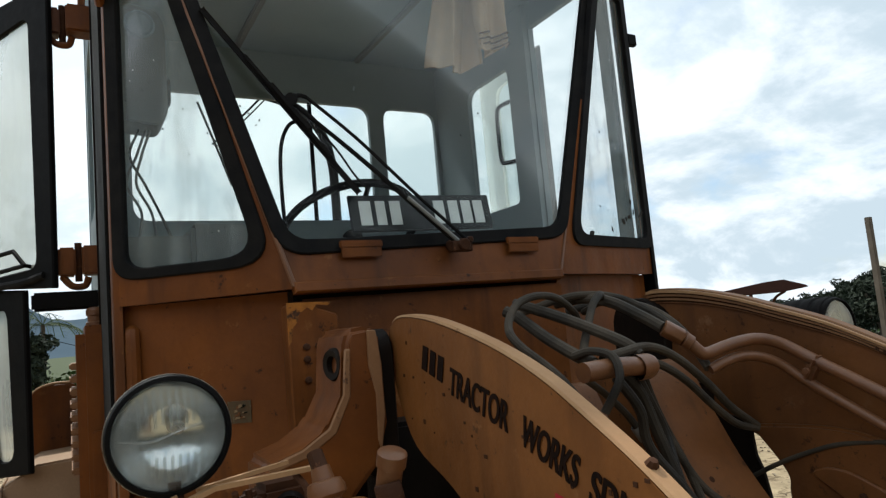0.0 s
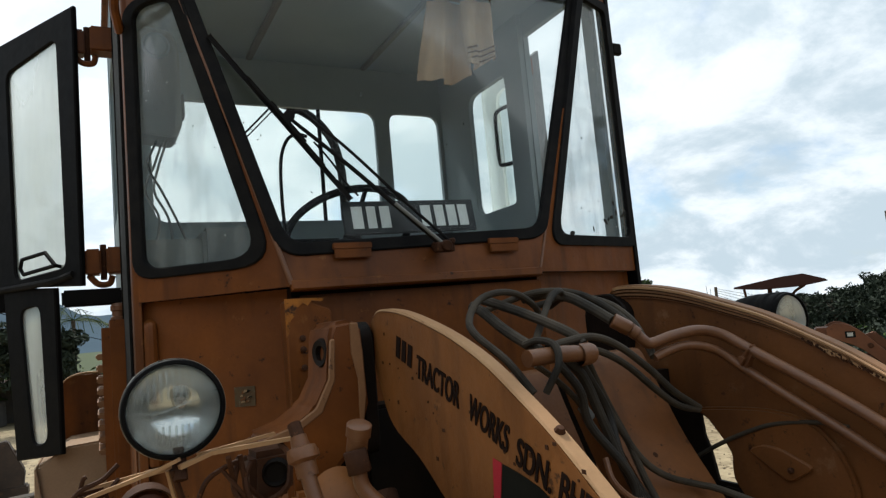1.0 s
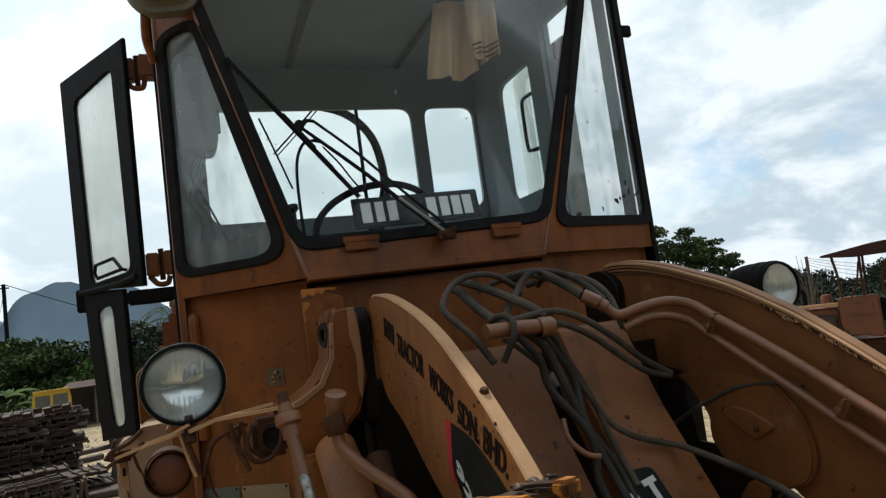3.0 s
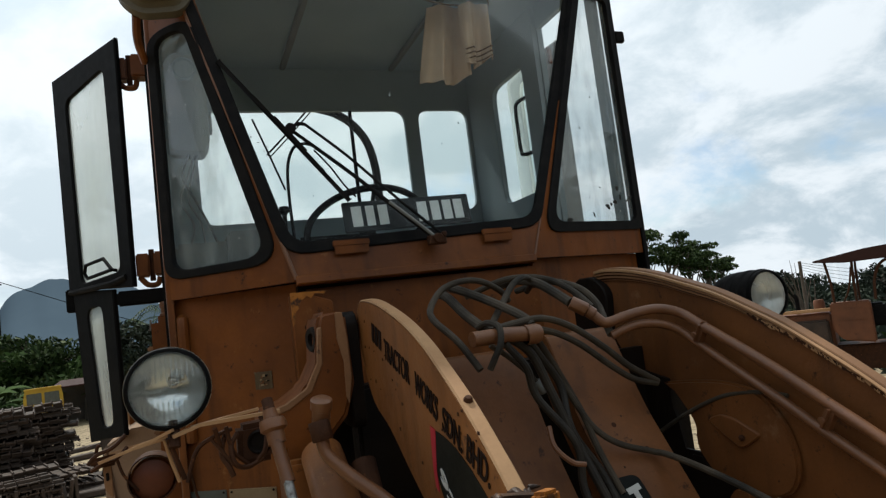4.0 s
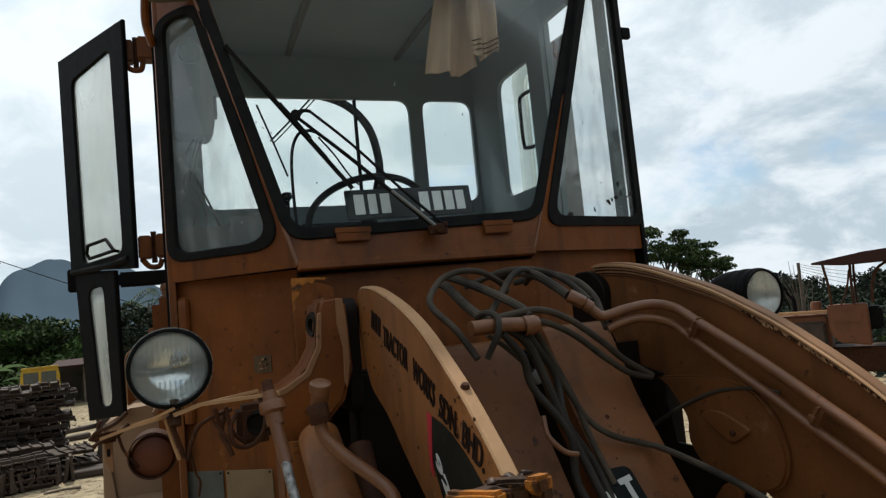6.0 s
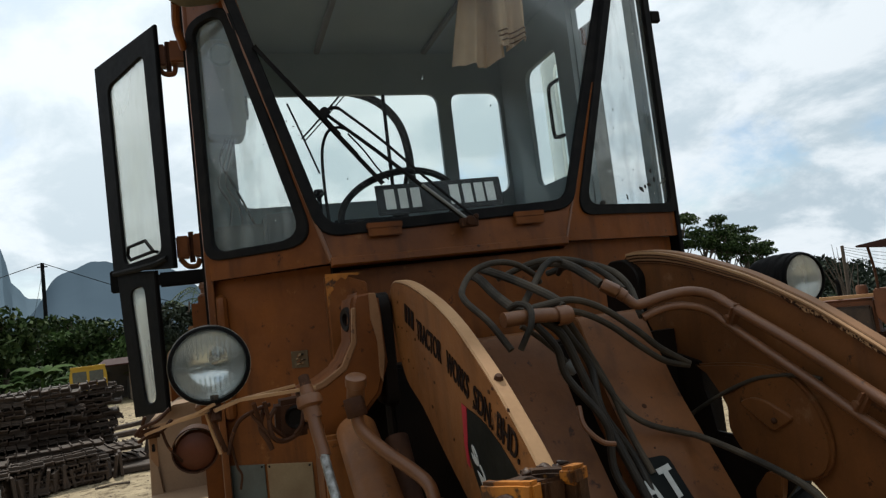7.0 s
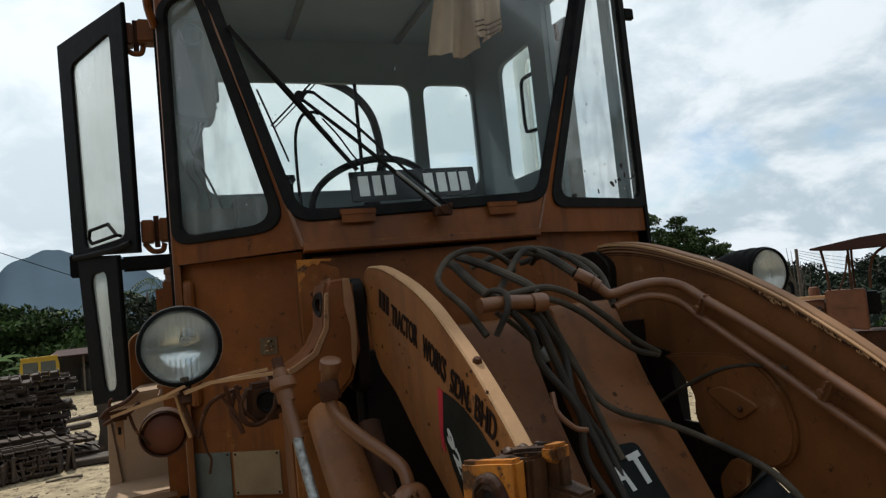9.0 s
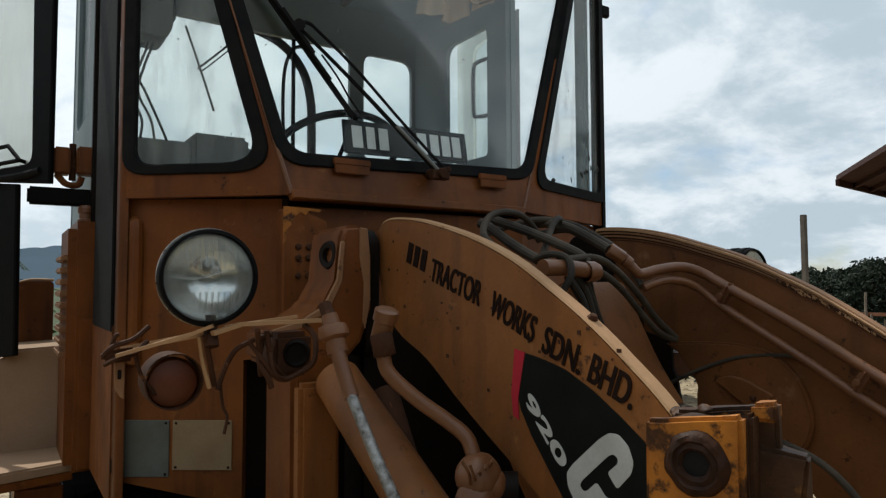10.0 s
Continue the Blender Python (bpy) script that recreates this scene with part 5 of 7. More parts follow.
    tl = part("signal_lamp", lathe([(0, 0.11), (0.036, 0.10), (0.043, 0.05), (0.045, 0.004), (0.042, 0.0)], (-0.862, 0.075, 1.465), (0, 1, 0), 28), ORANGE, loader, "round signal lamp painted over in orange")
    part("signal_lens", lathe([(0, -0.009), (0.024, -0.007), (0.040, -0.001), (0.042, 0.003)], (-0.862, 0.075, 1.465), (0, 1, 0), 28), material("painted_lens", (0.12, 0.032, 0.012), 0.45, tint=(0.08, 0.026, 0.011), tint_scale=18, tint_amount=0.7), tl, "dull red-brown painted lens")
    part("lamp_hood", lathe([(0.046, -0.012), (0.0485, -0.012), (0.0485, 0.05), (0.046, 0.05), (0.046, -0.012)], (-0.862, 0.07, 1.469), (0, 1, 0), 28), RUSTY, tl)


def build_wipers():
    joint = Vector((-0.413, 0.664, 2.386))
    top, foot = Vector((-0.612, 0.732, 2.640)), Vector((-0.250, 0.632, 2.133))
    arm = part("wiper", tubed([(0.004, 0.562, 1.980), (-0.10, 0.585, 2.082), (-0.25, 0.622, 2.232), joint], lambda t: 0.0085 - 0.003 * t, 8), RUBBER, loader, "black windshield wiper arm and blade")
    part("worn_arm_foot", tubed([(0.004, 0.553, 1.982), (-0.06, 0.567, 2.045), (-0.13, 0.584, 2.113)], 0.0055, 6), GREY_BOX, arm, "bare grey worn foot of the arm")
    part("wiper_arm", tubed([(0.030, 0.556, 1.988), (-0.10, 0.598, 2.128), (-0.24, 0.645, 2.288), (-0.358, 0.694, 2.411)], 0.0048, 6), RUBBER, arm)
    part("wiper_link", tubed([joint, (-0.385, 0.68, 2.408), (-0.358, 0.694, 2.411)], 0.006, 6), RUBBER, arm)
    bm = bmesh.new()
    beam(bm, top, foot, 0.009, 0.014)
    part("wiper_blade", bevel(bm, 0.002, 1), RUBBER, arm)
    bm = bmesh.new()
    off = Vector((0, -0.016, 0))
    beam(bm, top.lerp(foot, 0.26) + off, top.lerp(foot, 0.80) + off, 0.012, 0.008)
    beam(bm, top.lerp(foot, 0.42) + off * 1.6, top.lerp(foot, 0.66) + off * 1.6, 0.015, 0.010)
    rod(bm, joint + off, joint - off * 1.5, 0.017, None, 12)
    part("blade_carrier", bm, RUBBER, arm)
    part("washer_hose", tubed([foot + Vector((0.02, -0.01, 0.01)), (-0.262, 0.63, 2.185), (-0.30, 0.64, 2.25), (-0.345, 0.65, 2.31)], 0.003, 6), RUBBER, arm)
    bm = bmesh.new()
    rod(bm, (0.010, 0.535, 1.975), (0.010, 0.62, 1.983), 0.017, None, 14)
    box(bm, (-0.020, 0.548, 1.958), (0.040, 0.578, 1.988))
    rod(bm, (0.032, 0.54, 1.990), (0.032, 0.60, 1.990), 0.009, None, 10)
    part("wiper_pivot", bevel(bm, 0.004, 1), RUSTY, arm, "worn wiper pivot housing")
    # rear wiper beyond the back window
    rear = part("rear_wiper", tubed([(-0.34, 2.45, 2.99), (-0.265, 2.45, 2.78), (-0.19, 2.45, 2.56)], 0.006, 6), RUBBER, loader, "thin rear window wiper")
    part("wiper_arm", tubed([(-0.275, 2.46, 2.775), (-0.15, 2.46, 2.90), (0.02, 2.46, 3.08)], 0.006, 6), RUBBER, rear)
    part("wiper_arm", tubed([(-0.255, 2.46, 2.765), (-0.13, 2.46, 2.89), (0.05, 2.46, 3.08)], 0.004, 6), RUBBER, rear)


def build_cab_inside():
    wheel_c = Vector((-0.055, 1.205, 2.12))
    t = Vector((0, 0.52, 0.85)).normalized()
    e1, e2 = Vector((1, 0, 0)), t.cross(Vector((1, 0, 0)))
    sw = part("steering_wheel", tubed([wheel_c + 0.245 * (math.cos(a) * e1 + math.sin(a) * e2) for a in [2 * math.pi * k / 24 for k in range(25)]], 0.014, 10, step=3), BLACK_PAINT, loader, "black steering wheel rim")
    for a in (0.5, 2.6, 4.7):
        part("spoke", tubed([wheel_c - t * 0.03, wheel_c + 0.24 * (math.cos(a) * e1 + math.sin(a) * e2)], 0.009, 6, smooth=False), BLACK_PAINT, sw)
    bm = bmesh.new()
    rod(bm, wheel_c - t * 0.02, wheel_c - t * 0.7, 0.035, None, 12)
    part("steering_column", bm, BLACK_PAINT, loader)
    part("dashboard", bevel(boxes((-0.42, 0.80, 1.90), (0.42, 1.02, 2.035)), 0.02), material("blue_grey_dash", (0.045, 0.055, 0.065), 0.6, tint=(0.08, 0.09, 0.1), tint_scale=8, tint_amount=0.6), loader, "blue-grey dashboard")
    part("sill_shelf", boxes((-0.44, 0.66, 1.955), (0.42, 0.82, 1.975), 0.004), LINING, loader)
    seat = part("seat", bevel(boxes((-0.25, 1.55, 1.55), (0.25, 2.05, 1.68)), 0.04, 3), RUBBER, loader, "worn black seat")
    part("backrest", bevel(boxes((-0.24, 2.02, 1.66), (0.24, 2.14, 2.22)), 0.05, 3), RUBBER, seat)
    # console and boxes seen through the corner window
    part("side_console", bevel(boxes((-0.80, 1.05, 1.55), (-0.60, 1.7, 2.09)), 0.015), GREY_BOX, loader, "pale grey side console")
    part("console_step", bevel(boxes((-0.62, 1.02, 1.7), (-0.44, 1.45, 2.12)), 0.012), LINING_RIB, loader)
    part("console_knob", lathe([(0, 0.022), (0.017, 0.018), (0.020, 0.0), (0.009, -0.014), (0.007, -0.13)], (-0.411, 1.003, 2.175), (0, 0, 1), 14), BLACK_PAINT, loader)
    fan = part("heater_box", bevel(prism(rounded([(-0.79, 2.50), (-0.66, 2.485), (-0.635, 2.53), (-0.635, 2.83), (-0.66, 2.885), (-0.75, 2.895), (-0.79, 2.85)], 0.02, 3), "y", 1.27, 1.42), 0.012, 2), GREY_BOX, loader, "pale grey wall unit with a dark round vent")
    part("round_vent", lathe([(0, 0.002), (0.034, 0.002), (0.042, 0.008), (0.048, 0.0)], (-0.712, 1.268, 2.824), (0, -1, 0), 24), LINING, fan, "dark round vent")
    part("switch", boxes((-0.632, 1.29, 2.57), (-0.622, 1.35, 2.66), 0.004), BLACK_PAINT, fan)
    for i, (a, b) in enumerate(((-0.70, -0.745), (-0.685, -0.715), (-0.72, -0.69))):
        part("cab_hose", tubed([(a, 1.34, 2.49), (a - 0.03, 1.34, 2.40), (b - 0.02, 1.32, 2.30), (b + 0.02, 1.30, 2.20), (b + 0.03 * i, 1.26, 2.08)], 0.0045, 7), LINING_RIB if i < 2 else RUBBER, loader, "thin hose hanging from the wall unit")
    part("gear_stalk", tubed([(-0.42, 0.74, 1.98), (-0.425, 0.75, 2.15), (-0.42, 0.75, 2.28), (-0.395, 0.75, 2.345), (-0.36, 0.75, 2.36), (-0.335, 0.75, 2.355)], 0.0055, 7), BLACK_PAINT, loader, "thin bent wire stalk behind the windshield")
    # dark sun strip along the top of the windshield, with dark lettering below its edge
    band = part("sun_strip", sheeted(ws, [(-0.690, 2.985), (0.788, 2.985), (0.824, 3.085), (-0.712, 3.085)], (), 0.001, -0.002, WS_N), material("tinted_strip", (0.012, 0.014, 0.018), 0.4, bump=0.0), loader, "dark tinted windshield strip")
    for w, x, width in (("TRACTOR", -0.115, 0.187), ("WORKS", 0.095, 0.148), ("SDN.", 0.266, 0.086), ("BHD.", 0.373, 0.090)):
        m = Matrix.Translation(Vector(ws(x, 2.948)) + Vector((0, -0.004, 0))) @ pose(0, 0, 0, 90 - 10.4, 0, 0)
        lettering("lettering", w, 0.062, m, DECAL_BLACK, band, width, heavy=0.0015)
    for i in range(3):
        x = -0.22 + 0.024 * i
        part("lettering_bar", sheeted(ws, [(x, 2.948), (x + 0.018, 2.948), (x + 0.018, 2.992), (x, 2.992)], (), 0.001, 0.002, WS_N), DECAL_BLACK, band)

    # curved guard pipe and an upright bar behind the rear window
    part("guard_pipe", tubed([(-0.08, 2.55, 3.11), (0.07, 2.55, 3.085), (0.19, 2.55, 3.045), (0.285, 2.55, 2.975), (0.36, 2.55, 2.865), (0.395, 2.55, 2.72), (0.402, 2.55, 2.56), (0.402, 2.55, 2.1)], 0.026, 12), BLACK_PAINT, loader, "dark curved guard pipe")
    bm = bmesh.new()
    beam(bm, (0.24, 2.425, 2.30), (0.24, 2.425, 3.03), 0.020, 0.012)
    part("window_divider", bm, BLACK_PAINT, loader)


def build_door(hinge, tip, label):
    """An open cab door: black frame, upper and lower panes, hinges and a grab handle."""
    paint = BLACK_PAINT
    h, t = Vector(hinge), Vector(tip)
    d = (t - h).normalized()
    w = (t - h).length
    to3d = lambda u, z: (h.x + d.x * u, h.y + d.y * u, z)
    n = Vector((d.y, -d.x, 0))
    if n.y > 0:
        n = -n
    up = [(0, 2.0), (w - 0.035, 2.05), (w, 3.095), (0, 3.095)]
    uh = [(0.10, 2.082), (0.47, 2.07), (0.505, 2.955), (0.122, 2.995)]
    lo = [(0.176, 1.38), (0.50, 1.345), (0.575, 2.045), (0.19, 2.012)]
    lh = [(0.270, 1.425), (0.375, 1.41), (0.447, 1.945), (0.302, 1.955)]
    door = part("cab_door", bevel(sheeted(to3d, up, [rounded(uh, 0.045)], 0.022, 0.022, n), 0.005, 1), paint, loader, label)
    part("lower_frame", bevel(sheeted(to3d, lo, [rounded(lh, 0.05)], 0.022, 0.018, n), 0.005, 1), paint, door)
    for hl in (uh, lh):
        p = part("door_pane", sheeted(to3d, rounded(grow(hl, 0.012), 0.04), (), 0.005, 0.010, n), MILKY, door, "grimy whitish door glass")
        p.visible_shadow = False
    g = lambda u, z, k: tuple(Vector(to3d(u, z)) + n * k)
    part("grab_handle", tubed([g(0.155, 2.09, 0.0), g(0.155, 2.095, 0.03), g(0.215, 2.152, 0.035), g(0.385, 2.145, 0.035), g(0.41, 2.11, 0.03), g(0.385, 2.085, 0.03), g(0.155, 2.095, 0.03)], 0.008, 8, smooth=False), paint, door, "black tubular grab handle")
    part("door_latch", boxes((-0.025, -0.02, 1.95), (0.025, 0.02, 2.06), 0.006, Matrix.Translation(to3d(0.625, 0))), paint, door)
    part("door_stop", tubed([g(0.05, 2.05, 0.02), g(0.2, 2.035, 0.03), g(w - 0.05, 2.04, 0.02)], 0.014, 8), RUBBER, door)
    return door, to3d, n


def build_doors():
    build_door((-0.962, 1.61), (-1.2945, 2.154), "open black-framed cab door with grimy glass")
    for x, z in ((-0.932, 2.965), (-0.903, 2.092)):
        hb = merge(boxes((x - 0.062, 1.625, z - 0.05), (x - 0.008, 1.685, z + 0.05), 0.006), boxes((x + 0.010, 1.58, z - 0.05), (-0.835, 1.66, z + 0.05), 0.006))
        hg = part("door_hinge", hb, ORANGE, loader, "rusty orange door hinge")
        bm = bmesh.new()
        rod(bm, (x, 1.655, z - 0.068), (x, 1.655, z + 0.068), 0.012, None, 10)
        part("hinge_pin", bm, RUSTY, hg)
        part("hinge_hook", tubed([(x - 0.05, 1.65, z - 0.05), (x - 0.02, 1.635, z - 0.085), (x + 0.018, 1.635, z - 0.085), (x + 0.03, 1.63, z - 0.055)], 0.012, 8), ORANGE, hg)
    part("door_stay", boxes((-1.045, 1.585, 1.924), (-0.84, 1.63, 1.986), 0.008), BLACK_PAINT, loader, "black horizontal door stay")
    # the other door, folded back along the side: a hazy plastic leaf with a clear window in it
    h, t = Vector((1.150, 1.69)), Vector((1.235, 2.231))
    d = (t - h).normalized()
    leaf = lambda u, z: (h.x + d.x * u, h.y + d.y * u, z)
    w, n = (t - h).length, (-d.y, d.x, 0)
    hole = rounded([(0.02, 1.5), (0.335, 1.5), (0.335, 3.04), (0.02, 3.04)], [0.05, 0.05, 0.07, 0.05])
    door2 = part("cab_door", sheeted(leaf, rounded([(0, 1.35), (w, 1.35), (w, 3.13), (0, 3.13)], 0.03), [hole], 0.02, 0, n), MILKY, loader, "open cab door folded back, hazy pale leaf")
    pane = part("door_pane", sheeted(leaf, hole, (), 0.004, -0.008, n), CLEAR, door2, "clear door glass")
    door2.visible_shadow = pane.visible_shadow = False
    h2, t2 = Vector((1.188, 1.684)), Vector((1.411, 1.839))
    d2 = (t2 - h2).normalized()
    edge = lambda u, z: (h2.x + d2.x * u, h2.y + d2.y * u, z)
    panel = part("door_edge", bevel(sheeted(edge, [(0, 1.4), (0.27, 1.4), (0.27, 3.265), (0, 3.115)], (), 0.025, 0, (0.57, -0.82, 0)), 0.004, 1), LINING_RIB, loader, "grey upright panel with a slanted top")
    part("door_hinge", boxes((0.075, -0.012, 3.07), (0.115, 0.004, 3.165), 0.004, Matrix.Translation((h2.x, h2.y, 0)) @ pose(0, 0, 0, 0, 0, math.degrees(math.atan2(d2.y, d2.x)))), ORANGE, panel)
    part("inner_grab", tubed([(1.05, 1.655, 2.85), (1.03, 1.74, 2.845), (1.03, 1.78, 2.82), (1.03, 1.785, 2.70), (1.03, 1.78, 2.57), (1.03, 1.74, 2.545), (1.05, 1.655, 2.54)], 0.011, 8, step=5), BLACK_PAINT, loader, "black grab handle on the side window")
    part("door_catch", boxes((1.075, 0.875, 2.82), (1.125, 0.90, 2.87), 0.005), BLACK_PAINT, loader)


def build_rear_left():
    # hydraulic tank with filler cap and louvres, step and fender panels
    tank = part("hydraulic_tank", bevel(boxes((-0.920, 1.50, 0.985), (-0.79, 1.86, 1.864)), 0.028, 4), ORANGE, loader, "orange hydraulic tank")
    part("tank_flange", boxes((-0.880, 1.482, 1.0), (-0.836, 1.499, 1.52), 0.004), ORANGE, tank)
    part("filler_cap", lathe([(0.030, 0), (0.030, 0.018), (0.024, 0.022), (0.024, 0.040), (0.029, 0.044), (0.029, 0.060), (0.022, 0.070), (0, 0.073)], (-0.858, 1.60, 1.857), (0, 0, 1), 20), PINK, tank, "round orange filler cap")
    for i in range(9):
        part("louvre", boxes((-0.941, 1.53, 1.385 + 0.042 * i), (-0.915, 1.78, 1.407 + 0.042 * i), 0.005), FADED, tank)
    part("tank_front_pipe", tubed([(-0.80, 1.48, 1.0), (-0.80, 1.48, 1.78), (-0.805, 1.495, 1.82)], 0.018, 10), ORANGE, tank)
    y = 2.2
    rt = part("round_top_panel", bevel(prism(rounded([(-1.085, 1.2), (-0.92, 1.2), (-0.92, 1.655), (-1.085, 1.655)], [0.001, 0.001, 0.02, 0.075], 6), "y", y, y + 0.03), 0.006, 2), ORANGE, loader, "orange panel with a rounded corner")
    part("panel_rim", tubed([(-1.088, y + 0.01, 1.38), (-1.088, y + 0.01, 1.58), (-1.068, y + 0.01, 1.635), (-1.01, y + 0.01, 1.66), (-0.92, y + 0.01, 1.66)], 0.006, 8), PALE, rt, "pale worn rim")
    fp = part("step_box", bevel(prism([(-1.112, 0.99), (-0.885, 0.99), (-0.885, 1.405), (-1.05, 1.398), (-1.155, 1.335)], "y", 1.83, 2.35), 0.008, 2), BUFF, loader, "chalky tan step box with a slanted side")
    part("box_side", bevel(prism([(-1.168, 0.985), (-1.112, 0.985), (-1.155, 1.335), (-1.162, 1.335)], "y", 1.81, 2.30), 0.003, 1), BUFF, fp)
    st = part("step_plate", bevel(prism([(-1.168, 1.478), (-0.885, 1.555), (-0.885, 1.86), (-1.168, 1.86)], "z", 0.982, 1.020), 0.006, 2), BUFF, loader, "chalky tan step plate, its front edge dented")
    part("step_lip", bevel(prism([(-1.166, 1.482), (-0.885, 1.559), (-0.885, 1.575), (-1.166, 1.498)], "z", 0.955, 0.984), 0.002, 1), ORANGE, st)
    part("step_riser", boxes((-1.055, 1.66, 0.40), (-0.905, 2.2, 0.922), 0.008), ORANGE, loader)
    part("step_leg", boxes((-1.16, 1.56, 0.35), (-1.115, 1.62, 0.958), 0.005), ORANGE, loader)
    for i in range(4):
        part("cab_cable", tubed([(-0.80 + 0.03 * i, 1.1, 1.05), (-0.79 + 0.035 * i, 0.95, 0.98), (-0.74 + 0.02 * i, 0.9, 0.9), (-0.76 + 0.03 * i, 0.95, 0.75)], 0.012, 8), RUBBER, loader)


def build_wheel(x, y):
    r, w = 0.60, 0.42
    s = 1 if x > 0 else -1
    tyre = part("tyre", lathe([(0.32, -w / 2), (0.48, -w / 2 - 0.03), (0.62, -w / 2 + 0.02), (r, -w / 2 + 0.08), (r, w / 2 - 0.08), (0.62, w / 2 - 0.02), (0.48, w / 2 + 0.03), (0.32, w / 2)], (x, y, r + BANK + 0.02), (1, 0, 0), 48), RUBBER, loader, "worn black loader tyre")
    for k in range(24):
        a = 2 * math.pi * k / 24
        m = Matrix.Translation((x, y, r + BANK + 0.02)) @ Matrix.Rotation(a, 4, "X")
        for sgn in (-1, 1):
            bm = bmesh.new()
            box(bm, (0.0, -0.03, r - 0.02), (sgn * 0.20, 0.03, r + 0.035), m @ pose(0, 0, 0, 0, 0, sgn * 18))
            part("tread_lug", bm, RUBBER, tyre)
    part("rim", lathe([(0, 0.12), (0.10, 0.12), (0.12, 0.05), (0.25, 0.03), (0.30, w / 2 * 0.9), (0.32, w / 2 * 0.95)], (x, y, r + BANK + 0.02), (s, 0, 0), 32), ORANGE, tyre, "orange wheel rim")


def build_chassis():
    part("front_frame", bevel(boxes((-0.40, -0.3, 0.45), (0.50, 0.75, 0.95)), 0.03), ORANGE, loader)
    part("rear_frame", bevel(boxes((-0.45, 0.95, 0.45), (0.65, 4.2, 1.0)), 0.03), ORANGE, loader)
    part("engine_hood", bevel(boxes((-0.55, 2.7, 1.0), (0.75, 4.5, 1.85)), 0.08, 3), ORANGE, loader)
    for y in (0.76, 2.95):
        bm = bmesh.new()
        rod(bm, (-0.8, y, 0.43), (0.95, y, 0.43), 0.12, None, 16)
        part("axle", bm, DARK_STEEL, loader)
    for x in (-0.80, 0.97):
        for y in (0.76, 2.95):
            build_wheel(x, y)
    bm = prism([(-1.0, 0.60), (-0.88, 0.70), (-0.85, 0.55), (-1.02, 0.10), (-1.35, -0.18), (-1.75, -0.22), (-1.75, -0.19), (-1.36, -0.14), (-1.06, 0.15)], "x", -1.15, 1.25, 0.01, 1)
    part("bucket", bm, ORANGE, loader, "wide worn loader bucket resting on the ground")


def build_roof_lamp():
    wl = part("roof_lamp", bevel(prism(rounded([(-0.905, 2.86), (-0.84, 2.80), (-0.70, 2.82), (-0.665, 2.90), (-0.66, 3.16), (-0.90, 3.16)], 0.045, 5), "y", 0.72, 0.83), 0.03, 3), material("brown_plastic_shell", (0.11, 0.095, 0.062), 0.55, tint=(0.15, 0.12, 0.08), tint_scale=9, tint_amount=0.7), loader, "dull olive-brown rounded roof lamp housing")
    part("lamp_bracket", tubed([(-0.85, 0.80, 2.82), (-0.855, 0.88, 2.77), (-0.84, 0.95, 2.72)], 0.014, 8), ORANGE, wl)


build_cab()
build_glass_dirt()
build_lower_body()
build_tower()
build_arms()
build_linkage()
build_pipes()
build_front_lamps()
build_wipers()
build_cab_inside()
build_doors()
build_rear_left()
build_chassis()
build_roof_lamp()


# ---- loose things in the cab ----
def build_plate():
    m = Matrix.Translation((-0.043, 0.664, 2.085)) @ Matrix.Diagonal((0.955, 1, 1.03, 1)) @ pose(0, 0, 0, -10, -1.0, 0.3)
    p = base("number_plate", (-0.043, 0.67, 2.03), "black number plate with white marks leaning behind the windshield", "number plate")
    part("plate", boxes((-0.238, -0.004, -0.052), (0.238, 0.004, 0.052), 0.003, m), PLATE_BLACK, p)
    for x, w in ((-0.19, 0.036), (-0.142, 0.03), (-0.095, 0.034), (0.052, 0.036), (0.102, 0.034), (0.148, 0.034), (0.192, 0.034)):
        part("plate_mark", boxes((x - w / 2, -0.0062, -0.034), (x + w / 2, -0.0045, 0.034), 0, m), PLATE_WHITE, p)


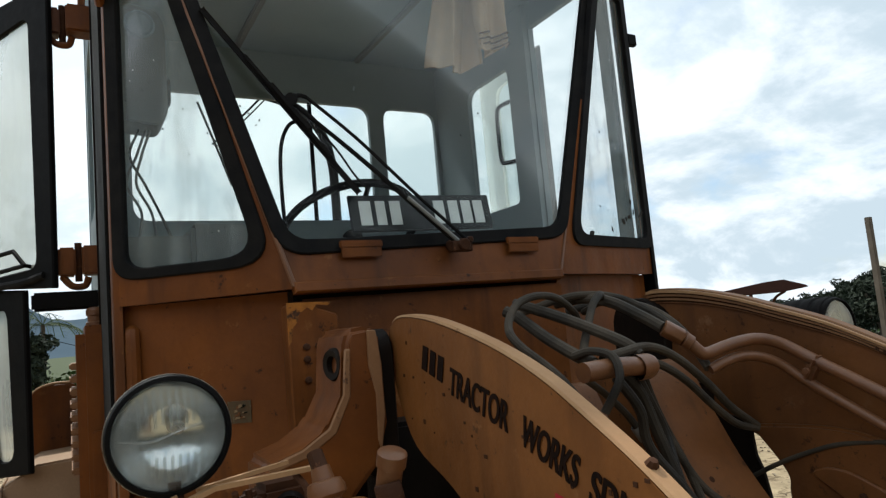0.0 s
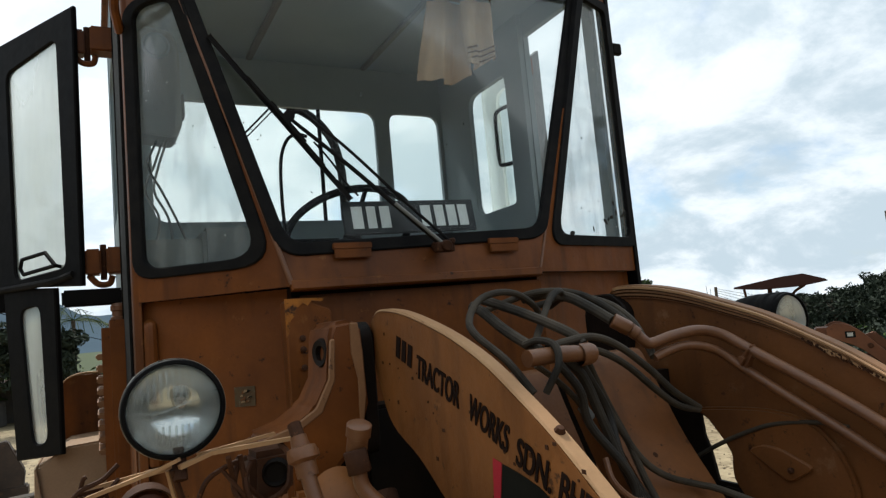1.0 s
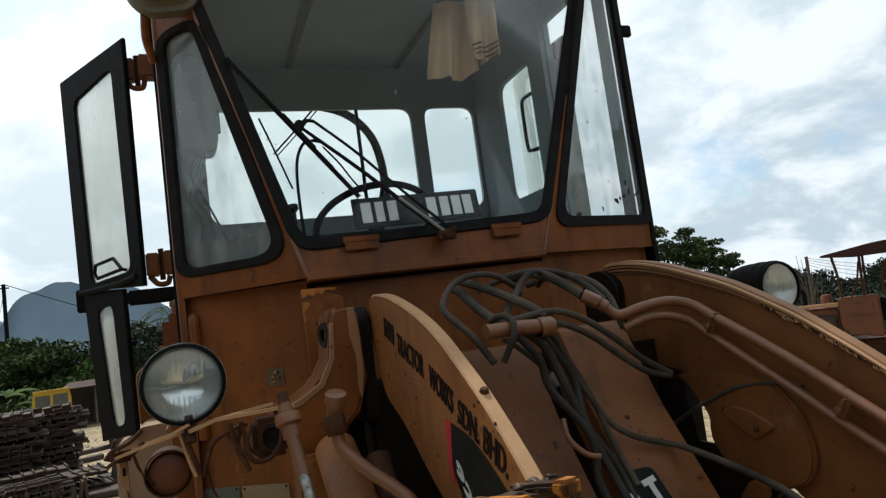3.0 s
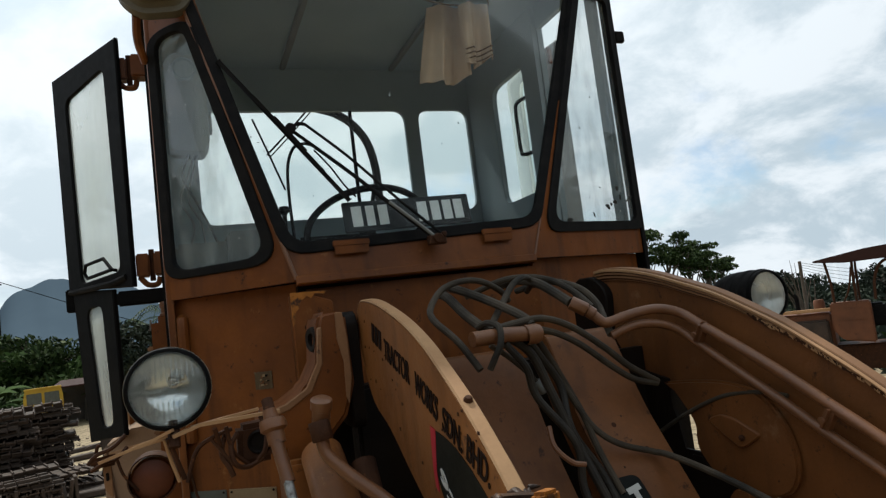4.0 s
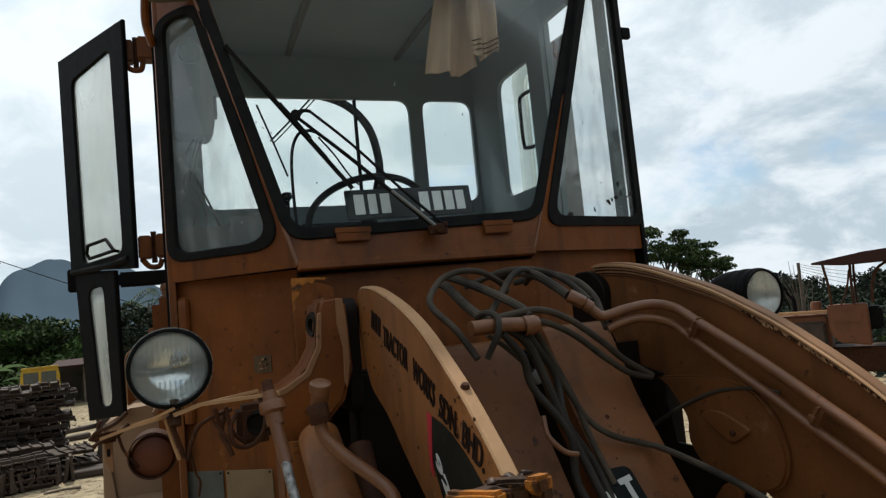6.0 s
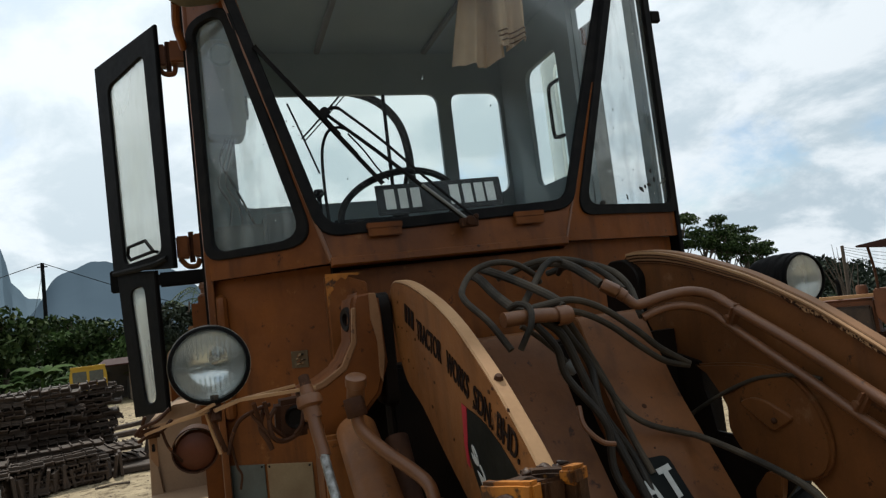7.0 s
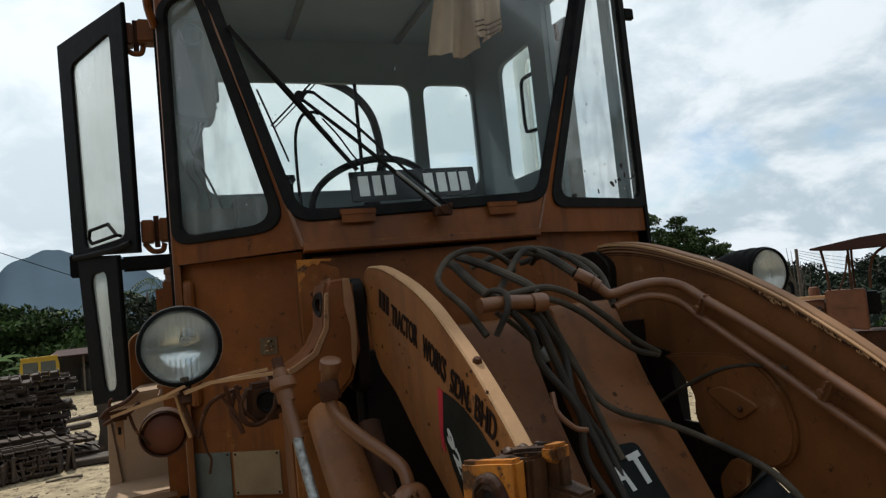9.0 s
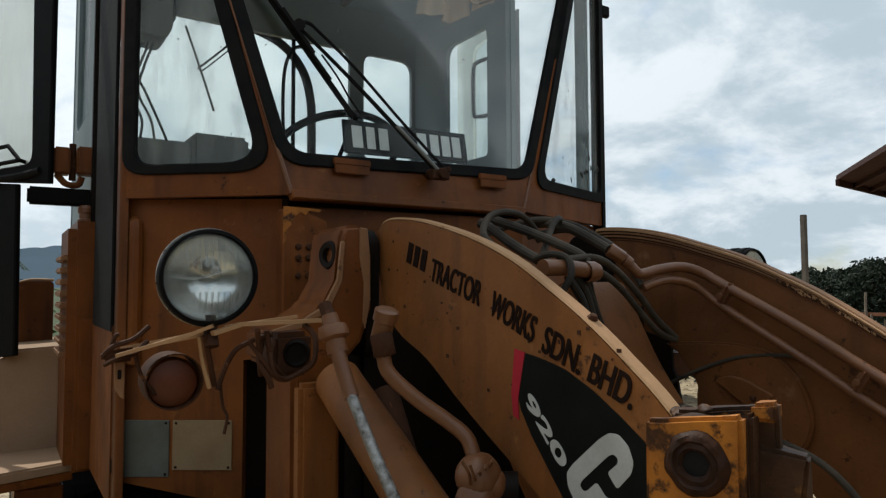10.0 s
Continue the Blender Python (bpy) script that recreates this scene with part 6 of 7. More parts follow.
def build_towel():
    def cloth(left, right, foot, depth, phase, top):
        """One hanging fold: its left and right edges and foot as functions of the height or width."""
        bm = bmesh.new()
        nu, nv = 30, 22
        rows = []
        for j in range(nv + 1):
            v = j / nv
            row = []
            for i in range(nu + 1):
                u = i / nu
                z = top(u) + (foot(u) - top(u)) * v
                fold = 0.034 * math.sin(u * 9.0 + 1.2 * v + phase) * (0.3 + 0.7 * v) + 0.012 * math.sin(u * 23 + 2.5 * v + phase) * v
                row.append(bm.verts.new((left(v) + (right(v) - left(v)) * u, depth + fold, z)))
            rows.append(row)
        for a, b in zip(rows, rows[1:]):
            for i in range(nu):
                bm.faces.new((a[i], a[i + 1], b[i + 1], b[i]))
        geo = bmesh.ops.extrude_face_region(bm, geom=bm.faces[:])["geom"]
        for v in (g for g in geo if isinstance(g, bmesh.types.BMVert)):
            v.co.y += 0.006
        return bm
    t = base("towel", (0.32, 0.92, 2.63), "beige towel with striped hem hanging from the cab ceiling", "towel")
    part("long_end", cloth(lambda v: 0.228 - 0.058 * v, lambda v: 0.372 + 0.005 * v, lambda u: 2.655 - 0.022 * math.sin(math.pi * u) + 0.02 * u, 0.93, 0.6, lambda u: 2.965 + 0.012 * math.sin(math.pi * u)), TOWEL, t)
    part("short_end", cloth(lambda v: 0.345 - 0.005 * v, lambda v: 0.465 - 0.005 * v, lambda u: 2.705 - 0.012 * math.sin(5 * u) + 0.008 * u, 0.875, 2.0, lambda u: 2.955 + 0.012 * math.sin(math.pi * u)), TOWEL, t)
    part("cord", tubed([(0.20, 0.905, 2.985), (0.29, 0.905, 2.968), (0.36, 0.902, 2.964), (0.42, 0.90, 2.962), (0.49, 0.90, 2.98), (0.50, 1.1, 3.275)], 0.004, 6), HEM, t, "thin cord that the towel hangs on")
    for k in range(3):
        zz = 2.722 + 0.020 * k
        pts = [(0.342 + 0.116 * i / 8, 0.8715 + 0.034 * math.sin(i / 8 * 9.0 + 1.1 + 2.0) * 0.93 + 0.012 * math.sin(i / 8 * 23 + 2.3 + 2.0) * 0.92, zz + 0.006 * i / 8) for i in range(9)]
        part("stripe", tubed(pts, 0.0032, 6), HEM, t, "darker woven stripe")


build_plate()
build_towel()


# ---- the yard and the distance ----
EYE = (-0.85, -1.45)


def polar(az, d, z=None):
    """A place by compass bearing from +y and distance."""
    x, y = EYE[0] + d * math.sin(radians(az)), EYE[1] + d * math.cos(radians(az))
    return Vector((x, y, ground_height(x, y) if z is None else z))


def island_material(name, colours, rough=0.7, bump=0.0, translucent=0.0):
    """Foliage: each leaf takes its own shade."""
    m = bpy.data.materials.new(name)
    m.use_nodes = True
    nt = m.node_tree
    n, b = nt.nodes, nt.nodes["Principled BSDF"]
    geo, r = n.new("ShaderNodeNewGeometry"), n.new("ShaderNodeValToRGB")
    wire(nt, geo.outputs["Random Per Island"], r.inputs[0])
    r.color_ramp.elements[0].color, r.color_ramp.elements[1].color = (*colours[0], 1), (*colours[-1], 1)
    for i, c in enumerate(colours[1:-1]):
        r.color_ramp.elements.new((i + 1) / (len(colours) - 1)).color = (*c, 1)
    tc, t, x = n.new("ShaderNodeTexCoord"), n.new("ShaderNodeTexNoise"), n.new("ShaderNodeMix")
    t.inputs["Scale"].default_value = 0.6
    wire(nt, tc.outputs["Object"], t.inputs["Vector"])
    x.data_type, x.blend_type = "RGBA", "MULTIPLY"
    x.inputs[0].default_value = 0.6
    wire(nt, r.outputs[0], x.inputs[6])
    wire(nt, t.outputs[0], x.inputs[7])
    wire(nt, x.outputs[2], b.inputs["Base Color"])
    b.inputs["Roughness"].default_value = rough
    b.inputs["Specular IOR Level"].default_value = 0.1
    return m


LEAF = island_material("tree_leaves", [(0.02, 0.034, 0.010), (0.035, 0.06, 0.016), (0.06, 0.092, 0.024), (0.09, 0.115, 0.036)])
BROAD_LEAF = island_material("broad_leaves", [(0.028, 0.052, 0.013), (0.055, 0.095, 0.022), (0.10, 0.145, 0.04)], 0.85)
FAR_LEAF = island_material("far_leaves", [(0.018, 0.025, 0.016), (0.030, 0.040, 0.025), (0.048, 0.060, 0.038)])
BARK = material("bark", (0.12, 0.09, 0.065), 0.9, tint=(0.06, 0.045, 0.035), tint_scale=6, tint_amount=0.8, bump=0.8, bump_scale=14)
OLD_WOOD = material("weathered_wood", (0.24, 0.19, 0.14), 0.85, tint=(0.13, 0.10, 0.075), tint_scale=5, tint_amount=0.8, bump=0.5, bump_scale=25)
POST_WOOD = material("grey_post_wood", (0.15, 0.125, 0.10), 0.85, tint=(0.085, 0.07, 0.055), tint_scale=5, tint_amount=0.8, bump=0.5, bump_scale=25)
SCRAP = material("dark_scrap_steel", (0.040, 0.030, 0.023), 0.8, tint=(0.09, 0.058, 0.04), tint_scale=3, tint_amount=0.8, spots=(0.16, 0.085, 0.045), spot_scale=9, spot_cut=0.62, bump=0.5, bump_scale=12)
TIN = material("dull_roof_sheet", (0.045, 0.021, 0.017), 0.75, specular=0.1, tint=(0.05, 0.024, 0.019), tint_scale=3, tint_amount=0.8, bump=0.3, bump_scale=10)
DARK_TIN = material("dark_shed_sheet", (0.045, 0.045, 0.045), 0.75, tint=(0.09, 0.075, 0.06), tint_scale=2, tint_amount=0.8, bump=0.3, bump_scale=8)
CAB_YELLOW = material("faded_yellow_cab", (0.52, 0.33, 0.03), 0.6, tint=(0.33, 0.19, 0.03), tint_scale=3, tint_amount=0.7, spots=(0.14, 0.06, 0.02), spot_scale=9, spot_cut=0.64)
DUSTY_TYRE = material("dusty_tyre_rubber", (0.035, 0.030, 0.026), 0.9, tint=(0.09, 0.07, 0.05), tint_scale=4, tint_amount=0.7, bump=0.4, bump_scale=20, specular=0.1)
FAR_ORANGE = material("far_loader_paint", (0.175, 0.066, 0.029), 0.7, tint=(0.095, 0.042, 0.022), tint_scale=3, tint_amount=0.8, spots=(0.09, 0.04, 0.02), spot_scale=9, spot_cut=0.62)


def leaves(name, centres, spread, per, size, mat_, parent=None, seed=1, flat=0.5, droop=0.0, kind="", label="", category=""):
    """Many small leaves in clumps round the given centres."""
    rng = np.random.RandomState(seed)
    c = np.repeat(np.array([tuple(v) for v in centres], float), per, axis=0)
    k = len(c)
    d = rng.normal(size=(k, 3))
    d /= np.linalg.norm(d, axis=1)[:, None]
    r = spread * rng.uniform(0.25, 1.0, (k, 1)) ** 0.5
    p = c + d * r * np.array([1, 1, flat])
    u = rng.normal(size=(k, 3))
    u /= np.linalg.norm(u, axis=1)[:, None]
    w = np.cross(u, rng.normal(size=(k, 3)))
    w /= np.linalg.norm(w, axis=1)[:, None]
    s = size * rng.uniform(0.6, 1.4, (k, 1))
    verts = np.stack([p - u * s, p + w * s * 0.45, p + u * s, p - w * s * 0.45], axis=1).reshape(-1, 3)
    me = bpy.data.meshes.new(name)
    me.from_pydata(verts.tolist(), [], np.arange(4 * k).reshape(-1, 4).tolist())
    me.materials.append(mat_)
    ob = new(name, me)
    if parent:
        adopt(ob, parent)
    return tagged(ob, label, category, kind=kind)


def tree(at, height, spread, seed, label, clump=0.9, leaf=0.16, per=70, clumps=26, layered=False, mat_=None):
    rng = random.Random(seed)
    root = base("tree", at, label, "tree", "trees round the yard")
    top = at + Vector((rng.uniform(-0.3, 0.3), rng.uniform(-0.3, 0.3), height * 0.86))
    mid = (at + top) / 2 + Vector((rng.uniform(-0.25, 0.25), rng.uniform(-0.25, 0.25), 0))
    r0 = 0.022 * height + 0.05
    part("trunk", tubed([at - Vector((0, 0, 0.2)), mid, top], lambda t: r0 * (1 - 0.75 * t), 8), BARK, root)
    centres = []
    for i in range(clumps):
        t = rng.uniform(0.35, 1.0)
        a = rng.uniform(0, 2 * math.pi)
        start = at.lerp(top, t * 0.85)
        reach = spread * (1.0 - 0.55 * abs(t - 0.6)) * rng.uniform(0.35, 1.0)
        end = start + Vector((math.cos(a) * reach, math.sin(a) * reach, rng.uniform(0.0, 0.18) * height))
        if layered:
            end.z = at.z + height * (0.5 + 0.5 * round(t * 4) / 4) + rng.uniform(-0.15, 0.15)
        if i < 12:
            part("limb", tubed([start, start.lerp(end, 0.5) + Vector((0, 0, 0.1)), end], lambda q: r0 * 0.4 * (1 - 0.8 * q), 6, step=3), BARK, root)
        centres.append(end)
    crown = leaves("crown", centres, clump, per, leaf, mat_ or LEAF, root, seed, 0.4 if layered else 0.75)
    return root


def banana(at, height, seed):
    """A plant of long arching leaves."""
    rng = random.Random(seed)
    root = base("banana_plant", at, "leafy green banana plant at the yard's edge", "plant", "plants at the yard edge")
    part("stem", tubed([at, at + Vector((0, 0, height * 0.55))], lambda t: 0.12 * (1 - 0.5 * t), 8, smooth=False), BROAD_LEAF, root)
    for i in range(9):
        a = 2 * math.pi * i / 9 + rng.uniform(-0.3, 0.3)
        d = Vector((math.cos(a), math.sin(a), 0))
        s = Vector((-d.y, d.x, 0))
        lift, ln = rng.uniform(0.5, 1.0) * height * 0.5, rng.uniform(0.35, 0.6) * height
        bm = bmesh.new()
        prev = None
        for k in range(7):
            t = k / 6
            c = at + Vector((0, 0, height * 0.5)) + d * ln * t + Vector((0, 0, lift * (1.6 * t - 1.3 * t * t)))
            w = 0.26 * height / 3 * math.sin(math.pi * min(0.97, 0.08 + 0.9 * t))
            row = [bm.verts.new(c - s * w - Vector((0, 0, w * 0.5))), bm.verts.new(c), bm.verts.new(c + s * w - Vector((0, 0, w * 0.5)))]
            if prev:
                bm.faces.new((prev[0], prev[1], row[1], row[0]))
                bm.faces.new((prev[1], prev[2], row[2], row[1]))
            prev = row
        part("leaf", bm, BROAD_LEAF, root)
    return root


def build_palm(at, height, seed):
    rng = random.Random(seed)
    root = base("palm_tree", at, "slender palm tree with drooping fronds", "palm tree", "trees round the yard")
    top = at + Vector((0.3, 0, height))
    part("trunk", tubed([at, at.lerp(top, 0.5) + Vector((0.15, 0, 0)), top], lambda t: 0.16 * (1 - 0.4 * t), 8), BARK, root)
    for i in range(16):
        a, up = 2 * math.pi * i / 16 + rng.uniform(-0.2, 0.2), rng.uniform(-0.1, 0.9)
        d = Vector((math.cos(a), math.sin(a), 0))
        line = spline([top, top + d * 0.8 + Vector((0, 0, up)), top + d * 1.7 + Vector((0, 0, up * 0.8 - 0.3)), top + d * 2.4 + Vector((0, 0, up * 0.3 - 1.0))], 6)
        bm = bmesh.new()
        s = Vector((-d.y, d.x, 0))
        for k in range(2, len(line)):
            for sg in (-1, 1):
                c, ln = line[k], 0.5 * math.sin(math.pi * k / len(line)) + 0.15
                tip = c + s * sg * ln + Vector((0, 0, -0.35 * ln)) + d * 0.12
                q = d * 0.035
                bm.faces.new([bm.verts.new(v) for v in (c - q, c + q, tip)])
        tube(bm, line, 0.02, 4, smooth=False)
        part("frond", bm, LEAF, root)
    return root


SKYLINE = [(30, -0.3), (43.5, 0.0), (45, 0.2), (47, -0.1), (48, -0.6), (49.5, -0.9), (50.5, -1.1), (51.8, -1.5), (52.8, -0.9), (54, -0.5), (57, -0.6), (59, 0.3), (60.5, 0.9), (61.8, 1.15), (63, 0.8), (63.5, 0.15), (64, 1.1), (65, 1.7), (67, 2.0), (90, 2.0)]


def skyline(az):
    """Height of the far tree line, in degrees above eye level, by bearing."""
    for (a, p), (b, q) in zip(SKYLINE, SKYLINE[1:]):
        if a <= az <= b:
            return p + (q - p) * (az - a) / (b - a)
    return SKYLINE[-1][1]


def line_height(az, d, extra=0.0):
    return 1.72 + d * math.tan(radians(skyline(az) + extra))


def build_vegetation():
    rng = random.Random(11)
    for i in range(12):
        az = -29 + 2.2 * i
        d = rng.uniform(40, 52)
        tree(polar(az, d), rng.uniform(3.4, 5.9) + (0.7 if az < -13 else -0.7), 2.2, 30 + i, "dense green tree behind the scrap yard", clump=0.75, leaf=0.19, per=90, clumps=34, mat_=BROAD_LEAF if i % 3 == 1 else LEAF)
    for i in range(22):
        az = -28 + 1.25 * i + rng.uniform(-0.4, 0.4)
        banana(polar(az, rng.uniform(35, 40)), rng.uniform(1.4, 2.3) + (0.5 if az < -12 else 0), 60 + i)
    for az, d, el, sd in ((-4.7, 30, 3.6, 1), (-3.2, 34, 3.4, 2)):
        at = polar(az, d)
        tree(at, 1.72 + d * math.tan(radians(el)) - at.z, 0.9, 200 + sd, "dark leafy tree beside the yard", clump=0.5, leaf=0.14, per=90, clumps=24, mat_=FAR_LEAF)
    build_palm(polar(-2.2, 44), 4.6, 4)
    build_palm(polar(-5.6, 47), 4.0, 5)
    # spreading trees beyond the far arm
    for az, d, el, sp, sd in ((37.4, 46, 4.2, 1.9, 1), (39.4, 48, 3.7, 1.8, 2), (40.9, 50, 3.1, 1.5, 3), (35.4, 50, 4.3, 2.2, 4), (33.0, 47, 4.2, 2.2, 6), (42.1, 52, 2.8, 1.3, 7), (43.2, 58, 1.5, 1.2, 9)):
        at = polar(az, d)
        tree(at, 1.72 + d * math.tan(radians(el)) - at.z, sp, 80 + sd, "tall tree with layered spreading crown", clump=0.62, leaf=0.13, per=120, clumps=17, layered=True)
    for az, d, sd in ((46, 62, 1), (44.2, 66, 14), (61.6, 95, 2), (62.4, 90, 3), (57.5, 110, 4), (55.6, 105, 5), (53.9, 100, 11), (60.4, 104, 12), (48.2, 95, 13), (64.6, 84, 8), (66.2, 82, 9), (68.4, 80, 10), (70.5, 80, 15)):
        at = polar(az, d)
        tree(at, line_height(az, d, 0.25) - at.z, 3.0, 120 + sd, "dark leafy tree on the slope", clump=0.9, leaf=0.24, per=90, clumps=22, mat_=FAR_LEAF)
    for az, d, sd in ((46.6, 40, 1), (44.4, 44, 2), (56.5, 38, 3), (58.2, 46, 4), (60.8, 42, 5), (62.2, 40, 6), (65, 36, 7), (53.6, 48, 8), (55.0, 52, 9)):
        at = polar(az, d)
        tree(at, max(1.5, line_height(az, d, 0.1) - at.z), 1.3, 160 + sd, "small dark tree among the bushes", clump=0.55, leaf=0.13, per=80, clumps=24, mat_=FAR_LEAF)
    # wooded slope, one sheet of far foliage
    r2 = np.random.RandomState(3)
    cen = []
    for i in range(900):
        az = r2.uniform(34, 84)
        d = r2.uniform(58, 150)
        p = polar(az, d, line_height(az, d, -0.1 + 0.35 * noise.noise(Vector((az * 1.7, d * 0.01, 0.3)))) - 0.8 - 3.0 * r2.uniform(0, 1) ** 1.3)
        cen.append(p)
    leaves("hillside_woods", cen, 1.5, 60, 0.26, FAR_LEAF, seed=9, flat=0.5, kind="stuff", label="dark green wooded slope behind the yard", category="woods")
    # foliage ring added out of view, to hold back low light from behind
    ring = [polar(r2.uniform(84, 322), r2.uniform(17, 24), YARD + r2.uniform(0, 1) ** 0.8 * 6.5) for _ in range(900)]
    leaves("unseen_woods", ring, 1.9, 40, 0.34, FAR_LEAF, seed=19, flat=0.8, kind="stuff", label="added dark woods out of view that block low skylight", category="woods")
    low = [polar(r2.uniform(-34, 2), r2.uniform(36, 60), YARD + r2.uniform(0.2, 1.5)) for _ in range(260)]
    leaves("undergrowth", low, 1.1, 40, 0.2, LEAF, seed=10, flat=0.7, kind="stuff", label="tangled green undergrowth along the yard edge", category="undergrowth")
    bushes = [polar(az_, d_, min(polar(az_, d_).z + r2.uniform(-0.2, 0.15 + 0.03 * (d_ - 21)), line_height(az_, d_, -0.25) - 0.8)) for az_, d_ in zip(r2.uniform(43, 78, 420), r2.uniform(20.5, 58, 420))]
    leaves("bushes", bushes, 1.0, 60, 0.18, FAR_LEAF, seed=14, flat=0.7, kind="stuff", label="dark green bushes behind the parked loader", category="bushes")
    weeds = [polar(r2.uniform(46, 72), r2.uniform(24, 45), YARD + r2.uniform(-0.3, 0.5)) for _ in range(45)]
    leaves("weeds", weeds, 0.7, 40, 0.13, BROAD_LEAF, seed=12, flat=0.8, kind="stuff", label="bright green weeds behind the parked loader", category="weeds")


def build_mountains():
    """Blue-grey ranges far off, distance haze mixed into their colours; heights in degrees above the horizon by
    bearing.
    """
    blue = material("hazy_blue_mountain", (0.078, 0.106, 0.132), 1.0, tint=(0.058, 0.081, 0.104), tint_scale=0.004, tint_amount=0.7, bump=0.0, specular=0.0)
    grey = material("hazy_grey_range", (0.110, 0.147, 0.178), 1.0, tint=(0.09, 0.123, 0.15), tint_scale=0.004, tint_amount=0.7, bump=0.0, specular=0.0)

    def ridge(name, dist, height, mat_, az0, az1, seed, label):
        bm = bmesh.new()
        cols = []
        steps = int((az1 - az0) * 4)
        for i in range(steps + 1):
            az = az0 + (az1 - az0) * i / steps
            h = height(az) + 0.13 * noise.fractal(Vector((az * 0.9, seed, 0)), 1.0, 2.0, 5)
            col = []
            for j in range(9):
                t = j / 8
                d = dist * (1 - 0.35 * (1 - t))
                z = dist * math.tan(radians(max(0.2, h))) * t ** 1.3
                p = polar(az + 0.25 * noise.noise(Vector((az, j, seed))) * (1 - t), d, -20 + z + 20 * t)
                col.append(bm.verts.new(p))
            cols.append(col)
        for a, b in zip(cols, cols[1:]):
            for j in range(8):
                bm.faces.new((a[j], b[j], b[j + 1], a[j + 1]))
        return single(name, bm, mat_, label, "mountain", kind="structure")

    def bump_at(az, c, w, h):
        return h * math.exp(-((az - c) / w) ** 2)

    def near_ridge(az):
        return 1.2 + bump_at(az, -9.6, 3.4, 4.7) + bump_at(az, -12.3, 1.1, 1.1) + bump_at(az, -4.6, 2.6, 3.0) + bump_at(az, 6, 9, 2.0) + bump_at(az, -30, 9, 4.5)

    def mesa(az):
        k = 1 / (1 + math.exp((az + 15.15) * 9))
        return 3.6 + 3.9 * k - 0.25 * max(0, -16.6 - az) + bump_at(az, -14.7, 0.5, 0.9)
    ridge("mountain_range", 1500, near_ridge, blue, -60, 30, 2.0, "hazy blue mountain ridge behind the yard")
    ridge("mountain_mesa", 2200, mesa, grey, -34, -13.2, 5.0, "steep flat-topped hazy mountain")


def build_poles():
    def wires(a, b, sag):
        m = (a + b) / 2 - Vector((0, 0, sag))
        return tubed([a, a.lerp(m, 0.55) - Vector((0, 0, sag * 0.2)), m, b.lerp(m, 0.55) - Vector((0, 0, sag * 0.2)), b], 0.03, 5)
    at = polar(-12.9, 60)
    p = base("utility_pole", at, "dark wooden utility pole with two wires", "utility pole")
    top = Vector((at.x, at.y, 1.72 + 60 * math.tan(radians(6.15))))
    part("pole", tubed([at, top], lambda t: 0.17 - 0.04 * t, 10, smooth=False), BLACK_PAINT, p)
    part("crossarm", boxes((top.x - 0.35, top.y - 0.05, top.z - 0.35), (top.x + 0.35, top.y + 0.05, top.z - 0.25), 0.01), BLACK_PAINT, p)
    part("wire", wires(top, polar(-34, 52, 2.2), 0.5), BLACK_PAINT, p)
    part("wire", wires(top, polar(4, 70, 1.0), 0.4), BLACK_PAINT, p)
    part("guy_wire", tubed([top - Vector((0, 0, 0.6)), polar(-14.7, 58)], 0.015, 4, smooth=False), BLACK_PAINT, p)
    at = polar(60.4, 16.6)
    q = base("timber_post", at, "tall grey weathered timber post", "post")
    part("post", bevel(boxes((at.x - 0.055, at.y - 0.055, at.z - 0.2), (at.x + 0.055, at.y + 0.055, 3.14)), 0.01), POST_WOOD, q)
    at = polar(48.6, 30)
    q = base("leaning_post", at, "thin dark post with slack wires", "post")
    part("post", tubed([at, Vector((at.x + 0.05, at.y, 2.03))], 0.06, 8, smooth=False), BARK, q)
    for drop in (0.0, 0.16, 0.33, 0.52):
        ends = [(48.62, 0.50 - drop), (50.7, -0.12 - 1.5 * drop), (53.5, -0.70 - 2.0 * drop), (57.0, -1.0 - 2.4 * drop)]
        part("wire", tubed([polar(az, 30, 1.72 + 30 * math.tan(radians(el))) for az, el in ends], 0.009, 4), BLACK_PAINT, q)
    at = polar(48.6, 33)
    b = base("bare_bush", at, "leafless bush with thin twigs", "bush")
    rng = random.Random(8)
    for k in range(14):
        e = at + Vector((rng.uniform(-1.0, 0.8), rng.uniform(-0.6, 0.6), rng.uniform(2.2, 3.35)))
        m = at.lerp(e, 0.5) + Vector((rng.uniform(-0.2, 0.2), 0, 0.2))
        part("twig", tubed([at, m, e], lambda t: 0.04 * (1 - 0.8 * t), 5, step=4), BARK, b)


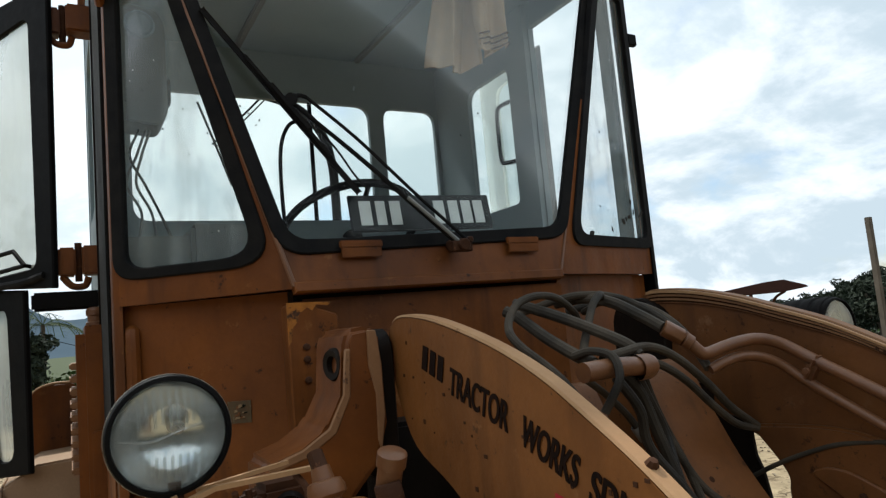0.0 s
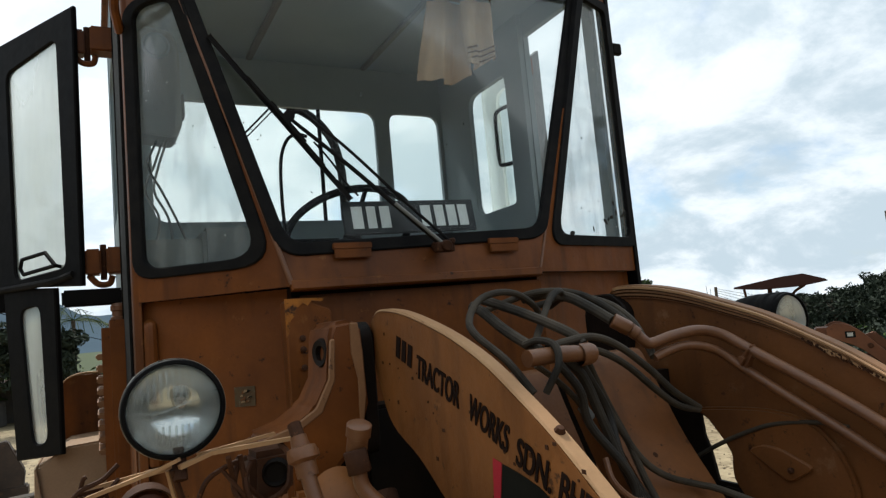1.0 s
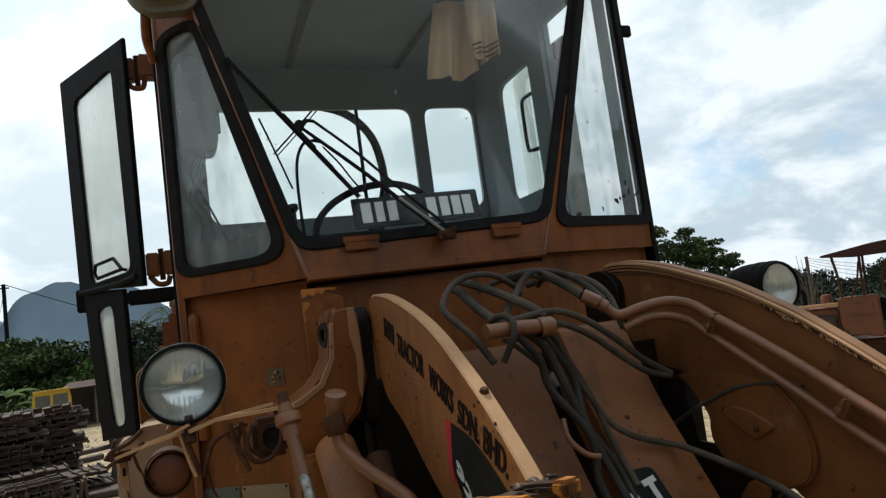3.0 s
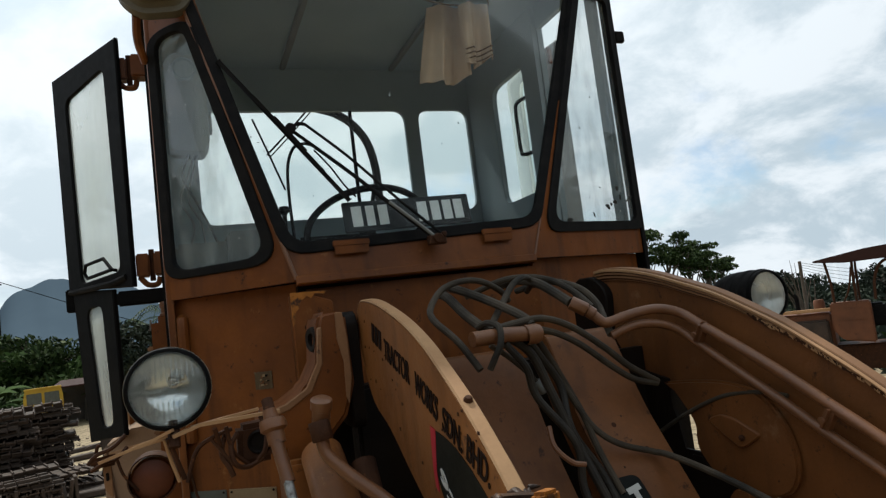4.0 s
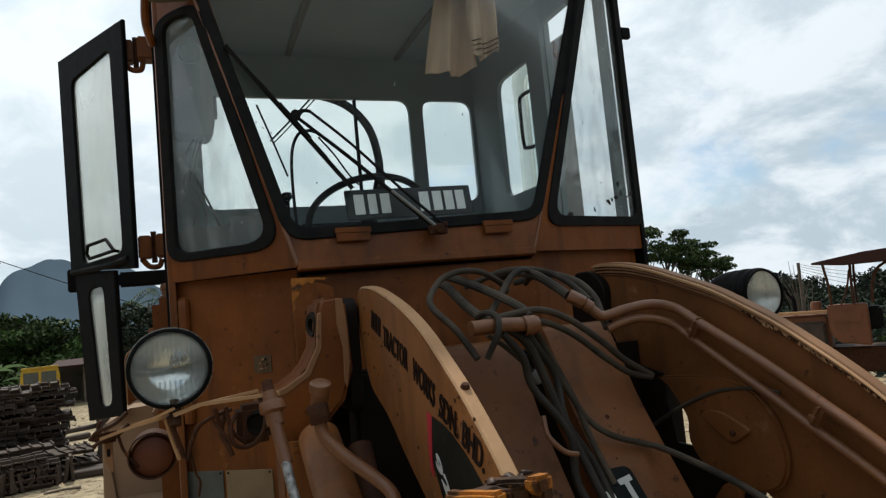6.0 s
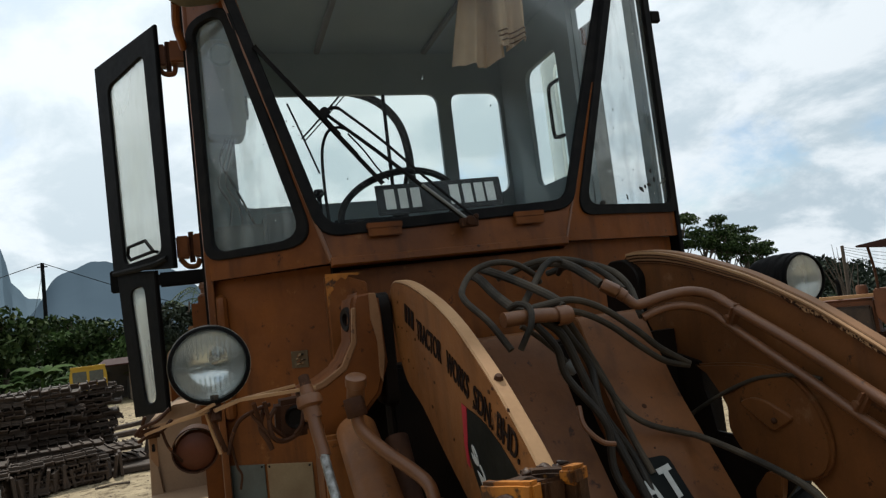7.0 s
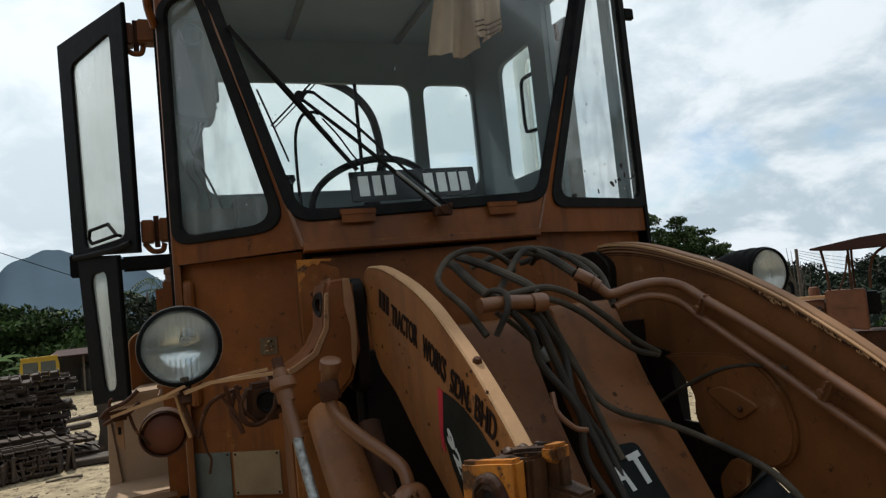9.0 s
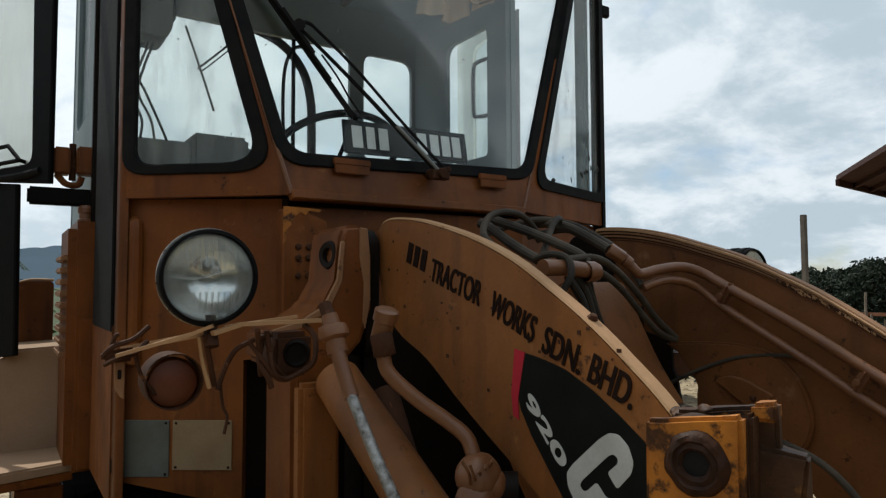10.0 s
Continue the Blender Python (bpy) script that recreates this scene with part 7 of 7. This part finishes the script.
def build_parked_loader():
    """The second loader, seen from its side."""
    fwd, side = Vector((0.588, -0.809, 0)), Vector((-0.809, -0.588, 0))
    org = polar(54.0, 17.8)
    org.z = ground_height(org.x, org.y)
    m = Matrix(((fwd.x, side.x, 0, org.x), (fwd.y, side.y, 0, org.y), (0, 0, 1, org.z), (0, 0, 0, 1)))
    lo = base("parked_loader", org, "orange wheel loader with a dark red canopy, parked", "wheel loader")
    P = lambda name, bm, mt, parent=lo, label="": (bmesh.ops.transform(bm, matrix=m, verts=bm.verts), part(name, bm, mt, parent, label))[1]
    P("hood", bevel(boxes((-2.5, -0.5, 1.1), (-1.12, 0.5, 1.90)), 0.05), FAR_ORANGE)
    P("exhaust", tubed([(-1.8, 0.2, 1.9), (-1.8, 0.2, 2.25), (-1.85, 0.2, 2.35)], 0.05, 8), BLACK_PAINT)
    P("air_cleaner", lathe([(0, 0.28), (0.10, 0.27), (0.12, 0.2), (0.12, 0.03), (0.06, 0.0)], (-1.35, 0.3, 1.92), (0, 0, 1), 16), FAR_ORANGE)
    P("side_tank", bevel(prism([(-1.12, 1.50), (-0.95, 1.28), (-0.35, 1.20), (-0.35, 2.10), (-1.12, 2.10)], "y", 0.30, 0.72), 0.03), FAR_ORANGE, lo, "orange side tank with a hatch")
    P("hatch", bevel(boxes((-0.95, 0.71, 1.70), (-0.48, 0.735, 1.96)), 0.01), FAR_ORANGE)
    P("rail", boxes((-2.6, 0.45, 1.93), (-1.12, 0.6, 2.0), 0.01), PALE)
    P("frame", bevel(boxes((-2.5, -0.4, 0.6), (1.2, 0.4, 1.15)), 0.04), RUSTY)
    P("engine_block", roughen(bevel(boxes((-2.3, 0.40, 1.0), (-1.2, 0.62, 1.75)), 0.04), 0.05, 5), SCRAP)
    P("canopy_post", tubed([(-1.02, 0.62, 2.05), (-1.03, 0.62, 2.5), (-1.09, 0.62, 3.0)], 0.028, 8), RUSTY)
    P("canopy_post", tubed([(-0.60, 0.62, 2.05), (-0.59, 0.62, 2.6), (-0.57, 0.62, 3.0)], 0.028, 8), RUSTY)
    P("canopy_brace", tubed([(-0.86, 0.62, 2.05), (-0.70, 0.62, 2.40), (-0.60, 0.62, 2.85)], 0.02, 8), RUSTY)
    P("canopy_post", tubed([(-0.58, -0.62, 2.05), (-0.57, -0.62, 2.6), (-0.55, -0.62, 3.0)], 0.026, 8), RUSTY)
    P("canopy_post", tubed([(-0.25, 0.62, 2.1), (-0.21, 0.62, 2.5), (-0.08, 0.62, 2.82), (0.16, 0.62, 2.98)], 0.03, 8), RUSTY)
    P("canopy", roughen(bevel(prism([(-1.30, 3.02), (-0.72, 2.955), (0.08, 2.955), (0.62, 3.03), (0.56, 3.08), (0.14, 3.23), (-0.30, 3.21), (-1.30, 3.06)], "y", -0.80, 0.86), 0.015), 0.012, 4), TIN, lo, "dark red sheet canopy")
    P("seat", bevel(boxes((-0.55, -0.25, 1.5), (-0.1, 0.25, 2.0)), 0.05), RUBBER)
    P("cowl", bevel(prism([(0.05, 1.15), (0.5, 1.15), (0.55, 1.98), (0.25, 1.98)], "y", -0.35, 0.38), 0.02), FAR_ORANGE)
    P("emblem_panel", boxes((0.24, 0.40, 1.30), (0.54, 0.46, 1.80), 0.02), FAR_ORANGE)
    P("emblem", boxes((0.28, 0.462, 1.42), (0.50, 0.468, 1.55), 0), DECAL_WHITE, lo, "plain white emblem bar")
    outline = smooth2([(0.45, 1.98), (0.7, 2.08), (1.05, 1.92), (1.45, 1.5), (1.9, 1.0), (2.05, 0.65)], 3) + smooth2([(1.85, 0.6), (1.45, 1.12), (1.05, 1.5), (0.65, 1.7), (0.45, 1.78)], 3)
    arm = P("lift_arm", bevel(prism(outline, "y", 0.42, 0.48), 0.01, 1), FAR_ORANGE, lo)
    P("decal", boxes((0.80, 0.482, 1.74), (1.0, 0.486, 1.88), 0), DECAL_BLACK, arm)
    P("emblem", boxes((0.84, 0.487, 1.77), (0.95, 0.49, 1.85), 0), DECAL_WHITE, arm)
    P("lift_arm", bevel(prism(outline, "y", -0.46, -0.40), 0.01, 1), FAR_ORANGE)
    P("tilt_link", bevel(prism([(1.0, 1.7), (1.4, 1.82), (1.85, 1.35), (1.8, 1.2), (1.35, 1.6)], "y", -0.1, 0.1), 0.02), FAR_ORANGE)
    for y in (-0.3, 0.3):
        bm = bmesh.new()
        rod(bm, (0.75, y, 1.15), (1.45, y, 1.3), 0.07, None, 12)
        P("lift_cylinder", bm, RUSTY)
    P("pivot_pin", lathe([(0, 0.02), (0.05, 0.02), (0.06, 0.0)], (1.25, 0.48, 1.55), (0, 1, 0), 14), RUSTY, arm)
    P("bucket", bevel(prism([(1.8, 0.9), (2.0, 1.05), (2.05, 0.6), (2.25, 0.25), (2.9, 0.12), (2.9, 0.05), (2.1, 0.05), (1.75, 0.4)], "y", -1.1, 1.1), 0.015), TIN)
    for wx in (-1.6, 0.56):
        for wy in (-0.62, 0.62):
            s = 1 if wy > 0 else -1
            r = 0.62
            ty = P("tyre", lathe([(0.28, -0.19), (0.42, -0.20), (0.55, -0.17), (r - 0.02, -0.12), (r - 0.02, 0.12), (0.55, 0.17), (0.42, 0.20), (0.28, 0.19)], (wx, wy, r + 0.05), (0, 1, 0), 36), DUSTY_TYRE, lo, "worn dusty loader tyre")
            for k in range(22):
                mm = Matrix.Translation((wx, wy, r + 0.05)) @ Matrix.Rotation(2 * math.pi * k / 22, 4, "Y")
                bm = bmesh.new()
                box(bm, (-0.035, 0.0 if k % 2 else -0.2, r - 0.12), (0.035, 0.2 if k % 2 else 0.0, r + 0.02), mm @ pose(0, 0, 0, 0, 0, 25 * (1 if k % 2 else -1)))
                P("tread_lug", bm, DUSTY_TYRE, ty)
            P("rim", lathe([(0, 0.12), (0.08, 0.12), (0.09, 0.07), (0.17, 0.06), (0.19, 0.10), (0.24, 0.10), (0.28, 0.18)], (wx, wy, r + 0.05), (0, s, 0), 24), FAR_ORANGE, ty)
            for k in range(8):
                a = 2 * math.pi * k / 8
                P("wheel_nut", lathe([(0.018, 0), (0.018, 0.02), (0, 0.022)], (wx + 0.13 * math.cos(a), wy + s * 0.065, r + 0.05 + 0.13 * math.sin(a)), (0, s, 0), 6), RUSTY, ty)


def build_scrap():
    """Stacks of old crawler track sections, low walls of dark links."""
    rng = random.Random(21)
    def section(seed, count):
        """One laid-out length of track: plates with raised bars over two rails of links."""
        r = random.Random(seed)
        bm = bmesh.new()
        w = 0.19
        x0 = -count * w / 2
        for k in range(count):
            a = x0 + k * w
            dz, t = r.uniform(-0.012, 0.012), r.uniform(-3, 3)
            m = pose(a + w / 2, 0, 0.075 + dz, t, r.uniform(-4, 4), r.uniform(-2, 2))
            box(bm, (-w * 0.46, -0.24, -0.012), (w * 0.46, 0.24, 0.012), m)
            box(bm, (w * 0.30, -0.24, 0.010), (w * 0.42, 0.24, 0.05), m)
            for y in (-0.13, 0.13):
                box(bm, (-w * 0.53, y - 0.03, -0.075), (w * 0.40, y + 0.03, -0.010), m)
        return mesh_of("track_length", bm, SCRAP)
    lengths = [section(40 + k, n) for k, n in enumerate((7, 8, 9, 10))]

    def stack(az, d, layers, rows, turn, label, width=1.0):
        at = polar(az, d)
        root = base("track_stack", at, label, "scrap stack", "stacks of old track sections")
        for j in range(layers):
            for i in range(2):
                if j > layers - 3 and rng.random() < 0.4:
                    continue
                ob = new("track_length", lengths[rng.randrange(2 if width < 1.1 else 1, 3 if width < 1.1 else 4)])
                flip = 180 if rng.random() < 0.35 else 0
                ob.matrix_basis = (pose(at.x, at.y, at.z, 0, 0, turn) @ pose(rng.uniform(-0.14, 0.14), (i - 0.5) * 0.5 + rng.uniform(-0.06, 0.06), (0.13 if flip else 0.0) + j * 0.125, flip + rng.uniform(-2, 2), rng.uniform(-1.2, 1.2), rng.uniform(-4, 4)))
                ob.parent = root
                ob.matrix_parent_inverse = world_of(root).inverted()
        return root
    stack(-17.2, 17.0, 15, 10, 14, "tall stack of dark rusty track shoes", 1.25)
    stack(-14.0, 17.6, 15, 10, 10, "tall stack of dark rusty track shoes", 1.25)
    stack(-11.4, 18.4, 15, 9, 12, "tall stack of dark rusty track shoes", 1.15)
    stack(-20.6, 16.6, 14, 10, 16, "tall stack of dark rusty track shoes", 1.3)
    stack(-16.2, 15.4, 6, 8, 12, "low stack of dark rusty track links", 1.3)
    stack(-13.0, 15.6, 6, 8, 18, "low stack of dark rusty track links", 1.0)
    stack(-10.3, 16.4, 4, 7, 24, "low stack of dark rusty track links", 0.9)
    stack(-19.4, 15.2, 6, 8, 12, "low stack of dark rusty track links", 1.3)
    # upright fins along the near row
    for i in range(9):
        az = -18.5 + 1.15 * i
        at = polar(az, 14.6 + 0.12 * i)
        f = base("track_section", at, "short upright section of rusty crawler track", "scrap track", "upright track sections")
        for k in range(3):
            m = pose(at.x + 0.10 * k, at.y + 0.05 * k, at.z, rng.uniform(-12, 12), rng.uniform(-14, 14), rng.uniform(-20, 30))
            part("track_plate", bevel(boxes((-0.03, -0.16, 0.02), (0.03, 0.16, rng.uniform(0.38, 0.52)), 0, m), 0.008, 1), SCRAP, f)
    # planks and pipes lying by the stacks
    for az, d, ln, tn, w in ((-9.0, 17.5, 1.5, 35, 0.2), (-8.0, 16.0, 2.2, 8, 0.35), (-9.3, 15.8, 2.4, -4, 0.3), (-7.3, 17.2, 1.1, 60, 0.2), (-10.2, 21.5, 2.2, 20, 0.25), (-8.6, 23.5, 2.6, 28, 0.2)):
        at = polar(az, d)
        root = base("steel_offcut", at, "dark steel offcut lying on the ground", "scrap steel", "steel offcuts on the ground")
        part("slab", bevel(boxes((-ln / 2, -w / 2, 0.0), (ln / 2, w / 2, 0.13), 0, pose(at.x, at.y, at.z, 0, -1.5, tn)), 0.02, 1), SCRAP, root)
    # broken machine part behind the open door
    at = polar(-6.0, 17.0)
    mp = base("machine_part", at, "dark broken machine part standing on the ground", "scrap part")
    part("plate", bevel(prism([(0, 0), (0.5, 0), (0.55, 0.5), (0.25, 1.15), (0.05, 1.1), (0.1, 0.5)], "y", at.y - 0.15, at.y + 0.15), 0.03), SCRAP, mp).location = (at.x - 0.3, 0, at.z)
    part("arm", bevel(prism([(-0.35, 0.75), (0.3, 0.85), (0.3, 0.95), (-0.35, 0.83)], "y", at.y - 0.06, at.y + 0.06), 0.02), SCRAP, mp).location = (at.x - 0.2, 0, at.z)
    part("foot", bevel(boxes((-0.5, -0.2, 0), (0.3, 0.2, 0.22)), 0.03), SCRAP, mp).location = (at.x, at.y, at.z)
    # white drum at the edge
    at = polar(-17.0, 14.2)
    dr = base("gas_drum", at, "small pale grey metal drum", "drum")
    part("drum", lathe([(0, 0), (0.2, 0), (0.22, 0.03), (0.22, 0.42), (0.18, 0.46), (0, 0.47)], at, (0, 0, 1), 24), GREY_BOX, dr)


def build_yellow_cab():
    at = polar(-10.4, 33)
    at.z = YARD + 0.1
    right = Vector((math.cos(radians(10.7)), math.sin(radians(10.7)), 0))
    m = Matrix(((right.x, -right.y, 0, at.x), (right.y, right.x, 0, at.y), (0, 0, 1, at.z), (0, 0, 0, 1)))
    yc = base("truck_cab", at, "faded yellow scrapped truck cab", "truck cab")
    P = lambda name, bm, mt, parent=yc, label="": (bmesh.ops.transform(bm, matrix=m, verts=bm.verts), part(name, bm, mt, parent, label))[1]
    P("body", bevel(prism(rounded([(-0.72, 0.25), (0.72, 0.25), (0.72, 1.25), (0.65, 1.62), (-0.65, 1.62), (-0.72, 1.25)], 0.1, 3), "y", 0.0, 1.5), 0.04), CAB_YELLOW)
    for a, b in ((-0.60, -0.06), (0.04, 0.58)):
        P("cab_window", bevel(boxes((a, -0.02, 1.0), (b, 0.01, 1.45)), 0.02), GREY_PLACARD, yc, "dusty cab window")
    P("bumper", boxes((-0.76, -0.12, 0.2), (0.76, 0.0, 0.42), 0.03), SCRAP)
    P("roof_rim", boxes((-0.68, -0.04, 1.57), (0.68, 0.2, 1.66), 0.02), CAB_YELLOW)
    for x in (-0.52, 0.52):
        P("marker", boxes((x - 0.12, -0.03, 0.62), (x + 0.12, 0.0, 0.78), 0.02), SCRAP)
    at = polar(-7.6, 34)
    at.z = YARD
    sh = base("lean_to", at, "dark open lean-to with a patched sheet roof", "shed")
    for x in (-1.1, 0.0, 1.3):
        part("post", tubed([(at.x + x, at.y, at.z), (at.x + x, at.y, at.z + 1.6)], 0.05, 6, smooth=False), OLD_WOOD, sh)
    part("roof", bevel(prism([(at.y - 0.6, 0.55), (at.y + 1.8, 0.75), (at.y + 1.8, 0.82), (at.y - 0.6, 0.62)], "x", at.x - 1.3, at.x + 2.2), 0.01, 1), TIN, sh)
    part("back_wall", boxes((at.x - 1.3, at.y + 1.5, at.z), (at.x + 2.2, at.y + 1.6, at.z + 1.7)), DARK_TIN, sh)
    part("stored_drum", lathe([(0, 0), (0.5, 0), (0.55, 0.1), (0.5, 1.0), (0, 1.1)], (at.x + 0.3, at.y + 0.6, at.z), (0, 0, 1), 16), DARK_TIN, sh)


def build_shed():
    """Corner of a roof and a picket fence, beyond the far arm."""
    c = Vector((9.21, 3.89, 3.23))
    sh = base("shed", Vector((c.x + 2, c.y + 1, YARD)), "open shed with a dark sheet roof", "shed")
    near, away = Vector((-1.86, -1.47, 0.0)), Vector((2.19, 0.27, 0.0))
    r, b = away.normalized(), near.normalized()
    bm = bmesh.new()
    q = [c, c + r * 6, c + r * 6 + b * 5, c + b * 5]
    v = [bm.verts.new(p) for p in q] + [bm.verts.new(p - Vector((0, 0, 0.07))) for p in q]
    for f in ((0, 1, 2, 3), (7, 6, 5, 4), (0, 4, 5, 1), (1, 5, 6, 2), (2, 6, 7, 3), (3, 7, 4, 0)):
        bm.faces.new([v[i] for i in f])
    bmesh.ops.recalc_face_normals(bm, faces=bm.faces[:])
    part("roof", bm, TIN, sh)
    bm = bmesh.new()
    beam(bm, c + b * 0.06 - Vector((0, 0, 0.11)), c + r * 6 + b * 0.06 - Vector((0, 0, 0.11)), 0.05, 0.09)
    part("fascia_board", bm, TIN, sh)
    for k in range(1, 9):
        bm = bmesh.new()
        beam(bm, c + r * (0.7 * k) - Vector((0, 0, 0.10)), c + r * (0.7 * k) + b * 5 - Vector((0, 0, 0.10)), 0.05, 0.07)
        part("rafter", bm, TIN, sh)
    for k in (2.2, 5.0):
        for d in (0.6, 3.2):
            p = c + r * k + b * (d + 0.5)
            part("post", tubed([(p.x, p.y, YARD), (p.x, p.y, p.z)], 0.07, 8, smooth=False), OLD_WOOD, sh)
    a, e = polar(63.6, 24, YARD), polar(74, 21, YARD)
    fe = base("picket_fence", a, "uneven weathered picket fence with orange rail", "fence")
    rng = random.Random(4)
    for i in range(34):
        p = a.lerp(e, i / 33)
        h = rng.uniform(1.5, 2.0) + (0.45 if i % 7 == 3 else 0)
        part("picket", bevel(boxes((-0.035, -0.02, 0), (0.035, 0.02, h), 0, pose(p.x, p.y, p.z, 0, rng.uniform(-4, 4), -20)), 0.005, 1), OLD_WOOD, fe)
    for z in (1.75, 0.8):
        bm = bmesh.new()
        beam(bm, a + Vector((0, 0, z)), e + Vector((0, 0, z + 0.1)), 0.07, 0.10)
        part("rail", bm, FAR_ORANGE if z > 1 else OLD_WOOD, fe)


def build_debris():
    rng = random.Random(33)
    chip = mesh_of("stone", roughen(bevel(boxes((-0.5, -0.35, -0.15), (0.5, 0.35, 0.3)), 0.12, 1), 0.12, 2.0), material("yard_stone", (0.30, 0.24, 0.17), 0.9, tint=(0.16, 0.12, 0.09), tint_scale=2, tint_amount=0.8, bump=0.4, bump_scale=12))
    verts, faces = [], []
    src = [v.co.copy() for v in chip.vertices]
    polys = [tuple(p.vertices) for p in chip.polygons]
    for i in range(4200):
        if i % 3:
            az, d = rng.uniform(-26, 4), rng.uniform(9, 30) ** 1.0
        else:
            az, d = rng.uniform(35, 66), rng.uniform(9, 24)
        p = polar(az, d)
        s = rng.uniform(0.012, 0.055) * (2.2 if rng.random() < 0.06 else 1)
        m = Matrix.Translation(p) @ Euler((rng.uniform(-0.4, 0.4), rng.uniform(-0.4, 0.4), rng.uniform(0, 6.3))).to_matrix().to_4x4() @ Matrix.Scale(s, 4)
        o = len(verts)
        verts += [tuple(m @ v) for v in src]
        faces += [tuple(o + k for k in f) for f in polys]
    me = bpy.data.meshes.new("gravel")
    me.from_pydata(verts, [], faces)
    me.materials.append(chip.materials[0])
    tagged(new("gravel", me), "scattered stones and chips on the yard", "gravel", kind="stuff")
    for az, d, ln in ((-11.6, 13.4, 0.16), (-9.2, 14.6, 0.3), (-16.5, 12.4, 0.12)):
        at = polar(az, d)
        single("broken_branch", tubed([at + Vector((-ln, 0, 0.015)), at + Vector((0, 0.03, 0.035)), at + Vector((ln, 0.06, 0.02))], 0.022, 7), BARK, "short broken branch on the sandy ground", "branch", "branches on the ground")


build_mountains()
build_vegetation()
build_poles()
build_parked_loader()
build_scrap()
build_yellow_cab()
build_shed()
build_debris()
